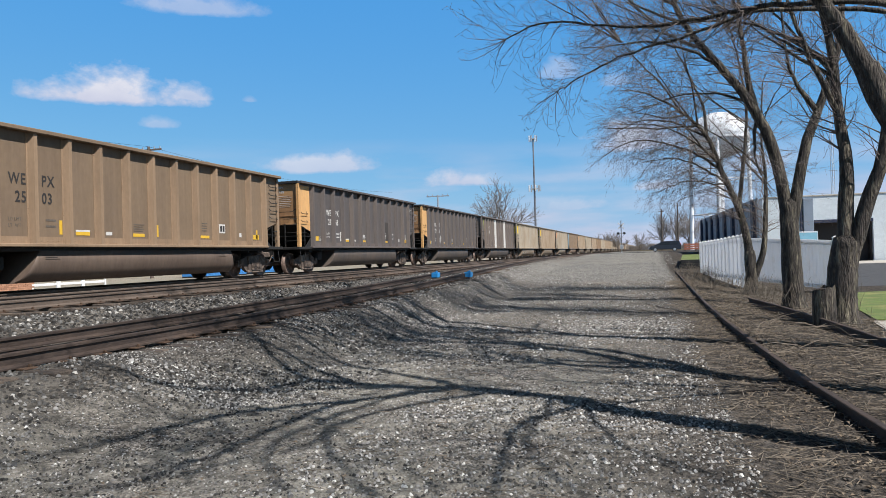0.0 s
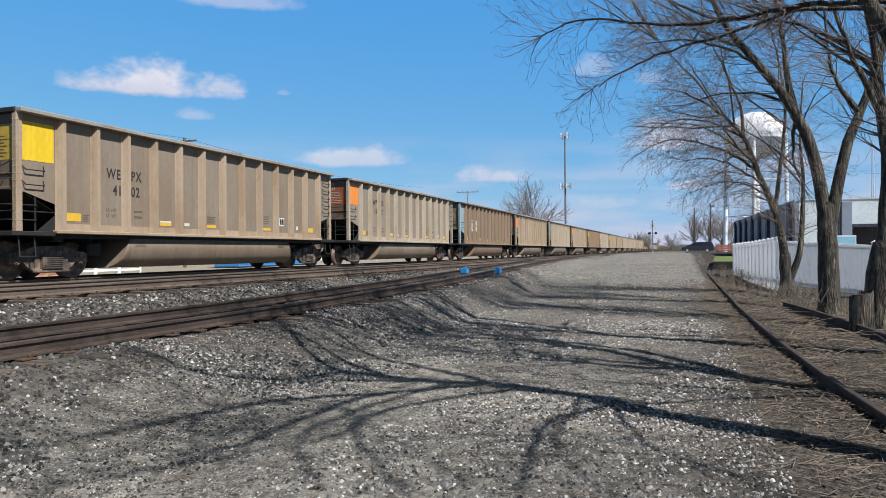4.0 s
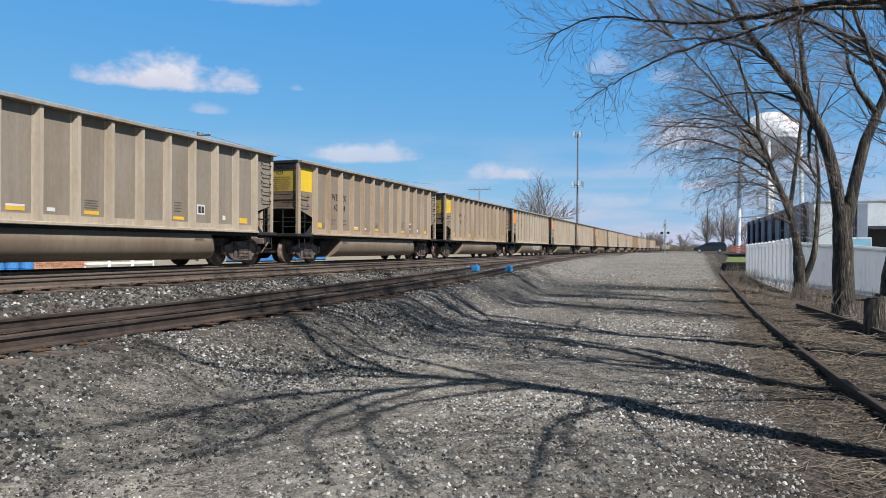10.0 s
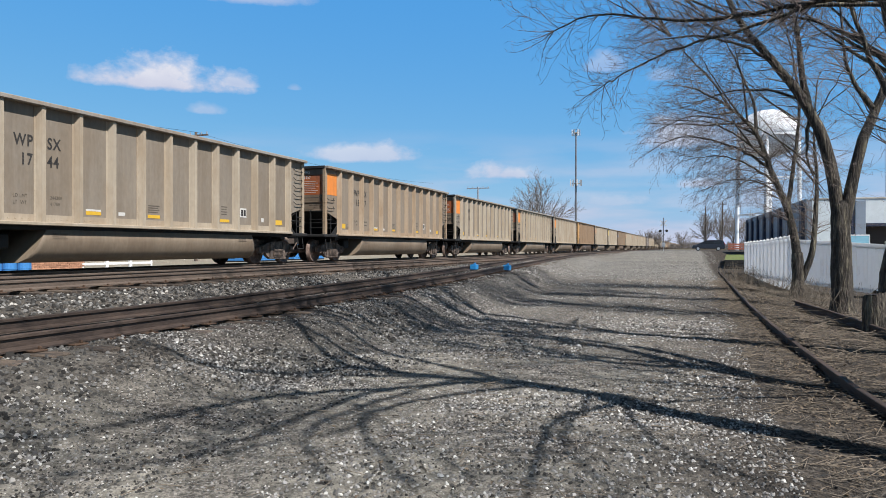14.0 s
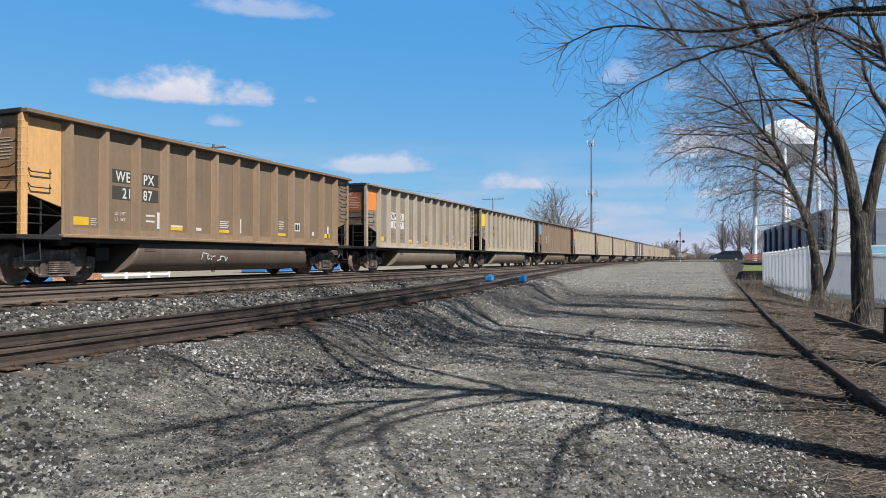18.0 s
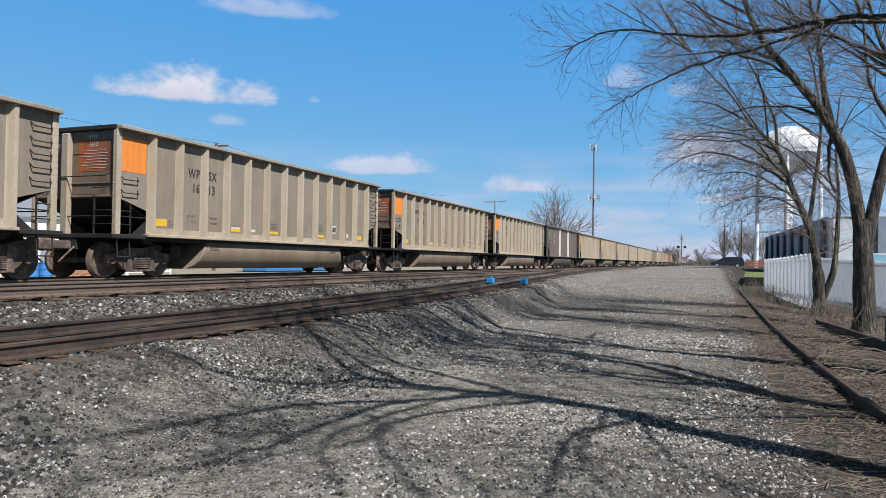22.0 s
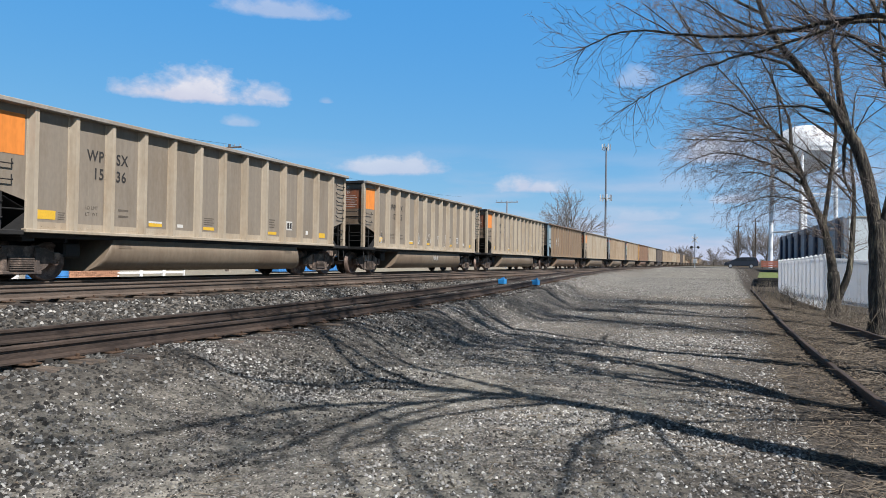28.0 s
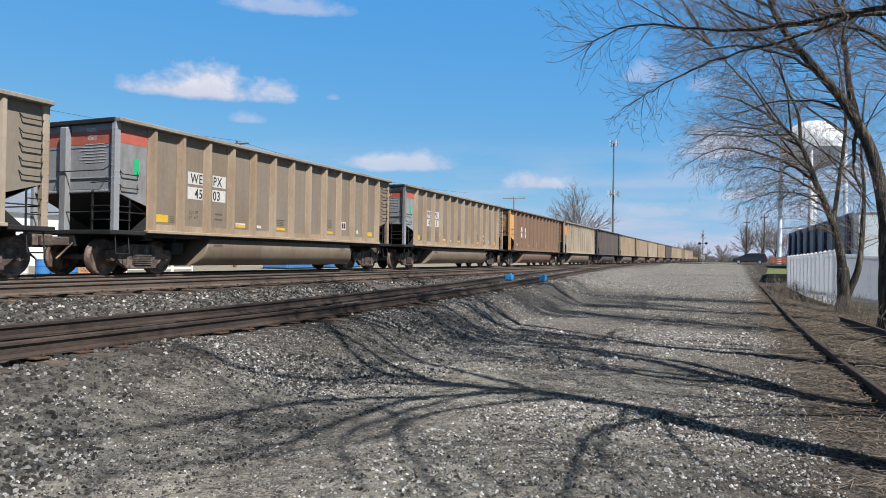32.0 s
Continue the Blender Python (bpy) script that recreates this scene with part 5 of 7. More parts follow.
def build_train():
    proto = build_car()
    cars = []
    for k in range(FIRST_CAR, LAST_CAR + 1):
        car = proto if k == FIRST_CAR else copy_thing(proto, pose(FAR_X, 0, FAR_Z))
        cars.append((k, car))
    for k, car in cars:
        finish_car(car, k, CARS.get(k) or SPARE[k % len(SPARE)])
    return cars


TRAIN = build_train()

# ---------- trees ----------


def grow(rnd, segs, p, d, r, length, level, lift, last=2):
    """Adds a branch with its twigs and twiglets to segs: it bows one way, and its twigs stand alternately."""
    step = (0.2, 0.14, 0.1)[level]
    steps = max(2, int(length / step + 0.5))
    step = length / steps
    q, sign = p, rnd.choice((-1, 1))
    bow = Vector((rnd.gauss(0, 0.5), rnd.gauss(0, 0.5), rnd.gauss(0.1, 0.4) + lift)) * (0.55 / steps)
    plane = Vector((rnd.gauss(0, 1), rnd.gauss(0, 1), rnd.gauss(0, 0.8)))
    for i in range(steps):
        t = (i + 1) / steps
        w = (0.09, 0.13, 0.17)[level]
        d = (d + bow + Vector((rnd.gauss(0, w), rnd.gauss(0, w), rnd.gauss(0, w)))).normalized()
        n = q + d * step
        ra, rb = max(r * (1 - 0.85 * (t - 1 / steps)), 0.0030), max(r * (1 - 0.85 * t), 0.0020)
        segs.append((q, n, ra, rb))
        if level < last and (i > 0 or level) and rnd.random() < (0.95, 0.85)[level]:
            axis = plane + Vector((rnd.gauss(0, 0.6), rnd.gauss(0, 0.6), rnd.gauss(0, 0.5)))
            side = (axis - d * axis.dot(d)).normalized() * sign
            sign = -sign
            nd = (d * 0.8 + side * rnd.uniform(0.45, 0.85)).normalized()
            grow(rnd, segs, n, nd, max(ra * 0.5, 0.0030), max(length * rnd.uniform(0.3, 0.6) * (1.15 - 0.5 * t), 0.12), level + 1, lift, last)
        q = n


def limb_line(pts, r0, r1, fine_steps=5):
    """A limb's middle line through pts: rows of (point, radius), slightly crooked."""
    pts = [Vector(p) for p in pts]
    wob = random.Random(int(1000 * (pts[-1].x + 3 * pts[-1].z)))
    out = []
    n = (len(pts) - 1) * fine_steps
    for i in range(len(pts) - 1):
        p0, p1, p2, p3 = pts[max(i - 1, 0)], pts[i], pts[i + 1], pts[min(i + 2, len(pts) - 1)]
        for s in range(fine_steps + (i == len(pts) - 2)):
            t = s / fine_steps
            q = 0.5 * ((2 * p1) + (p2 - p0) * t + (2 * p0 - 5 * p1 + 4 * p2 - p3) * t * t + (3 * p1 - p0 - 3 * p2 + p3) * t ** 3)
            k = i * fine_steps + s
            r = r0 + (r1 - r0) * (k / n) ** 0.85
            j = (0.005 if r > 0.06 else 0.014) if k > 1 else 0.0
            out.append((q + Vector((wob.gauss(0, j), wob.gauss(0, j), wob.gauss(0, j))), r))
    return out


def build_tree(label, at, trunk, limbs, seed, twigs=1.0, droop=1.0, lean=None, start=0.25, reach=1.0, boughs=4, above=(0, 9.0), last=2):
    """A bare tree. trunk: (points, r0, r1); limbs: the same each, in metres from the foot."""
    rnd = random.Random(seed)
    th = thing("bare_tree", label, "tree", at, group="trees along the dead track")
    line = limb_line(*trunk)
    p, r = line[0]
    flare = [(p + Vector((0, 0, -0.35)), r * 1.6), (p + Vector((0, 0, -0.02)), r * 1.28), (p + Vector((0, 0, 0.15)), r * 1.1)]
    top = line[-1][0] + (line[-1][0] - line[-2][0]).normalized() * line[-1][1] * 0.5
    part("trunk", skin_mesh("trunk", flare + [row for row in line if row[0].z > p.z + 0.25] + [(top, line[-1][1] * 0.6)], M["bark"], 22, 0.07), None, th)
    fine, every = [], []
    for pts, r0, r1 in limbs:
        own = limb_line(pts, r0, r1)
        every += own
        part("limb", skin_mesh("limb", own, M["bark"], 14 if r0 > 0.1 else 8, 0.06), None, th)
        if r0 > 0.085 and boughs:
            # lesser boughs that fork from the limb
            for _ in range(boughs):
                k = rnd.randint(int(len(own) * 0.5), len(own) - 2)
                q, r = own[k]
                d = (own[k + 1][0] - q).normalized()
                side = Vector((rnd.gauss(-0.5, 0.8), rnd.gauss(0, 0.9), rnd.gauss(0.4, 0.4)))
                nd = (d * 0.6 + (side - d * side.dot(d)).normalized() * 0.7).normalized()
                ln, br = rnd.uniform(2.0, 4.2), min(r * 0.65, 0.055)
                bend = Vector((rnd.gauss(0, 0.25), rnd.gauss(0, 0.25), rnd.uniform(0, 0.3)))
                row = limb_line([q, q + nd * ln * 0.4, q + nd * ln * 0.7 + bend * 0.5, q + nd * ln + bend], br, 0.012, 3)
                part("bough", skin_mesh("bough", row, M["bark"], 6, 0.05), None, th)
                for j in range(2, len(row)):
                    e = (row[j][0] - row[j - 1][0]).normalized()
                    for _ in range(2):
                        sd = Vector((rnd.gauss(0, 1), rnd.gauss(0, 1), rnd.gauss(0.1, 0.8)))
                        grow(rnd, fine, row[j][0], (e * 0.6 + (sd - e * sd.dot(e)).normalized() * 0.8).normalized(), 0.008, rnd.uniform(0.5, 1.3) * reach, 0, droop, last)
        for i in range(1, len(own)):
            t = i / (len(own) - 1)
            if t < start:
                continue
            q, r = own[i]
            d = (q - own[i - 1][0]).normalized()
            for _ in range(5):
                if rnd.random() < 0.62 * twigs:
                    axis = Vector((rnd.gauss(0, 1), rnd.gauss(0, 1), rnd.gauss(0.1, 0.8)))
                    if lean is not None:
                        axis += lean * 0.7
                    side = (axis - d * axis.dot(d)).normalized()
                    nd = (d * 0.55 + side * rnd.uniform(0.6, 1.0)).normalized()
                    grow(rnd, fine, q, nd, max(min(r * 0.36, 0.017), 0.0045), rnd.uniform(0.6, 2.1) * (1.15 - 0.35 * t) * reach, 0, droop, last)
        q, d = own[-1][0], (own[-1][0] - own[-2][0]).normalized()
        if q.z > 7.5 and boughs:
            # the limb forks on into the crown's top, mostly unseen, to cast more shade
            for _ in range(4):
                nd = (d + Vector((rnd.gauss(-0.25, 0.5), rnd.gauss(0, 0.5), 0.4))).normalized()
                ln = rnd.uniform(2.4, 4.6)
                row = limb_line([q, q + nd * ln * 0.5, q + nd * ln + Vector((rnd.gauss(0, 0.3), rnd.gauss(0, 0.3), 0))], max(r1 * 0.9, 0.04), 0.012, 4)
                part("bough", skin_mesh("bough", row, M["bark"], 6, 0.05), None, th)
                for j in range(2, len(row)):
                    e = (row[j][0] - row[j - 1][0]).normalized()
                    for _ in range(2):
                        sd = Vector((rnd.gauss(0, 1), rnd.gauss(0, 1), rnd.gauss(0.1, 0.8)))
                        grow(rnd, fine, row[j][0], (e * 0.6 + (sd - e * sd.dot(e)).normalized() * 0.8).normalized(), 0.01, rnd.uniform(0.7, 1.7), 0, droop, last)
        for _ in range(4):
            grow(rnd, fine, q, (d + Vector((rnd.gauss(0, 0.4), rnd.gauss(0, 0.4), rnd.gauss(0, 0.3)))).normalized(), min(r1, 0.016), 1.2 * reach, 0, droop, last)
    # stout upper-crown boughs, mostly above the view, added to shade the ground
    high = [row for row in every if row[0].z > above[1] and row[1] > 0.018]
    for _ in range(above[0] if high else 0):
        q, r = rnd.choice(high)
        nd = Vector((rnd.gauss(-0.15, 0.3), rnd.gauss(0.0, 0.3), rnd.uniform(0.7, 1.1))).normalized()
        ln = rnd.uniform(2.6, 5.0)
        bend = Vector((rnd.gauss(0, 0.4), rnd.gauss(0, 0.4), rnd.uniform(-0.2, 0.4)))
        row = limb_line([q, q + nd * ln * 0.4 + bend * 0.3, q + nd * ln * 0.75 + bend * 0.8, q + nd * ln + bend], rnd.uniform(0.025, 0.055), 0.016, 3)
        part("bough", skin_mesh("bough", row, M["bark"], 6, 0.05), None, th)
        for j in range(3, len(row)):
            e = (row[j][0] - row[j - 1][0]).normalized()
            sd = Vector((rnd.gauss(0, 1), rnd.gauss(0, 1), rnd.gauss(0.2, 0.8)))
            grow(rnd, fine, row[j][0], (e * 0.6 + (sd - e * sd.dot(e)).normalized() * 0.8).normalized(), 0.014, rnd.uniform(0.8, 1.8), 0, 0.3, last)
    part("crown", tube_mesh("crown", fine, M["twig"]), None, th)
    return th


WEST = Vector((-1, 0, 0))
build_tree("bare twin-stemmed tree before the white fence", (3.35, 27.0, -0.1), ([(0, 0, 0), (0.05, 0, 0.7), (0.02, 0, 1.5)], 0.22, 0.18), [
    ([(0.0, 0, 1.2), (-0.05, 0, 1.9), (-0.32, 0, 3.1), (-0.85, 0, 4.5), (-1.3, -0.1, 5.7), (-2.2, -0.3, 6.7), (-3.4, -0.6, 7.4)], 0.17, 0.03),
    ([(-0.3, 0, 3.0), (-0.1, 0.3, 4.4), (0.1, 0.4, 6.2), (0.0, 0.6, 8.2), (-0.3, 0.8, 9.8)], 0.09, 0.02),
    ([(0.15, 0, 0.6), (0.45, -0.1, 1.5), (0.55, -0.1, 2.6), (0.6, -0.1, 4.2), (0.5, -0.2, 5.6), (0.55, -0.2, 7.2)], 0.13, 0.02),
    ([(-0.85, 0, 4.5), (-1.6, 0.2, 5.1), (-2.6, 0.3, 5.6), (-3.6, 0.2, 5.8), (-4.5, 0.1, 5.6)], 0.06, 0.012),
    ([(-0.6, 0, 3.9), (-1.4, -0.4, 4.5), (-2.3, -0.6, 4.9), (-3.2, -0.8, 4.9)], 0.05, 0.012),
    ([(-1.3, 0, 5.7), (-1.4, 0.3, 7.0), (-2.0, 0.5, 8.6), (-2.6, 0.6, 10.0)], 0.07, 0.015),
    ([(-2.2, -0.3, 6.7), (-2.8, 0.1, 7.8), (-3.6, 0.3, 8.8), (-4.2, 0.3, 9.6)], 0.05, 0.012),
    ([(-1.0, -0.05, 4.9), (-1.9, -0.5, 5.6), (-2.9, -0.9, 6.1), (-4.0, -1.1, 6.2)], 0.05, 0.012),
    ([(-0.45, 0, 3.5), (-1.1, 0.3, 4.0), (-1.9, 0.5, 4.2), (-2.7, 0.6, 4.0)], 0.04, 0.01),
    ([(-1.3, -0.1, 5.7), (-2.3, 0.2, 6.3), (-3.4, 0.5, 6.6), (-4.4, 0.6, 6.3)], 0.05, 0.012),
], 11, 1.25, -0.6, WEST, 0.25, 0.95, 5, (24, 9.9))
build_tree("large forked bare tree beside the rusty rail", (3.70, 21.0, -0.1), ([(0, 0, 0), (-0.02, 0, 1.2), (-0.05, 0, 2.2), (-0.04, 0, 2.85)], 0.27, 0.22), [
    ([(-0.05, 0, 2.2), (-0.38, 0, 4.3), (-0.98, -0.1, 5.7), (-1.75, -0.2, 6.8), (-2.6, -0.3, 8.0), (-3.1, -0.5, 9.4), (-3.3, -0.6, 11.0)], 0.18, 0.04),
    ([(0.0, 0, 2.2), (0.4, 0, 4.3), (0.8, 0.1, 5.4), (1.32, 0.1, 7.0), (1.5, 0.2, 8.6), (1.7, 0.3, 10.4)], 0.17, 0.04),
    ([(-0.7, 0, 5.0), (-0.95, 0.2, 6.4), (-1.05, 0.3, 7.6), (-1.3, 0.4, 9.2), (-1.4, 0.5, 11.4)], 0.11, 0.02),
    ([(0.75, 0.1, 5.3), (0.3, -0.2, 5.9), (-0.05, -0.4, 6.8), (-0.2, -0.6, 8.2)], 0.08, 0.02),
    ([(-1.75, -0.2, 6.8), (-2.8, -0.5, 7.3), (-3.8, -0.8, 7.5), (-4.8, -1.0, 7.4)], 0.05, 0.012),
    ([(-1.0, -0.1, 5.7), (-1.8, 0.3, 6.1), (-2.7, 0.6, 6.2), (-3.6, 0.8, 6.0)], 0.045, 0.012),
    ([(-0.78, 0, 5.2), (-0.87, 0.02, 4.6), (-0.84, 0.03, 4.1), (-0.70, 0.02, 3.62)], 0.055, 0.018),
], 12, 0.85, 0.2, WEST, 0.3, 0.95, 5, (26, 9.3))
build_tree("thick-trunked forked bare tree beside a cut stump", (3.75, 16.2, -0.12), ([(0, 0, 0), (0.02, 0, 0.8), (0.08, 0, 1.4), (0.14, 0, 1.75)], 0.30, 0.25), [
    ([(0.08, 0, 1.1), (0.14, 0, 2.4), (0.18, 0, 3.4), (0.1, 0.1, 4.4), (0.02, 0.2, 5.8), (-0.2, 0.3, 7.4), (-0.4, 0.4, 9.4)], 0.18, 0.045),
    ([(0.12, 0, 1.1), (0.5, -0.1, 2.5), (0.78, -0.2, 3.4), (0.95, -0.3, 4.6), (1.4, -0.4, 6.2), (1.6, -0.5, 8.2)], 0.175, 0.05),
    ([(0.1, 0.1, 4.4), (-0.4, -0.2, 5.4), (-0.9, -0.4, 6.8), (-1.3, -0.5, 8.6)], 0.07, 0.015),
    ([(0.05, 0.2, 5.4), (-0.8, 0.5, 6.3), (-1.9, 0.7, 6.8), (-3.2, 0.8, 6.9)], 0.05, 0.012),
], 13, 0.75, 0.3, WEST, 0.35, 0.9, 4, (26, 7.7))
build_tree("leaning bare tree with long limbs over the gravel", (5.0, 11.4, 0.0), ([(0, 0, 0), (-0.5, 0, 1.2), (-1.1, 0.05, 2.4), (-1.67, 0.1, 3.55), (-1.9, 0.1, 4.15)], 0.24, 0.16), [
    ([(-1.9, 0.1, 4.1), (-2.2, 0.1, 4.75), (-2.5, 0.1, 5.25), (-2.9, 0.2, 6.2), (-3.1, 0.3, 7.6), (-3.4, 0.4, 9.2)], 0.15, 0.04),
    ([(-0.7, 0.2, 1.8), (-0.2, 0.4, 4.2), (-1.5, 0.4, 5.1), (-2.8, 0.4, 5.3), (-3.9, 0.4, 5.27), (-4.8, 0.4, 5.21), (-5.4, 0.4, 5.27), (-6.5, 0.4, 5.49), (-7.3, 0.4, 5.3)], 0.065, 0.01),
    ([(-0.2, 0.5, 4.3), (-1.3, 1.1, 5.2), (-3.1, 1.1, 5.48), (-3.7, 1.1, 5.35), (-4.6, 1.1, 5.13), (-5.3, 1.1, 5.0), (-6.0, 1.1, 4.72), (-6.5, 1.0, 4.45)], 0.05, 0.008),
    ([(-2.4, 0.1, 5.1), (-3.2, -0.6, 6.0), (-4.2, -1.2, 6.6), (-5.4, -1.6, 6.9)], 0.06, 0.014),
    ([(-2.5, 0.1, 5.25), (-2.4, 0.7, 7.2), (-3.0, 1.5, 9.5), (-4.0, 3.0, 11.6), (-5.2, 5.0, 13.2)], 0.1, 0.02),
], 14, 1.4, 0.2, WEST, 0.42, 0.58, 1, (38, 5.9))
build_tree("tall bare tree shading the near gravel", (4.9, 4.4, 0.0), ([(0, 0, 0), (0.02, 0, 3.0), (-0.1, 0.2, 5.4), (-0.3, 0.5, 7.4)], 0.23, 0.15), [
    ([(-0.3, 0.6, 7.3), (-0.2, 0.5, 8.7), (-0.4, 0.2, 9.9), (-0.2, -0.3, 11.2), (-0.1, -1.2, 12.5)], 0.14, 0.03),
    ([(-0.3, 0.5, 8.2), (-1.1, 0.3, 10.1), (-1.7, 0.3, 11.2), (-2.8, 1.5, 12.4), (-3.5, 2.4, 13.5)], 0.09, 0.02),
    ([(-0.4, 0.3, 9.4), (-1.3, 0.2, 10.5), (-1.4, -0.9, 11.2), (-1.8, -2.0, 11.8), (-3.0, -2.0, 12.5)], 0.07, 0.02),
    ([(-0.3, 0.3, 9.3), (-1.2, -1.1, 10.1), (-1.5, -2.1, 10.6), (-1.4, -3.4, 11.1), (-1.4, -4.5, 11.5)], 0.08, 0.02),
    ([(-0.3, 0.3, 9.3), (-0.8, -0.8, 10.0), (-0.8, -1.6, 10.2), (-0.7, -2.9, 10.5), (-0.7, -3.9, 10.7), (-0.9, -4.6, 11.0)], 0.07, 0.015),
    ([(-0.3, 0.5, 7.2), (-0.7, -0.4, 7.3), (-0.8, -1.1, 7.2), (-0.7, -1.9, 7.2), (-0.6, -2.6, 7.2)], 0.042, 0.015),
    ([(-0.3, 0.5, 7.2), (0.2, -0.9, 7.4), (0.7, -1.5, 7.6)], 0.034, 0.012),
    ([(-0.3, 0.5, 7.7), (0.2, -1.6, 8.3), (0.9, -2.7, 8.6)], 0.034, 0.012),
    ([(-0.4, 0.2, 9.8), (-0.6, -2.4, 10.2), (0.3, -3.7, 10.5)], 0.05, 0.015),
    ([(-0.2, 0.4, 8.8), (-1.0, -1.3, 9.2), (-0.7, -2.2, 9.4), (0.2, -3.3, 9.6)], 0.05, 0.015),
    ([(-0.3, 0.4, 9.0), (-1.2, 1.2, 9.8), (-2.4, 1.9, 10.6), (-3.6, 2.8, 11.2)], 0.07, 0.02),
    ([(-1.1, 0.3, 10.1), (-1.9, 0.9, 10.9), (-2.9, 1.0, 11.7), (-4.2, 1.3, 12.3)], 0.06, 0.015),
], 15, 1.1, 0.6, None, 0.3, 1.15, 0, last=1)
build_tree("tall bare tree beside the walkway", (4.8, 7.3, 0.0), ([(0, 0, 0), (0.05, 0, 1.6), (0.0, 0, 3.4), (-0.05, 0.1, 4.8)], 0.27, 0.19), [
    ([(-0.1, 0.1, 4.6), (0.1, 0.4, 6.9), (-0.1, 1.4, 9.2), (-0.7, 0.9, 11.5)], 0.15, 0.04),
    ([(-0.1, 0.2, 5.2), (-0.1, 1.5, 7.8), (-1.5, 2.3, 9.9), (-2.5, 3.1, 11.9), (-3.8, 3.7, 14.0)], 0.11, 0.02),
    ([(0.0, 0.3, 6.3), (0.1, -0.2, 7.9), (-0.2, -0.3, 9.3), (-0.7, -0.4, 10.7), (-1.6, -0.8, 12.0)], 0.09, 0.02),
    ([(-0.1, 1.1, 8.6), (-0.9, 1.9, 10.0), (-1.5, 2.2, 11.0), (-2.7, 3.0, 12.0)], 0.07, 0.015),
    ([(-0.5, 1.7, 8.6), (-1.6, 1.6, 9.4), (-2.8, 1.8, 10.4), (-4.0, 1.7, 11.2)], 0.06, 0.015),
    ([(0.1, 0.4, 6.9), (-0.9, 0.3, 8.0), (-1.8, 0.5, 9.0), (-3.0, 0.4, 9.8)], 0.07, 0.015),
    ([(0.0, 0.1, 3.6), (-0.8, -0.3, 4.4), (-1.7, -0.5, 5.0), (-2.6, -0.4, 5.3)], 0.05, 0.012),
    ([(0.0, 0.0, 4.2), (-0.6, 0.5, 5.2), (-1.3, 0.8, 6.2), (-2.0, 1.2, 7.0)], 0.05, 0.012),
    ([(0.0, 0.0, 3.9), (-0.5, -0.9, 4.8), (-1.0, -1.8, 5.6), (-1.6, -2.6, 6.2)], 0.05, 0.012),
    ([(0.0, 0.1, 4.6), (-0.9, 0.1, 5.6), (-1.9, 0.0, 6.6), (-2.8, 0.2, 7.4)], 0.045, 0.012),
], 17, 1.2, 0.6, None, 0.3, 1.15, 4, (12, 5.6), last=1)


def build_stump():
    th = thing("tree_stump", "dark broken tree stump beside a trunk", "tree stump", (3.28, 15.5, -0.1))
    rnd = random.Random(3)
    bm = bmesh.new()
    n = 14
    low = [bm.verts.new((0.23 * math.cos(2 * math.pi * i / n), 0.2 * math.sin(2 * math.pi * i / n), 0)) for i in range(n)]
    top = [bm.verts.new((0.2 * math.cos(2 * math.pi * i / n) * rnd.uniform(0.9, 1.1), 0.18 * math.sin(2 * math.pi * i / n), 0.82 + 0.08 * math.cos(2 * math.pi * i / n) + rnd.uniform(-0.05, 0.05))) for i in range(n)]
    for i in range(n):
        bm.faces.new((low[i], low[(i + 1) % n], top[(i + 1) % n], top[i]))
    me = done("bole", bm, M["bark"])
    me.polygons.foreach_set("use_smooth", [True] * len(me.polygons))
    part("bole", me, None, th)
    bm = bmesh.new()
    bm.faces.new([bm.verts.new((0.19 * math.cos(2 * math.pi * i / n), 0.17 * math.sin(2 * math.pi * i / n), 0.8)) for i in range(n)])
    part("cut_face", bm, M["doorbrown"], th)


build_stump()


def build_far_tree(label, at, height, width, seed, last):
    """A bare tree far off: a rounded crown of fine upswept branches."""
    rnd = random.Random(seed)
    th = thing("distant_tree", label, "tree", at, group="bare trees in the distance")
    fine = []
    wood = limb_line([(0, 0, -0.4), (0.05, 0, height * 0.18), (0, 0, height * 0.36)], height * 0.024, height * 0.014)
    part("trunk", skin_mesh("trunk", wood, M["bark"], 8), None, th)
    for i in range(16):
        a = 2.4 * i + rnd.uniform(-0.4, 0.4)
        z = height * rnd.uniform(0.16, 0.36)
        out = rnd.uniform(0.15, 1.0)
        tip = Vector((math.cos(a) * width * 0.5 * out, math.sin(a) * width * 0.5 * out, height * (0.95 - 0.5 * out * out)))
        q = Vector((0, 0, z))
        grow_far(rnd, fine, q, (tip - q).normalized() + Vector((math.cos(a), math.sin(a), 0)) * 0.15 * out, height * 0.009, (tip - q).length, 0, last)
    part("crown", tube_mesh("crown", fine, M["fartwig"], 4), None, th)


def grow_far(rnd, segs, p, d, r, length, level, last):
    steps = (6, 4, 3, 2)[level]
    q = p
    for i in range(steps):
        d = (d + Vector((rnd.gauss(0, 0.09), rnd.gauss(0, 0.09), rnd.gauss(0.02, 0.07)))).normalized()
        n = q + d * length / steps
        segs.append((q, n, max(r * (1 - 0.75 * i / steps), 0.011), max(r * (1 - 0.75 * (i + 1) / steps), 0.009)))
        if level < last and (i or level):
            for _ in range(2 if level < 2 else 1):
                side = Vector((rnd.gauss(0, 1), rnd.gauss(0, 1), rnd.gauss(0.1, 0.6))).normalized()
                grow_far(rnd, segs, n, (d + side * 0.75).normalized(), max(r * 0.45, 0.011 if last > 2 else 0.03), length * rnd.uniform(0.26, 0.44), level + 1, last)
        q = n


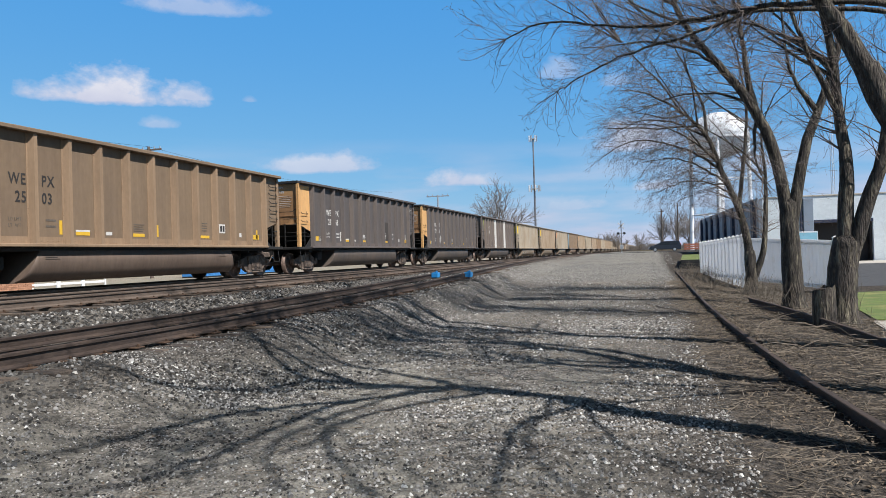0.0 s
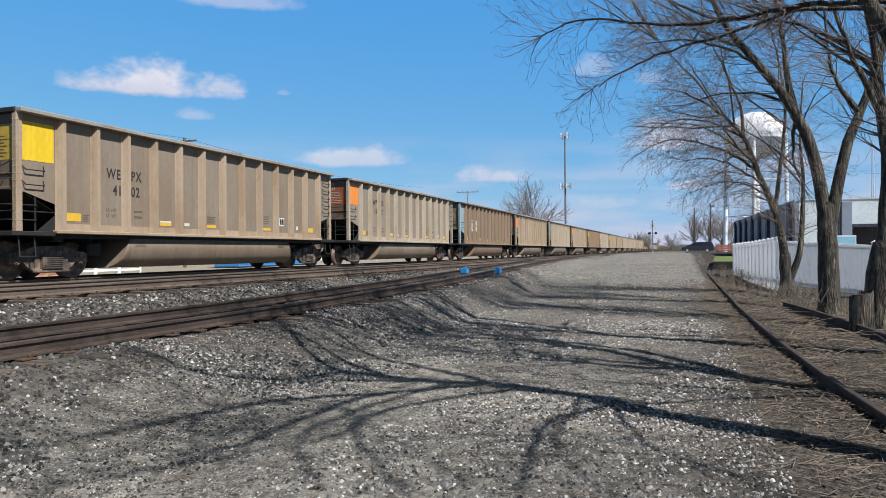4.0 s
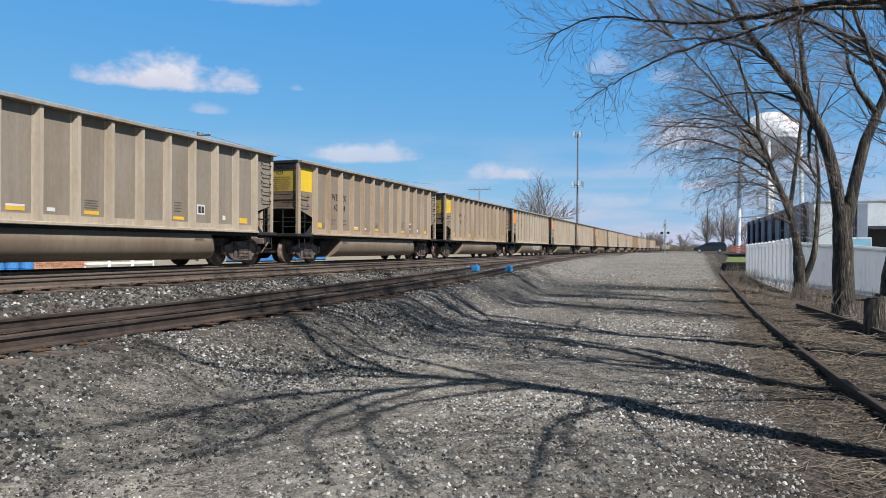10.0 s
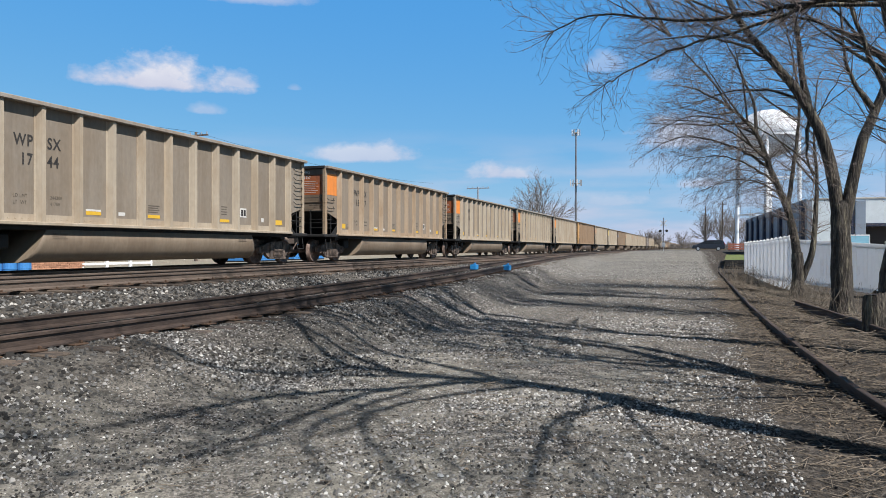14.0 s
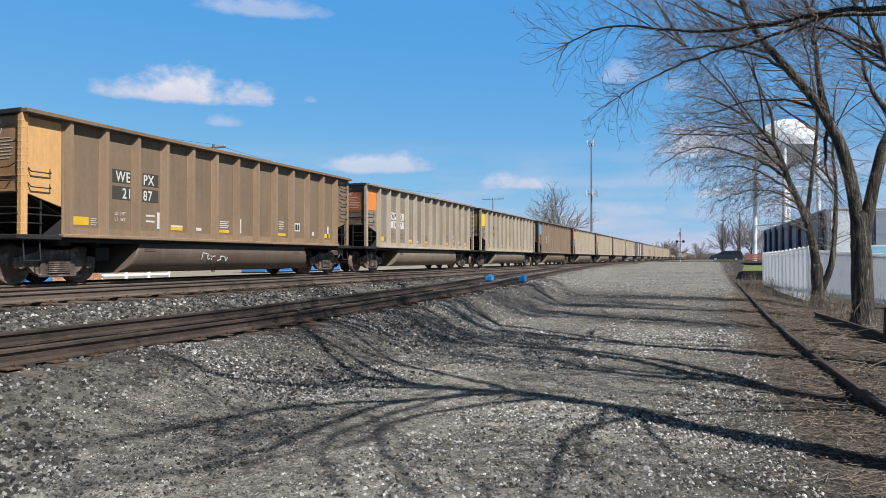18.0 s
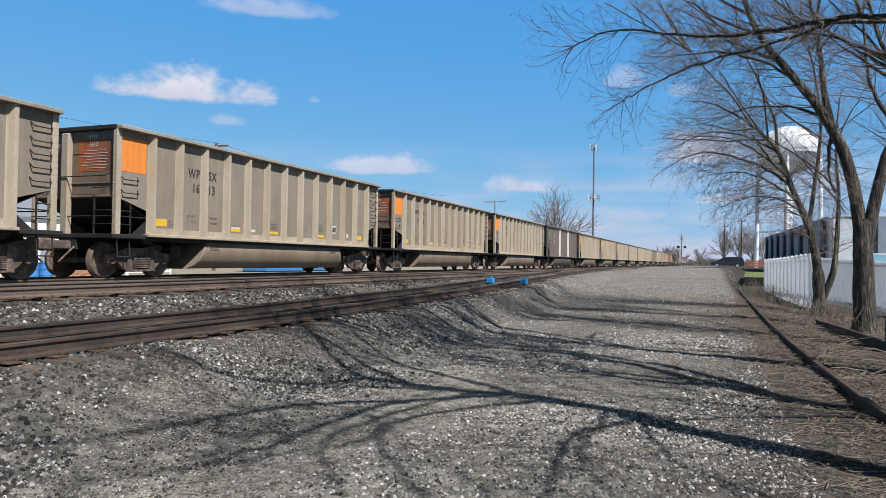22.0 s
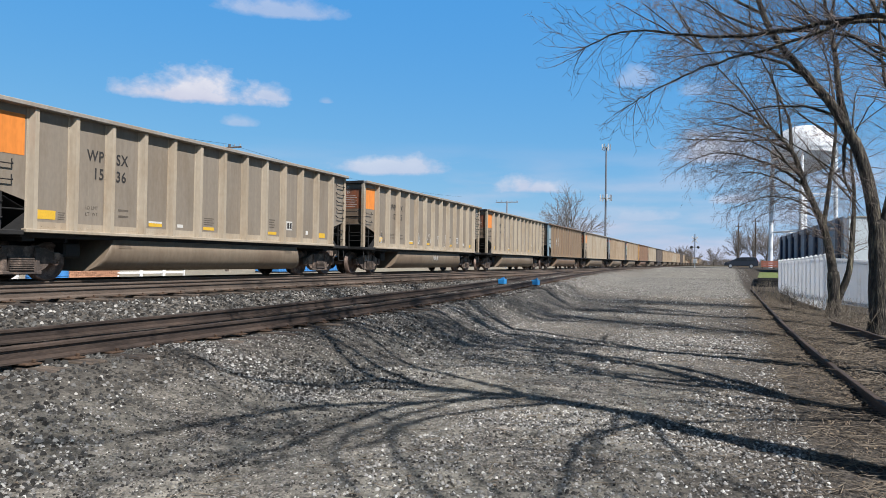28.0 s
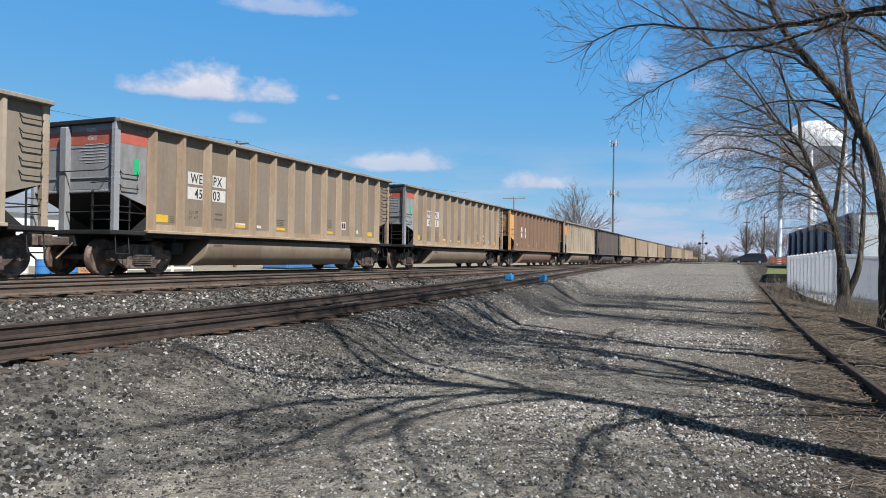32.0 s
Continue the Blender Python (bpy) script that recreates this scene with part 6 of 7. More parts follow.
for i, (x, y, h, w) in enumerate([(-29, 138, 13.8, 12), (-12, 262, 6.2, 8), (-18, 268, 6.5, 9), (3, 232, 11, 8), (7.5, 236, 13, 9), (11, 228, 12, 9), (-5, 300, 7, 9),
                                  (15, 240, 11, 9), (-15, 266, 6.8, 8), (-60, 200, 11, 8)]):
    build_far_tree("bare grey-brown tree far beyond the crossing" if i else "bare spreading tree beyond the train", (x, y, 0.4), h, w, 40 + i, 2 if i else 3)

# ---------- fence ----------


def fence_panel(a, b, za, zb, height, with_post=True):
    """One bay of tongue-and-groove vinyl boards between two rails, with a capped post at its start."""
    a, b = Vector((*a, za)), Vector((*b, zb))
    d = b - a
    ln = d.length
    th = thing("fence_panel", "white vinyl privacy fence panel with capped post", "fence", a, math.degrees(math.atan2(d.y, d.x)), "white vinyl fence")
    slope = (zb - za) / ln
    if with_post:
        post = part("post", boxes((-0.065, 0.065, -0.065, 0.065, -0.3, height + 0.08), bevel=0.008), M["vinyl"], th)
        bm = bmesh.new()
        box(bm, -0.08, 0.08, -0.08, 0.08, height + 0.08, height + 0.11)
        bmesh.ops.create_cone(bm, cap_ends=True, segments=4, radius1=0.11, radius2=0.0, depth=0.07, matrix=Matrix.Translation((0, 0, height + 0.145)) @ Matrix.Rotation(math.pi / 4, 4, "Z"))
        part("cap", bm, M["vinyl"], post)
    n = max(4, round(ln / 0.17))
    w = (ln - 0.13) / n
    for i in range(n):
        x = 0.065 + w * i
        dz = slope * (x + w / 2)
        part("board", boxes((x + 0.003, x + w - 0.003, -0.012, 0.012, 0.1 + dz, height - 0.08 + dz), bevel=0.004), M["vinyl"], th)
    for z in (0.06, height - 0.14):
        bm = boxes((0.06, ln - 0.06, -0.028, 0.028, z, z + 0.15), bevel=0.008)
        for v in bm.verts:
            v.co.z += slope * v.co.x
        part("rail", bm, M["vinyl"], th)


FENCE = [(2.75, 43.6, -0.02), (2.9, 41.5, 0.0), (3.05, 39.4, 0.02), (3.19, 37.3, 0.04), (3.33, 35.2, 0.08), (3.47, 33.1, 0.12), (3.6, 31.2, 0.14), (4.9, 29.3, 0.03), (6.2, 27.4, -0.1), (6.5, 26.9, -0.12)]
for p, q in zip(FENCE, FENCE[1:]):
    bays = 2 if p[1] > 31.5 else 1
    for i in range(bays):
        a, b = [tuple(u + (v - u) * k / bays for u, v in zip(p, q)) for k in (i, i + 1)]
        fence_panel(a[:2], b[:2], a[2], b[2], 1.80)

# ---------- block building ----------


def build_block_building():
    th = thing("block_building", "pale painted block building with navy pilasters", "building", (8.15, 57.6, 0), 2.0)
    # local x along the front, local y away from the viewer
    H = 5.15
    front = bmesh.new()
    box(front, 0, 3.5, 0, 0.3, 0, H)
    box(front, 3.5, 7.45, 0, 0.3, 3.2, H)
    box(front, 7.45, 26.0, 0, 0.3, 0, H)
    part("front_wall", front, M["blockwall"], th, "pale split-face block wall")
    part("pilaster", boxes((2.78, 3.46, -0.18, 0.0, 0, H - 0.1), bevel=0.02), M["bluewall"], th, "grey-blue pilaster")
    part("pilaster", boxes((2.56, 2.74, -0.12, 0.0, 0, H - 0.1), bevel=0.02), M["navy"], th, "navy pilaster")
    part("lintel", boxes((3.5, 7.45, -0.1, 0.0, 3.15, 3.4), bevel=0.02), M["navy"], th)
    part("garage_door", boxes((3.5, 7.45, 0.9, 1.0, 0, 3.2)), M["doorbrown"], th, "dark recessed garage door")
    part("jamb", boxes((3.5, 3.65, 0.3, 1.0, 0, 3.2)), M["doorbrown"], th)
    part("jamb", boxes((7.3, 7.45, 0.3, 1.0, 0, 3.2)), M["doorbrown"], th)
    part("parapet", boxes((-0.05, 26.0, -0.05, 0.35, H, H + 0.12), bevel=0.02), M["concrete"], th)
    part("roof", boxes((0.1, 26, 0.3, 40.5, H - 0.45, H - 0.3)), M["concrete"], th)
    part("side_wall", boxes((-0.3, 0, 0, 41, 0, H), bevel=0.0), M["bluewall"], th, "grey-blue side wall")
    for i in range(8):
        y = 1.0 + 5.5 * i
        part("pilaster", boxes((-0.55, -0.3, y, y + 1.1, 0, H + 0.05), bevel=0.03), M["navy"], th, "navy pilaster")
    part("cornice", boxes((-0.42, -0.3, 0, 41, H - 0.35, H + 0.1), bevel=0.02), M["bluewall"], th)
    part("back_wall", boxes((-0.3, 26, 40.7, 41, 0, H)), M["blockwall"], th)
    part("far_side_wall", boxes((26, 26.3, 0, 41, 0, H)), M["blockwall"], th)


build_block_building()

# ---------- water tower ----------


def build_water_tower():
    th = thing("water_tower", "white elevated water tower on tubular legs", "water tower", (14.5, 161.2, 1.2))
    bm = bmesh.new()
    prof = [(0.01, 19.5), (1.7, 19.65), (3.5, 20.3), (4.9, 21.5), (5.75, 22.9), (6.05, 23.9), (6.05, 24.9), (5.8, 26.1), (5.0, 27.5), (3.7, 28.6), (2.1, 29.25), (0.7, 29.5), (0.01, 29.52)]
    seg = 40
    rings = [[bm.verts.new((r * math.cos(2 * math.pi * k / seg), r * math.sin(2 * math.pi * k / seg), z)) for k in range(seg)] for r, z in prof]
    for a, b in zip(rings, rings[1:]):
        for k in range(seg):
            bm.faces.new((a[k], a[(k + 1) % seg], b[(k + 1) % seg], b[k]))
    me = done("tank", bm, M["whitepaint"])
    me.polygons.foreach_set("use_smooth", [True] * len(me.polygons))
    part("tank", me, None, th)
    bm = bmesh.new()
    for k in range(24):
        a, b = 2 * math.pi * k / 24, 2 * math.pi * (k + 1) / 24
        for z in (23.7, 24.5):
            rod(bm, (6.25 * math.cos(a), 6.25 * math.sin(a), z), (6.25 * math.cos(b), 6.25 * math.sin(b), z), 0.05, 4)
        rod(bm, (6.25 * math.cos(a), 6.25 * math.sin(a), 23.5), (6.25 * math.cos(a), 6.25 * math.sin(a), 24.5), 0.04, 4)
    bmesh.ops.create_cone(bm, cap_ends=True, segments=40, radius1=6.3, radius2=6.3, depth=0.1, matrix=Matrix.Translation((0, 0, 23.5)))
    part("balcony", bm, M["whitepaint"], th)
    for k in range(4):
        a = radians(172 + 90 * k)
        part("leg", rods(0.42, ((6.1 * math.cos(a), 6.1 * math.sin(a), -0.4), (5.75 * math.cos(a), 5.75 * math.sin(a), 23.6)), sides=14), M["whitepaint"], th)
        b = radians(262 + 90 * k)
        for z in (7.5, 15.0):
            f = 6.1 - 0.35 * z / 23.6
            part("strut", rods(0.12, ((f * math.cos(a), f * math.sin(a), z), (f * math.cos(b), f * math.sin(b), z)), sides=6), M["whitepaint"], th)
            part("tie_rod", rods(0.03, ((f * math.cos(a), f * math.sin(a), z), (f * math.cos(b), f * math.sin(b), z - 7.4)), sides=4), M["galv"], th)
    part("riser", rods(0.8, ((0, 0, -0.4), (0, 0, 20.4)), sides=20), M["whitepaint"], th)


build_water_tower()

# ---------- masts and poles ----------


def build_cell_tower():
    th = thing("cell_tower", "grey steel monopole with two antenna clusters", "cell tower", (-38.2, 237.9, 0.5))
    bm = bmesh.new()
    rod(bm, (0, 0, -0.5), (0, 0, 40.5), 0.40, 12, 0.24)
    part("mast", bm, M["mast"], th)
    for z, n, rad in ((40.2, 6, 1.3), (23.0, 9, 1.9)):
        plat = bmesh.new()
        bmesh.ops.create_cone(plat, cap_ends=True, segments=6, radius1=rad * 0.8, radius2=rad * 0.8, depth=0.2, matrix=Matrix.Translation((0, 0, z)))
        part("platform", plat, M["galv"], th)
        for k in range(n):
            a = 2 * math.pi * k / n + 0.2
            c, s = math.cos(a) * rad, math.sin(a) * rad
            part("antenna", boxes((c - 0.17, c + 0.17, s - 0.12, s + 0.12, z - 0.9, z + 1.2), bevel=0.03), M["vinyl"] if k % 2 else M["galv"], th)


build_cell_tower()


def build_lattice_mast():
    th = thing("lattice_mast", "slender grey lattice radio mast behind the building", "radio mast", (33.8, 150.0, 1.0))
    feet = [(0.35 * math.cos(a), 0.35 * math.sin(a)) for a in (0.3, 2.39, 4.49)]
    for x, y in feet:
        part("leg", rods(0.045, ((x, y, -0.3), (x, y, 30.0)), sides=6), M["galv"], th)
    for i in range(3):
        p, q = feet[i], feet[(i + 1) % 3]
        part("lacing", rods(0.02, *[((*p, z), (*q, z + 1.0)) for z in range(0, 29)], sides=4), M["galv"], th)


build_lattice_mast()


def build_pole(label, at, height, arms, name="utility_pole", mat="poledark"):
    th = thing(name, label, "utility pole", at, group="utility poles")
    bm = bmesh.new()
    rod(bm, (0, 0, -0.5), (0, 0, height), 0.16, 9, 0.11)
    part("pole", bm, M[mat], th)
    for z, w in arms:
        part("crossarm", boxes((-w, w, -0.06, 0.06, z - 0.07, z + 0.07), bevel=0.01), M[mat], th)
        for x in (-w * 0.9, -w * 0.45, w * 0.45, w * 0.9):
            part("insulator", rods(0.05, ((x, 0, z + 0.07), (x, 0, z + 0.28)), sides=7), M["galv"], th)
    return th


build_pole("wooden utility pole with crossarm and transformer beyond the train", (-41.4, 50.1, 0.35), 11.4, [(11.1, 1.3)])
tr = thing("transformer", "grey pole-mounted transformer can", "transformer", (-40.9, 50.1, 10.2), group="")
part("can", rods(0.3, ((0, 0, 0), (0, 0, 0.9)), sides=12), M["galv"], tr)
build_pole("slim pole with a flat crossarm beyond the train", (-27.9, 90.8, 0.4), 9.5, [(9.3, 1.6)], mat="galv")
for x, y, h in ((2.6, 190, 11), (6.4, 185, 12), (9.4, 178, 11.5)):
    build_pole("weathered wooden utility pole by the crossing road", (x, y, 1.0), h, [(h - 0.7, 0.7)])


def build_wires():
    for (a, b), sag in ((((-41.4, 50.1, 11.75), (-46, 5, 12)), 0.7), (((-41.4, 50.1, 11.75), (-38, 100, 11.5)), 0.8), (((6, 185, 12.6), (60, 175, 13)), 0.8), (((7.9, 178, 11.6), (62, 170, 12)), 0.8)):
        th = thing("overhead_wire", "thin dark overhead wire between poles", "cable", group="overhead wires")
        bm = bmesh.new()
        a, b = Vector(a), Vector(b)
        last = a
        for i in range(1, 13):
            t = i / 12
            p = a.lerp(b, t) - Vector((0, 0, sag * 4 * t * (1 - t)))
            rod(bm, last, p, 0.011, 4)
            last = p
        part("strand", bm, M["wire"], th)


build_wires()


def build_crossing_signal(x, y, turn):
    th = thing("crossing_signal", "grey railway crossing signal with crossbuck and lamps", "crossing signal", (x, y, 1.05), turn, "crossing signals")
    part("mast", rods(0.07, ((0, 0, -0.2), (0, 0, 4.6)), sides=9), M["galv"], th)
    for s in (-1, 1):
        bm = bmesh.new()
        box(bm, -0.6, 0.6, -0.12, -0.1, -0.1, 0.1, 0, Matrix.Translation((0, 0, 4.1)) @ Matrix.Rotation(s * math.pi / 4, 4, "Y"))
        part("crossbuck_blade", bm, M["vinyl"], th)
        bm = bmesh.new()
        bmesh.ops.create_cone(bm, cap_ends=True, segments=16, radius1=0.19, radius2=0.19, depth=0.06, matrix=Matrix.Translation((s * 0.45, -0.1, 3.0)) @ Matrix.Rotation(math.pi / 2, 4, "X"))
        part("lamp_disc", bm, M["black"], th)
    part("lamp_arm", boxes((-0.5, 0.5, -0.05, 0.05, 2.95, 3.05)), M["galv"], th)
    part("gate_arm", boxes((-0.06, 0.06, -0.16, -0.1, 0.9, 4.9), bevel=0.01), M["mast"], th)
    part("gate_mechanism", boxes((-0.25, 0.25, -0.3, 0.15, 0.7, 1.3), bevel=0.03), M["galv"], th)


build_crossing_signal(-4.3, 106.0, 0)
build_crossing_signal(-21.5, 117.0, 180)

# ---------- minivan at the crossing ----------


def build_van():
    th = thing("minivan", "dark grey minivan waiting on the crossing road", "car", (1.9, 112.0, 1.165), 0)
    # local x along the car, nose to -x
    out = [(-2.55, 0.35), (-2.58, 0.62), (-2.45, 0.86), (-1.5, 1.05), (-0.55, 1.62), (0.2, 1.74), (1.9, 1.74), (2.35, 1.62), (2.55, 1.0), (2.56, 0.45), (2.45, 0.3)]
    bm = bmesh.new()
    prism(bm, out, "y", -0.95, 0.95)
    bmesh.ops.bevel(bm, geom=[e for e in bm.edges if abs(e.verts[0].co.y - e.verts[1].co.y) < 0.01], offset=0.09, segments=2, affect="EDGES")
    part("body", bm, M["vanpaint"], th)
    for x0, x1, z1 in ((-1.05, -0.1, 1.5), (0.0, 0.95, 1.58), (1.05, 2.1, 1.56)):
        gl = bmesh.new()
        prism(gl, [(x0 - (0.1 if x0 > -1 else 0.15), 1.08), (x1, 1.08), (x1, z1), (x0 + (0.05 if x0 > -1 else 0.55), z1)], "y", -0.965, -0.945)
        part("side_window", gl, M["glass"], th)
    ws = bmesh.new()
    prism(ws, [(-1.46, 1.08), (-0.62, 1.6), (-0.58, 1.57), (-1.42, 1.05)], "y", -0.78, 0.78)
    part("windscreen", ws, M["glass"], th)
    for x in (-1.6, 1.55):
        for s in (-1, 1):
            w = part("wheel", rods(0.23, ((0, -0.105, 0), (0, 0.105, 0)), sides=16), M["galv"], th, at=(x, s * 0.86, 0.33))
            part("tyre", rods(0.335, ((0, -0.1, 0), (0, 0.1, 0)), sides=22), M["rubber"], w)
    th.scale = (0.9, 0.9, 0.92)
    for s in (-0.85, 0.7):
        part("tail_lamp", boxes((2.5, 2.58, s, s + 0.15, 0.85, 1.3), bevel=0.02), M["redlamp"], th)
        part("head_lamp", boxes((-2.56, -2.4, s, s + 0.2, 0.68, 0.84), bevel=0.02), M["vinyl"], th)


build_van()


def build_yard_sign():
    th = thing("yard_sign", "pale blue and white board on posts behind the fence", "sign", (10.8, 55.4, ground_z(10.8, 55.4)))
    part("board", boxes((-0.62, 0.62, -0.02, 0.02, 1.45, 2.3), bevel=0.01), M["vinyl"], th)
    part("panel", boxes((-0.58, 0.58, -0.028, -0.021, 1.5, 2.2)), M["paleblue"], th)
    for x in (-0.5, 0.5):
        part("post", boxes((x - 0.04, x + 0.04, 0.02, 0.1, -0.3, 2.25), bevel=0.008), M["vinyl"], th)


build_yard_sign()


def build_red_wall():
    th = thing("board_barrier", "low red-brown barrier boards beside the road", "barrier", (4.6, 111, 1.1), 3)
    for i in range(3):
        part("board", boxes((0, 3.4, 0, 0.08, 0.25 + 0.32 * i, 0.5 + 0.32 * i), bevel=0.01), M["redwall"], th)
    for x in (0.2, 1.7, 3.2):
        part("post", boxes((x - 0.08, x + 0.08, 0.08, 0.22, -0.1, 1.25), bevel=0.01), M["poledark"], th)


build_red_wall()

# ---------- beyond the train ----------


def build_shed(x, y, ln, wid, h, mat, label, turn=90.0):
    th = thing("shed", label, "shed", (x, y, 0.3), turn, "sheds beyond the train")
    out = [(-wid / 2, 0), (wid / 2, 0), (wid / 2, h), (0, h + wid * 0.12), (-wid / 2, h)]
    bm = bmesh.new()
    prism(bm, out, "x", -ln / 2, ln / 2)
    part("wall", bm, mat, th)
    for s in (-1, 1):
        r = bmesh.new()
        prism(r, [(0, h + wid * 0.12 + 0.01), (0, h + wid * 0.12 + 0.13), (s * (wid / 2 + 0.3), h + 0.08), (s * (wid / 2 + 0.3), h - 0.04)], "x", -ln / 2 - 0.3, ln / 2 + 0.3)
        part("roof", r, M["galv"], th)
    for i in range(int(ln / 6)):
        u = -ln / 2 + 3 + 6 * i
        part("door", boxes((u - 1.0, u + 1.0, -wid / 2 - 0.05, -wid / 2 + 0.02, 0, 2.2), bevel=0.01), M["galv"] if i % 2 else M["navy"], th)


build_shed(-64, 34, 70, 20, 4.4, M["shedwall"], "long pale metal warehouse beyond the railway")
build_shed(-50, 84, 30, 10, 2.6, M["shedwall"], "pale metal storage shed beyond the railway")


def build_container(x, y, turn):
    th = thing("blue_container", "blue steel storage container in the yard", "container", (x, y, 0.33), turn, "blue containers")
    part("box", boxes((-3.0, 3.0, -1.2, 1.2, 0.12, 2.5), bevel=0.03), M["bluebox"], th)
    for i in range(14):
        u = -2.8 + 0.42 * i
        part("corrugation", boxes((u, u + 0.2, -1.24, -1.2, 0.3, 2.35)), M["bluebox"], th)
    part("base_rail", boxes((-3.0, 3.0, -1.2, 1.2, 0, 0.12)), M["black"], th)


build_container(-36, 51.5, 92)
build_container(-37, 60.0, 92)


def build_drum(x, y, mat, label):
    th = thing("drum", label, "drum", (x, y, 0.33), group="drums in the yard")
    part("shell", rods(0.29, ((0, 0, 0), (0, 0, 0.88)), sides=16), M[mat], th)
    for z in (0.3, 0.58, 0.86):
        part("hoop", rods(0.305, ((0, 0, z), (0, 0, z + 0.03)), sides=16), M[mat], th)


for y in (21.2, 21.9, 22.6):
    build_drum(-28.0, y, "bluebox", "blue plastic drum standing in the yard")
build_drum(-27.6, 19.9, "shedwall", "white plastic drum standing in the yard")


def build_yard_wall():
    th = thing("yard_wall", "low weathered orange brick wall in the yard", "wall", (-28.4, 23.0, 0.3), 90)
    rnd = random.Random(61)
    part("footing", boxes((0, 3.0, -0.14, 0.14, 0, 0.08)), M["concrete"], th)
    for row in range(11):
        for i in range(12):
            u = 0.25 * i + (0.125 if row % 2 else 0)
            part("brick", YARD_BRICK, None, th, at=(u, rnd.uniform(-0.004, 0.004), 0.08 + 0.083 * row))


YARD_BRICK = done("brick", boxes((0.004, 0.244, -0.11, 0.11, 0, 0.078), bevel=0.004), material("orange_brick", (0.40, 0.21, 0.13), 0.9, 0, 0.25, 6, 40, 0.3, random=0.25))
build_yard_wall()


def build_yard_fence():
    for i in range(3):
        th = thing("rail_fence", "white two-rail fence panel in the yard", "fence", (-29.0, 26.6 + 1.6 * i, 0.3), 90, "white yard fence")
        for u in (0.05, 1.55):
            part("post", boxes((u - 0.05, u + 0.05, -0.05, 0.05, -0.2, 1.2), bevel=0.01), M["shedwall"], th)
        for z in (0.35, 0.65, 0.95):
            part("rail", boxes((0.1, 1.5, -0.03, 0.03, z, z + 0.13), bevel=0.01), M["shedwall"], th)


build_yard_fence()


def build_brush(name, label, spots, mat, seed, height, kind="stuff"):
    """Dry stems in tufts, one joined mesh."""
    rnd = random.Random(seed)
    segs = []
    for x, y, n, spread in spots:
        for _ in range(n):
            px, py = x + rnd.gauss(0, spread), y + rnd.gauss(0, spread)
            p = Vector((px, py, ground_z(px, py) - 0.03))
            d = Vector((rnd.gauss(0, 0.35), rnd.gauss(0, 0.35), 1)).normalized()
            h = height * rnd.uniform(0.4, 1.2)
            q = p + d * h * 0.55
            segs.append((p, q, 0.006, 0.004))
            for _ in range(2):
                e = (d + Vector((rnd.gauss(0, 0.5), rnd.gauss(0, 0.5), rnd.uniform(-0.1, 0.6)))).normalized()
                segs.append((q, q + e * h * 0.5, 0.004, 0.003))
    tagged(new(name, tube_mesh(name, segs, mat)), label, "brush", kind=kind)


rnd_b = random.Random(8)
build_brush("dry_brush", "tangle of dry stems and suckers at the tree feet", [(3.3, 26.6, 70, 0.5), (3.0, 25.0, 40, 0.7), (3.6, 20.8, 40, 0.3), (2.9, 22.5, 60, 0.6), (2.2, 30, 90, 0.6), (2.2, 34, 90, 0.7), (2.0, 38, 60, 0.6), (3.7, 16.0, 12, 0.35)], M["brush"], 21, 0.75)
build_brush("yard_brush", "dry brown weeds along the yard beyond the train", [(-20 - rnd_b.uniform(0, 6), 6 + 1.3 * i, 22, 0.9) for i in range(40)], M["brush"], 22, 0.3)


def build_woods():
    """Leafless woods along the horizon, stems and sprays joined."""
    rnd = random.Random(52)
    segs = []
    for i in range(130):
        x, y = -95 + 1.25 * i + rnd.uniform(-1, 1), 430 + rnd.uniform(-40, 60)
        h = rnd.uniform(2.8, 5.5)
        for _ in range(26):
            p = Vector((x + rnd.gauss(0, 0.8), y + rnd.gauss(0, 0.8), 0.9))
            d = Vector((rnd.gauss(0, 0.3), rnd.gauss(0, 0.3), 1)).normalized()
            q = p + d * h * rnd.uniform(0.35, 0.6)
            segs.append((p, q, 0.10, 0.07))
            for _ in range(3):
                e = (d + Vector((rnd.gauss(0, 0.5), rnd.gauss(0, 0.5), rnd.uniform(0, 0.5)))).normalized()
                segs.append((q, q + e * h * 0.4, 0.06, 0.03))
    tagged(new("distant_woods", tube_mesh("distant_woods", segs, M["fartwig"], 4)), "bare grey-brown woods along the horizon", "woods", kind="stuff")


build_woods()


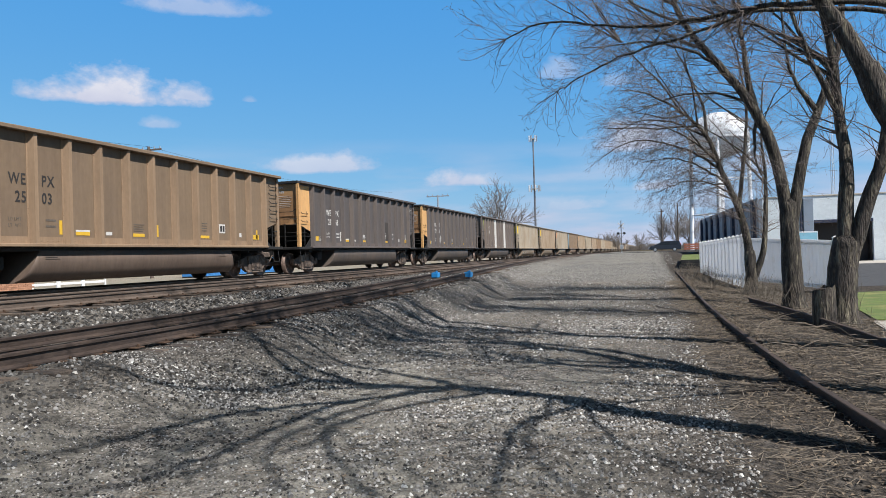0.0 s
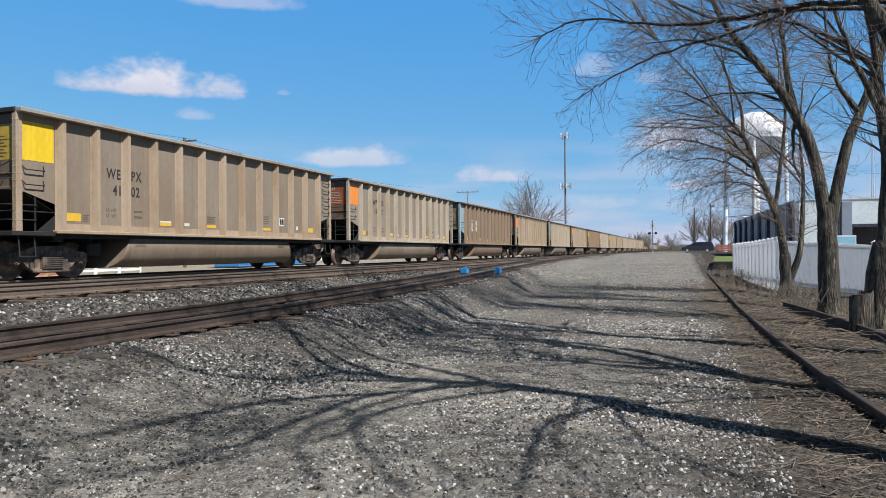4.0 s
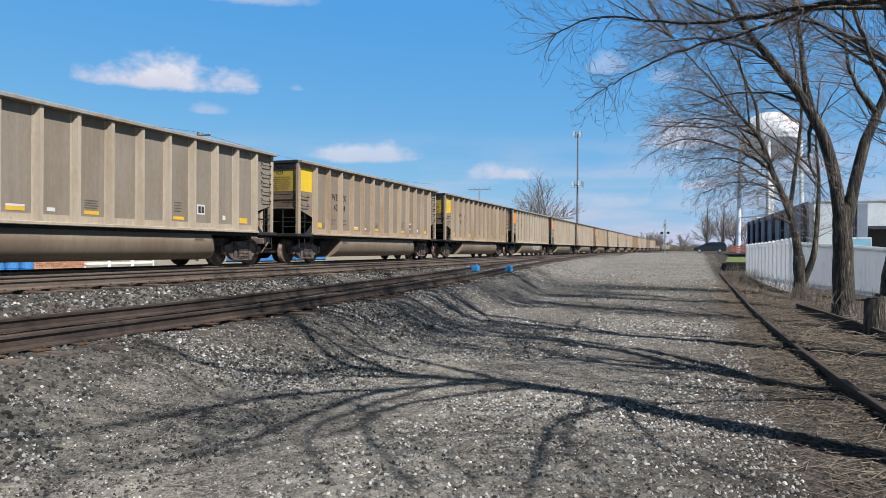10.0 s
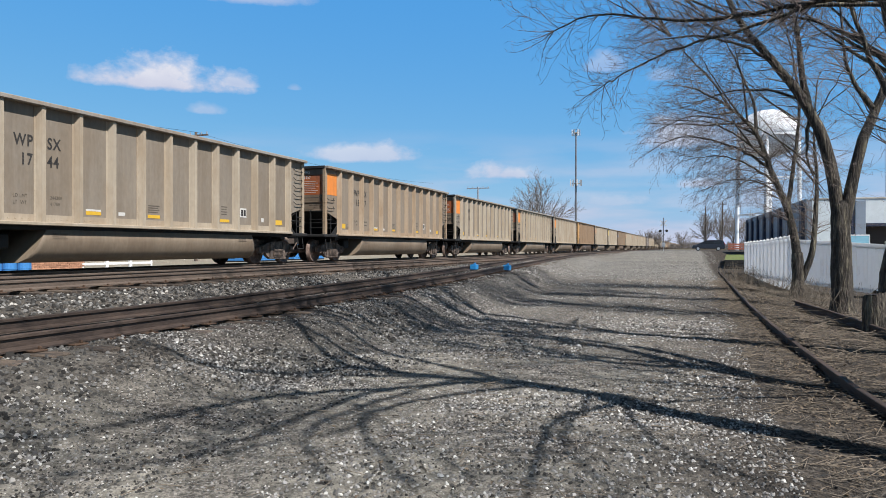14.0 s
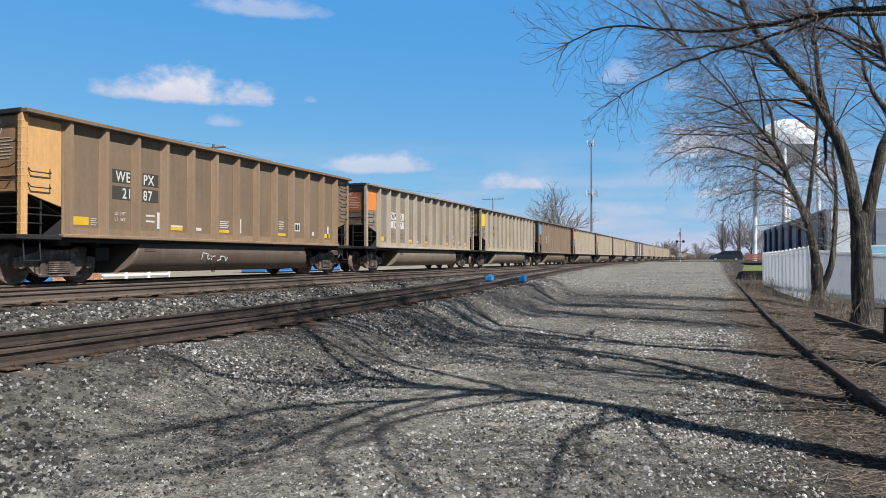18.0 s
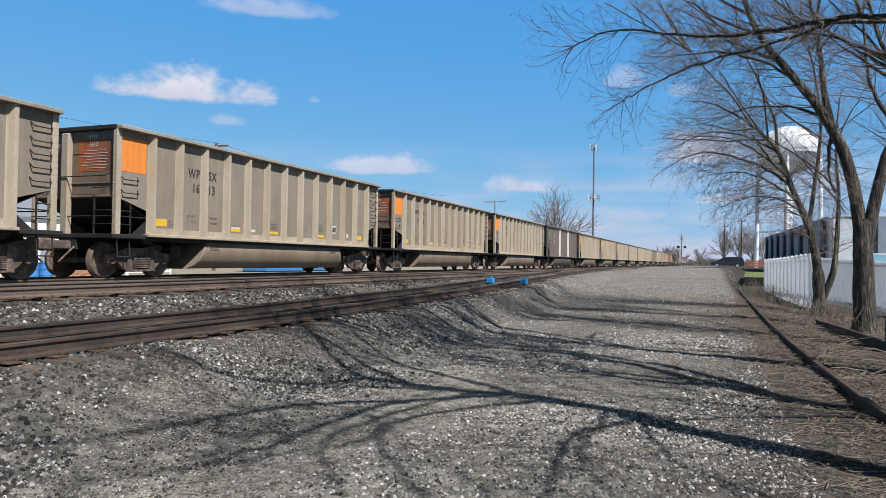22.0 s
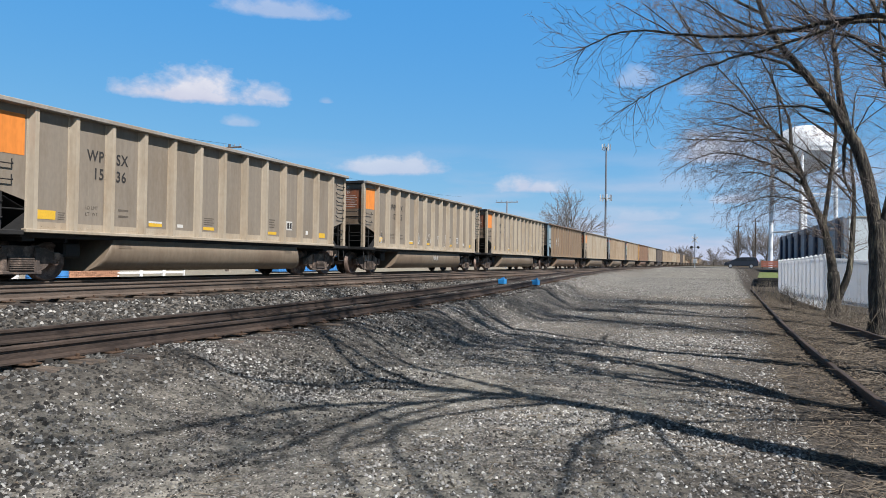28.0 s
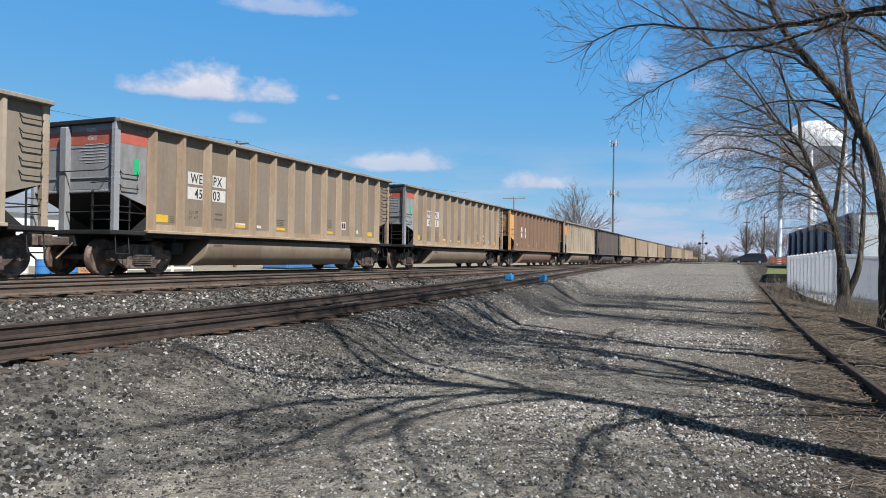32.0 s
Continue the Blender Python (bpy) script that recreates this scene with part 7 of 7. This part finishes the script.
def build_twigs():
    rnd = random.Random(31)
    segs = []
    for _ in range(15000):
        y = rnd.uniform(1.5, 34) ** 1.0
        x = rnd.uniform(0.6, 4.6) if rnd.random() < 0.85 else rnd.uniform(-3.5, 1.0)
        a = rnd.uniform(0, 2 * math.pi)
        ln = rnd.uniform(0.06, 0.32)
        z = ground_z(x, y) + wobble(x, y) + 0.012
        p = Vector((x, y, z))
        q = p + Vector((math.cos(a), math.sin(a), rnd.uniform(-0.05, 0.22))) * ln
        segs.append((p, q, rnd.uniform(0.002, 0.006), 0.002))
    for _ in range(300):
        y, x = rnd.uniform(3, 30), rnd.uniform(1.8, 4.2)
        a, ln = rnd.uniform(0, 6.28), rnd.uniform(0.35, 1.0)
        p = Vector((x, y, ground_z(x, y) + 0.03))
        q = p + Vector((math.cos(a), math.sin(a), rnd.uniform(0, 0.2))) * ln
        m = (p + q) / 2 + Vector((rnd.gauss(0, 0.06), rnd.gauss(0, 0.06), 0.02))
        segs += [(p, m, 0.008, 0.006), (m, q, 0.006, 0.003)]
    tagged(new("fallen_twigs", tube_mesh("fallen_twigs", segs, M["brush"])), "fallen dry twigs scattered under the trees", "twigs", kind="stuff")


build_twigs()


def build_stones(name, label, zones, seed, mat):
    """Loose crushed stones lying on the ground, one joined mesh."""
    rnd = random.Random(seed)
    shapes = []
    for s in range(12):
        ring = [(math.cos(i * 1.0472 + rnd.uniform(-0.3, 0.3)) * rnd.uniform(0.7, 1.2), math.sin(i * 1.0472 + rnd.uniform(-0.3, 0.3)) * rnd.uniform(0.6, 1.0), rnd.uniform(-0.3, 0.15)) for i in range(6)]
        top = [(math.cos(i * 2.0944 + 0.5) * rnd.uniform(0.3, 0.65), math.sin(i * 2.0944 + 0.5) * rnd.uniform(0.3, 0.6), rnd.uniform(0.45, 0.85)) for i in range(3)]
        fs = [(6, 7, 8)]
        for i in range(3):
            a, b, c = 2 * i, 2 * i + 1, (2 * i + 2) % 6
            fs += [(a, b, 6 + i), (b, c, 6 + (i + 1) % 3), (b, 6 + (i + 1) % 3, 6 + i)]
        shapes.append((np.array(ring + top), np.array(fs)))
    gen = np.random.RandomState(seed)
    verts, faces, base = [], [], 0
    for n, x0, x1, y0, y1, r0, r1 in zones:
        y = y0 + (y1 - y0) * gen.rand(n) ** 1.3
        left, right = np.maximum(x0, -1.4 * y - 1.0), np.minimum(x1, 0.62 * y + 0.3)
        x = left + (right - left) * gen.rand(n)
        # they lie in drifts, with finer gravel between
        drift = np.array([noise.noise(Vector((a * 0.45, b * 0.3, 7.0))) for a, b in zip(x.tolist(), y.tolist())])
        r = (r0 + (r1 - r0) * gen.rand(n) ** 2.2) * np.where(drift > 0.1, 0.6, 1.0)
        r *= np.where(gen.rand(n) < 0.01, 1.7, 1.0)
        z = np.array([ground_z(a, b) + wobble(a, b) for a, b in zip(x.tolist(), y.tolist())]) + r * 0.08
        ang, kind = gen.uniform(0, 6.28, n), gen.randint(0, len(shapes), n)
        for s, (pts, fs) in enumerate(shapes):
            i = np.where(kind == s)[0]
            c, w = np.cos(ang[i])[:, None], np.sin(ang[i])[:, None]
            px, py, pz = pts[None, :, 0] * r[i][:, None], pts[None, :, 1] * r[i][:, None], pts[None, :, 2] * r[i][:, None]
            v = np.stack([x[i][:, None] + c * px - w * py, y[i][:, None] + w * px + c * py, z[i][:, None] + pz], 2)
            verts.append(v.reshape(-1, 3))
            faces.append((fs[None] + (base + np.arange(len(i)) * len(pts))[:, None, None]).reshape(-1, 3))
            base += len(i) * len(pts)
    me = mesh_of(name, np.concatenate(verts).tolist(), np.concatenate(faces).tolist(), mat)
    tagged(new(name, me), label, "gravel", kind="stuff")


def stone_material(name, low, tones, high):
    m = bpy.data.materials.new(name)
    m.use_nodes = True
    nt, ln = m.node_tree.nodes, m.node_tree.links
    b = nt["Principled BSDF"]
    b.inputs["Roughness"].default_value = 0.9
    b.inputs["Specular IOR Level"].default_value = 0.2
    gi = nt.new("ShaderNodeNewGeometry")
    ramp = nt.new("ShaderNodeValToRGB")
    cr = ramp.color_ramp
    cr.elements[0].color, cr.elements[1].color = (*low, 1), (*high, 1)
    for at, tone in tones:
        cr.elements.new(at).color = (tone, tone * 0.96, tone * 0.89, 1)
    ln.new(gi.outputs["Random Per Island"], ramp.inputs[0])
    ln.new(ramp.outputs[0], b.inputs["Base Color"])
    return m


build_stones("loose_stones", "loose grey and white crushed stones on the ground", [
    (38000, -5.4, 0.7, 1.6, 7.5, 0.006, 0.022), (33000, -6.4, 0.7, 6.5, 16.0, 0.008, 0.025), (14000, -7.0, 0.8, 14.0, 30.0, 0.013, 0.030),
    (5000, -7.5, 1.0, 28.0, 40.0, 0.018, 0.042)], 77,
    stone_material("stones_varied", (0.035, 0.032, 0.028), ((0.3, 0.12), (0.6, 0.25), (0.88, 0.42)), (0.68, 0.66, 0.60)))
build_stones("lot_stones", "pale gravel spread over the far lot", [
    (14000, -8.6, 1.0, 34.0, 64.0, 0.025, 0.055), (5000, -7.5, 2.0, 60.0, 100.0, 0.025, 0.05)], 79,
    stone_material("lot_varied", (0.08, 0.078, 0.068), ((0.4, 0.17), (0.75, 0.255), (0.92, 0.33)), (0.42, 0.41, 0.37)))
build_stones("ballast_stones", "dark dusty ballast stones between the tracks", [
    (11000, -10.4, -8.3, 6.0, 40.0, 0.022, 0.05), (3500, -7.9, -6.4, 5.0, 30.0, 0.02, 0.045), (5000, -14.2, -12.3, 10.0, 40.0, 0.025, 0.05),
    (9000, -6.6, -3.4, 2.4, 9.0, 0.010, 0.034), (2500, -6.8, -4.6, 8.0, 15.0, 0.014, 0.042)], 78,
    stone_material("ballast_varied", (0.024, 0.0215, 0.019), ((0.45, 0.058), (0.78, 0.12), (0.94, 0.28)), (0.5, 0.47, 0.42)))


def build_leaves():
    """Dead leaves curled on the ground under the trees, one joined mesh."""
    rnd = random.Random(41)
    verts, faces = [], []
    for _ in range(9000):
        y = rnd.uniform(1.8, 36)
        x = 0.9 + abs(rnd.gauss(0, 1.6)) if rnd.random() < 0.85 else rnd.uniform(-5, 1)
        z = ground_z(x, y) + wobble(x, y) + rnd.uniform(0.005, 0.03)
        a, s = rnd.uniform(0, 6.28), rnd.uniform(0.012, 0.03)
        c, w = math.cos(a) * s, math.sin(a) * s
        k = len(verts)
        up = rnd.uniform(0.0, 0.025)
        verts += [(x + c, y + w, z), (x - w * 0.6, y + c * 0.6, z + up), (x - c, y - w, z + rnd.uniform(0, 0.015)), (x + w * 0.6, y - c * 0.6, z + up)]
        faces.append((k, k + 1, k + 2, k + 3))
    tagged(new("dead_leaves", mesh_of("dead_leaves", verts, faces, M["leaf"])), "dead tan leaves littering the ground", "leaves", kind="stuff")


build_leaves()

# ---------- what moves ----------
TRAIN_START = 25.0
# seconds and metres the train has gone
RUN = [
    (0.0, 0.60),
    (4.0, 79.86),
    (8.0, 158.93),
    (12.0, 237.79),
    (16.0, 316.46),
    (20.0, 394.93),
    (24.0, 473.21),
    (28.0, 551.29),
    (32.0, 629.17),
]


# car and metres by which the couplers' slack sets it back
SLACK = [(1, -0.10), (7, -0.05), (13, 0.10), (17, 0.13), (23, 0.0), (24, -0.15), (30, 0.13), (34, 0.05), (36, -0.25), (39, 0.15), (42, 0.0)]


def motions():
    wheel_rows = []
    turn_per_m = 1 / 0.457
    t = 0.0
    while t < 32.0:
        wheel_rows.append((t, pose(0, 0, 0.457, math.degrees(19.65 * t * turn_per_m) % 360)))
        t += 1 / 30
    wheel_rows.append((32.0, pose(0, 0, 0.457, math.degrees(19.65 * 32 * turn_per_m) % 360)))
    spin = None
    for k, car in TRAIN:
        rear = TRAIN_START + CAR_LENGTH * k + float(np.interp(k, *zip(*SLACK)))
        walk(car, [(t, pose(FAR_X, rear - 7.27 - d, FAR_Z)) for t, d in RUN])
        for truck in car.children:
            if not truck.name.startswith("truck"):
                continue
            for w in truck.children:
                if not w.name.startswith("wheelset"):
                    continue
                if spin is None:
                    walk(w, wheel_rows)
                    spin = w.animation_data
                else:
                    w.rotation_mode = "QUATERNION"
                    keys = w.animation_data_create()
                    keys.action = spin.action
                    keys.action_slot = spin.action_slot


motions()
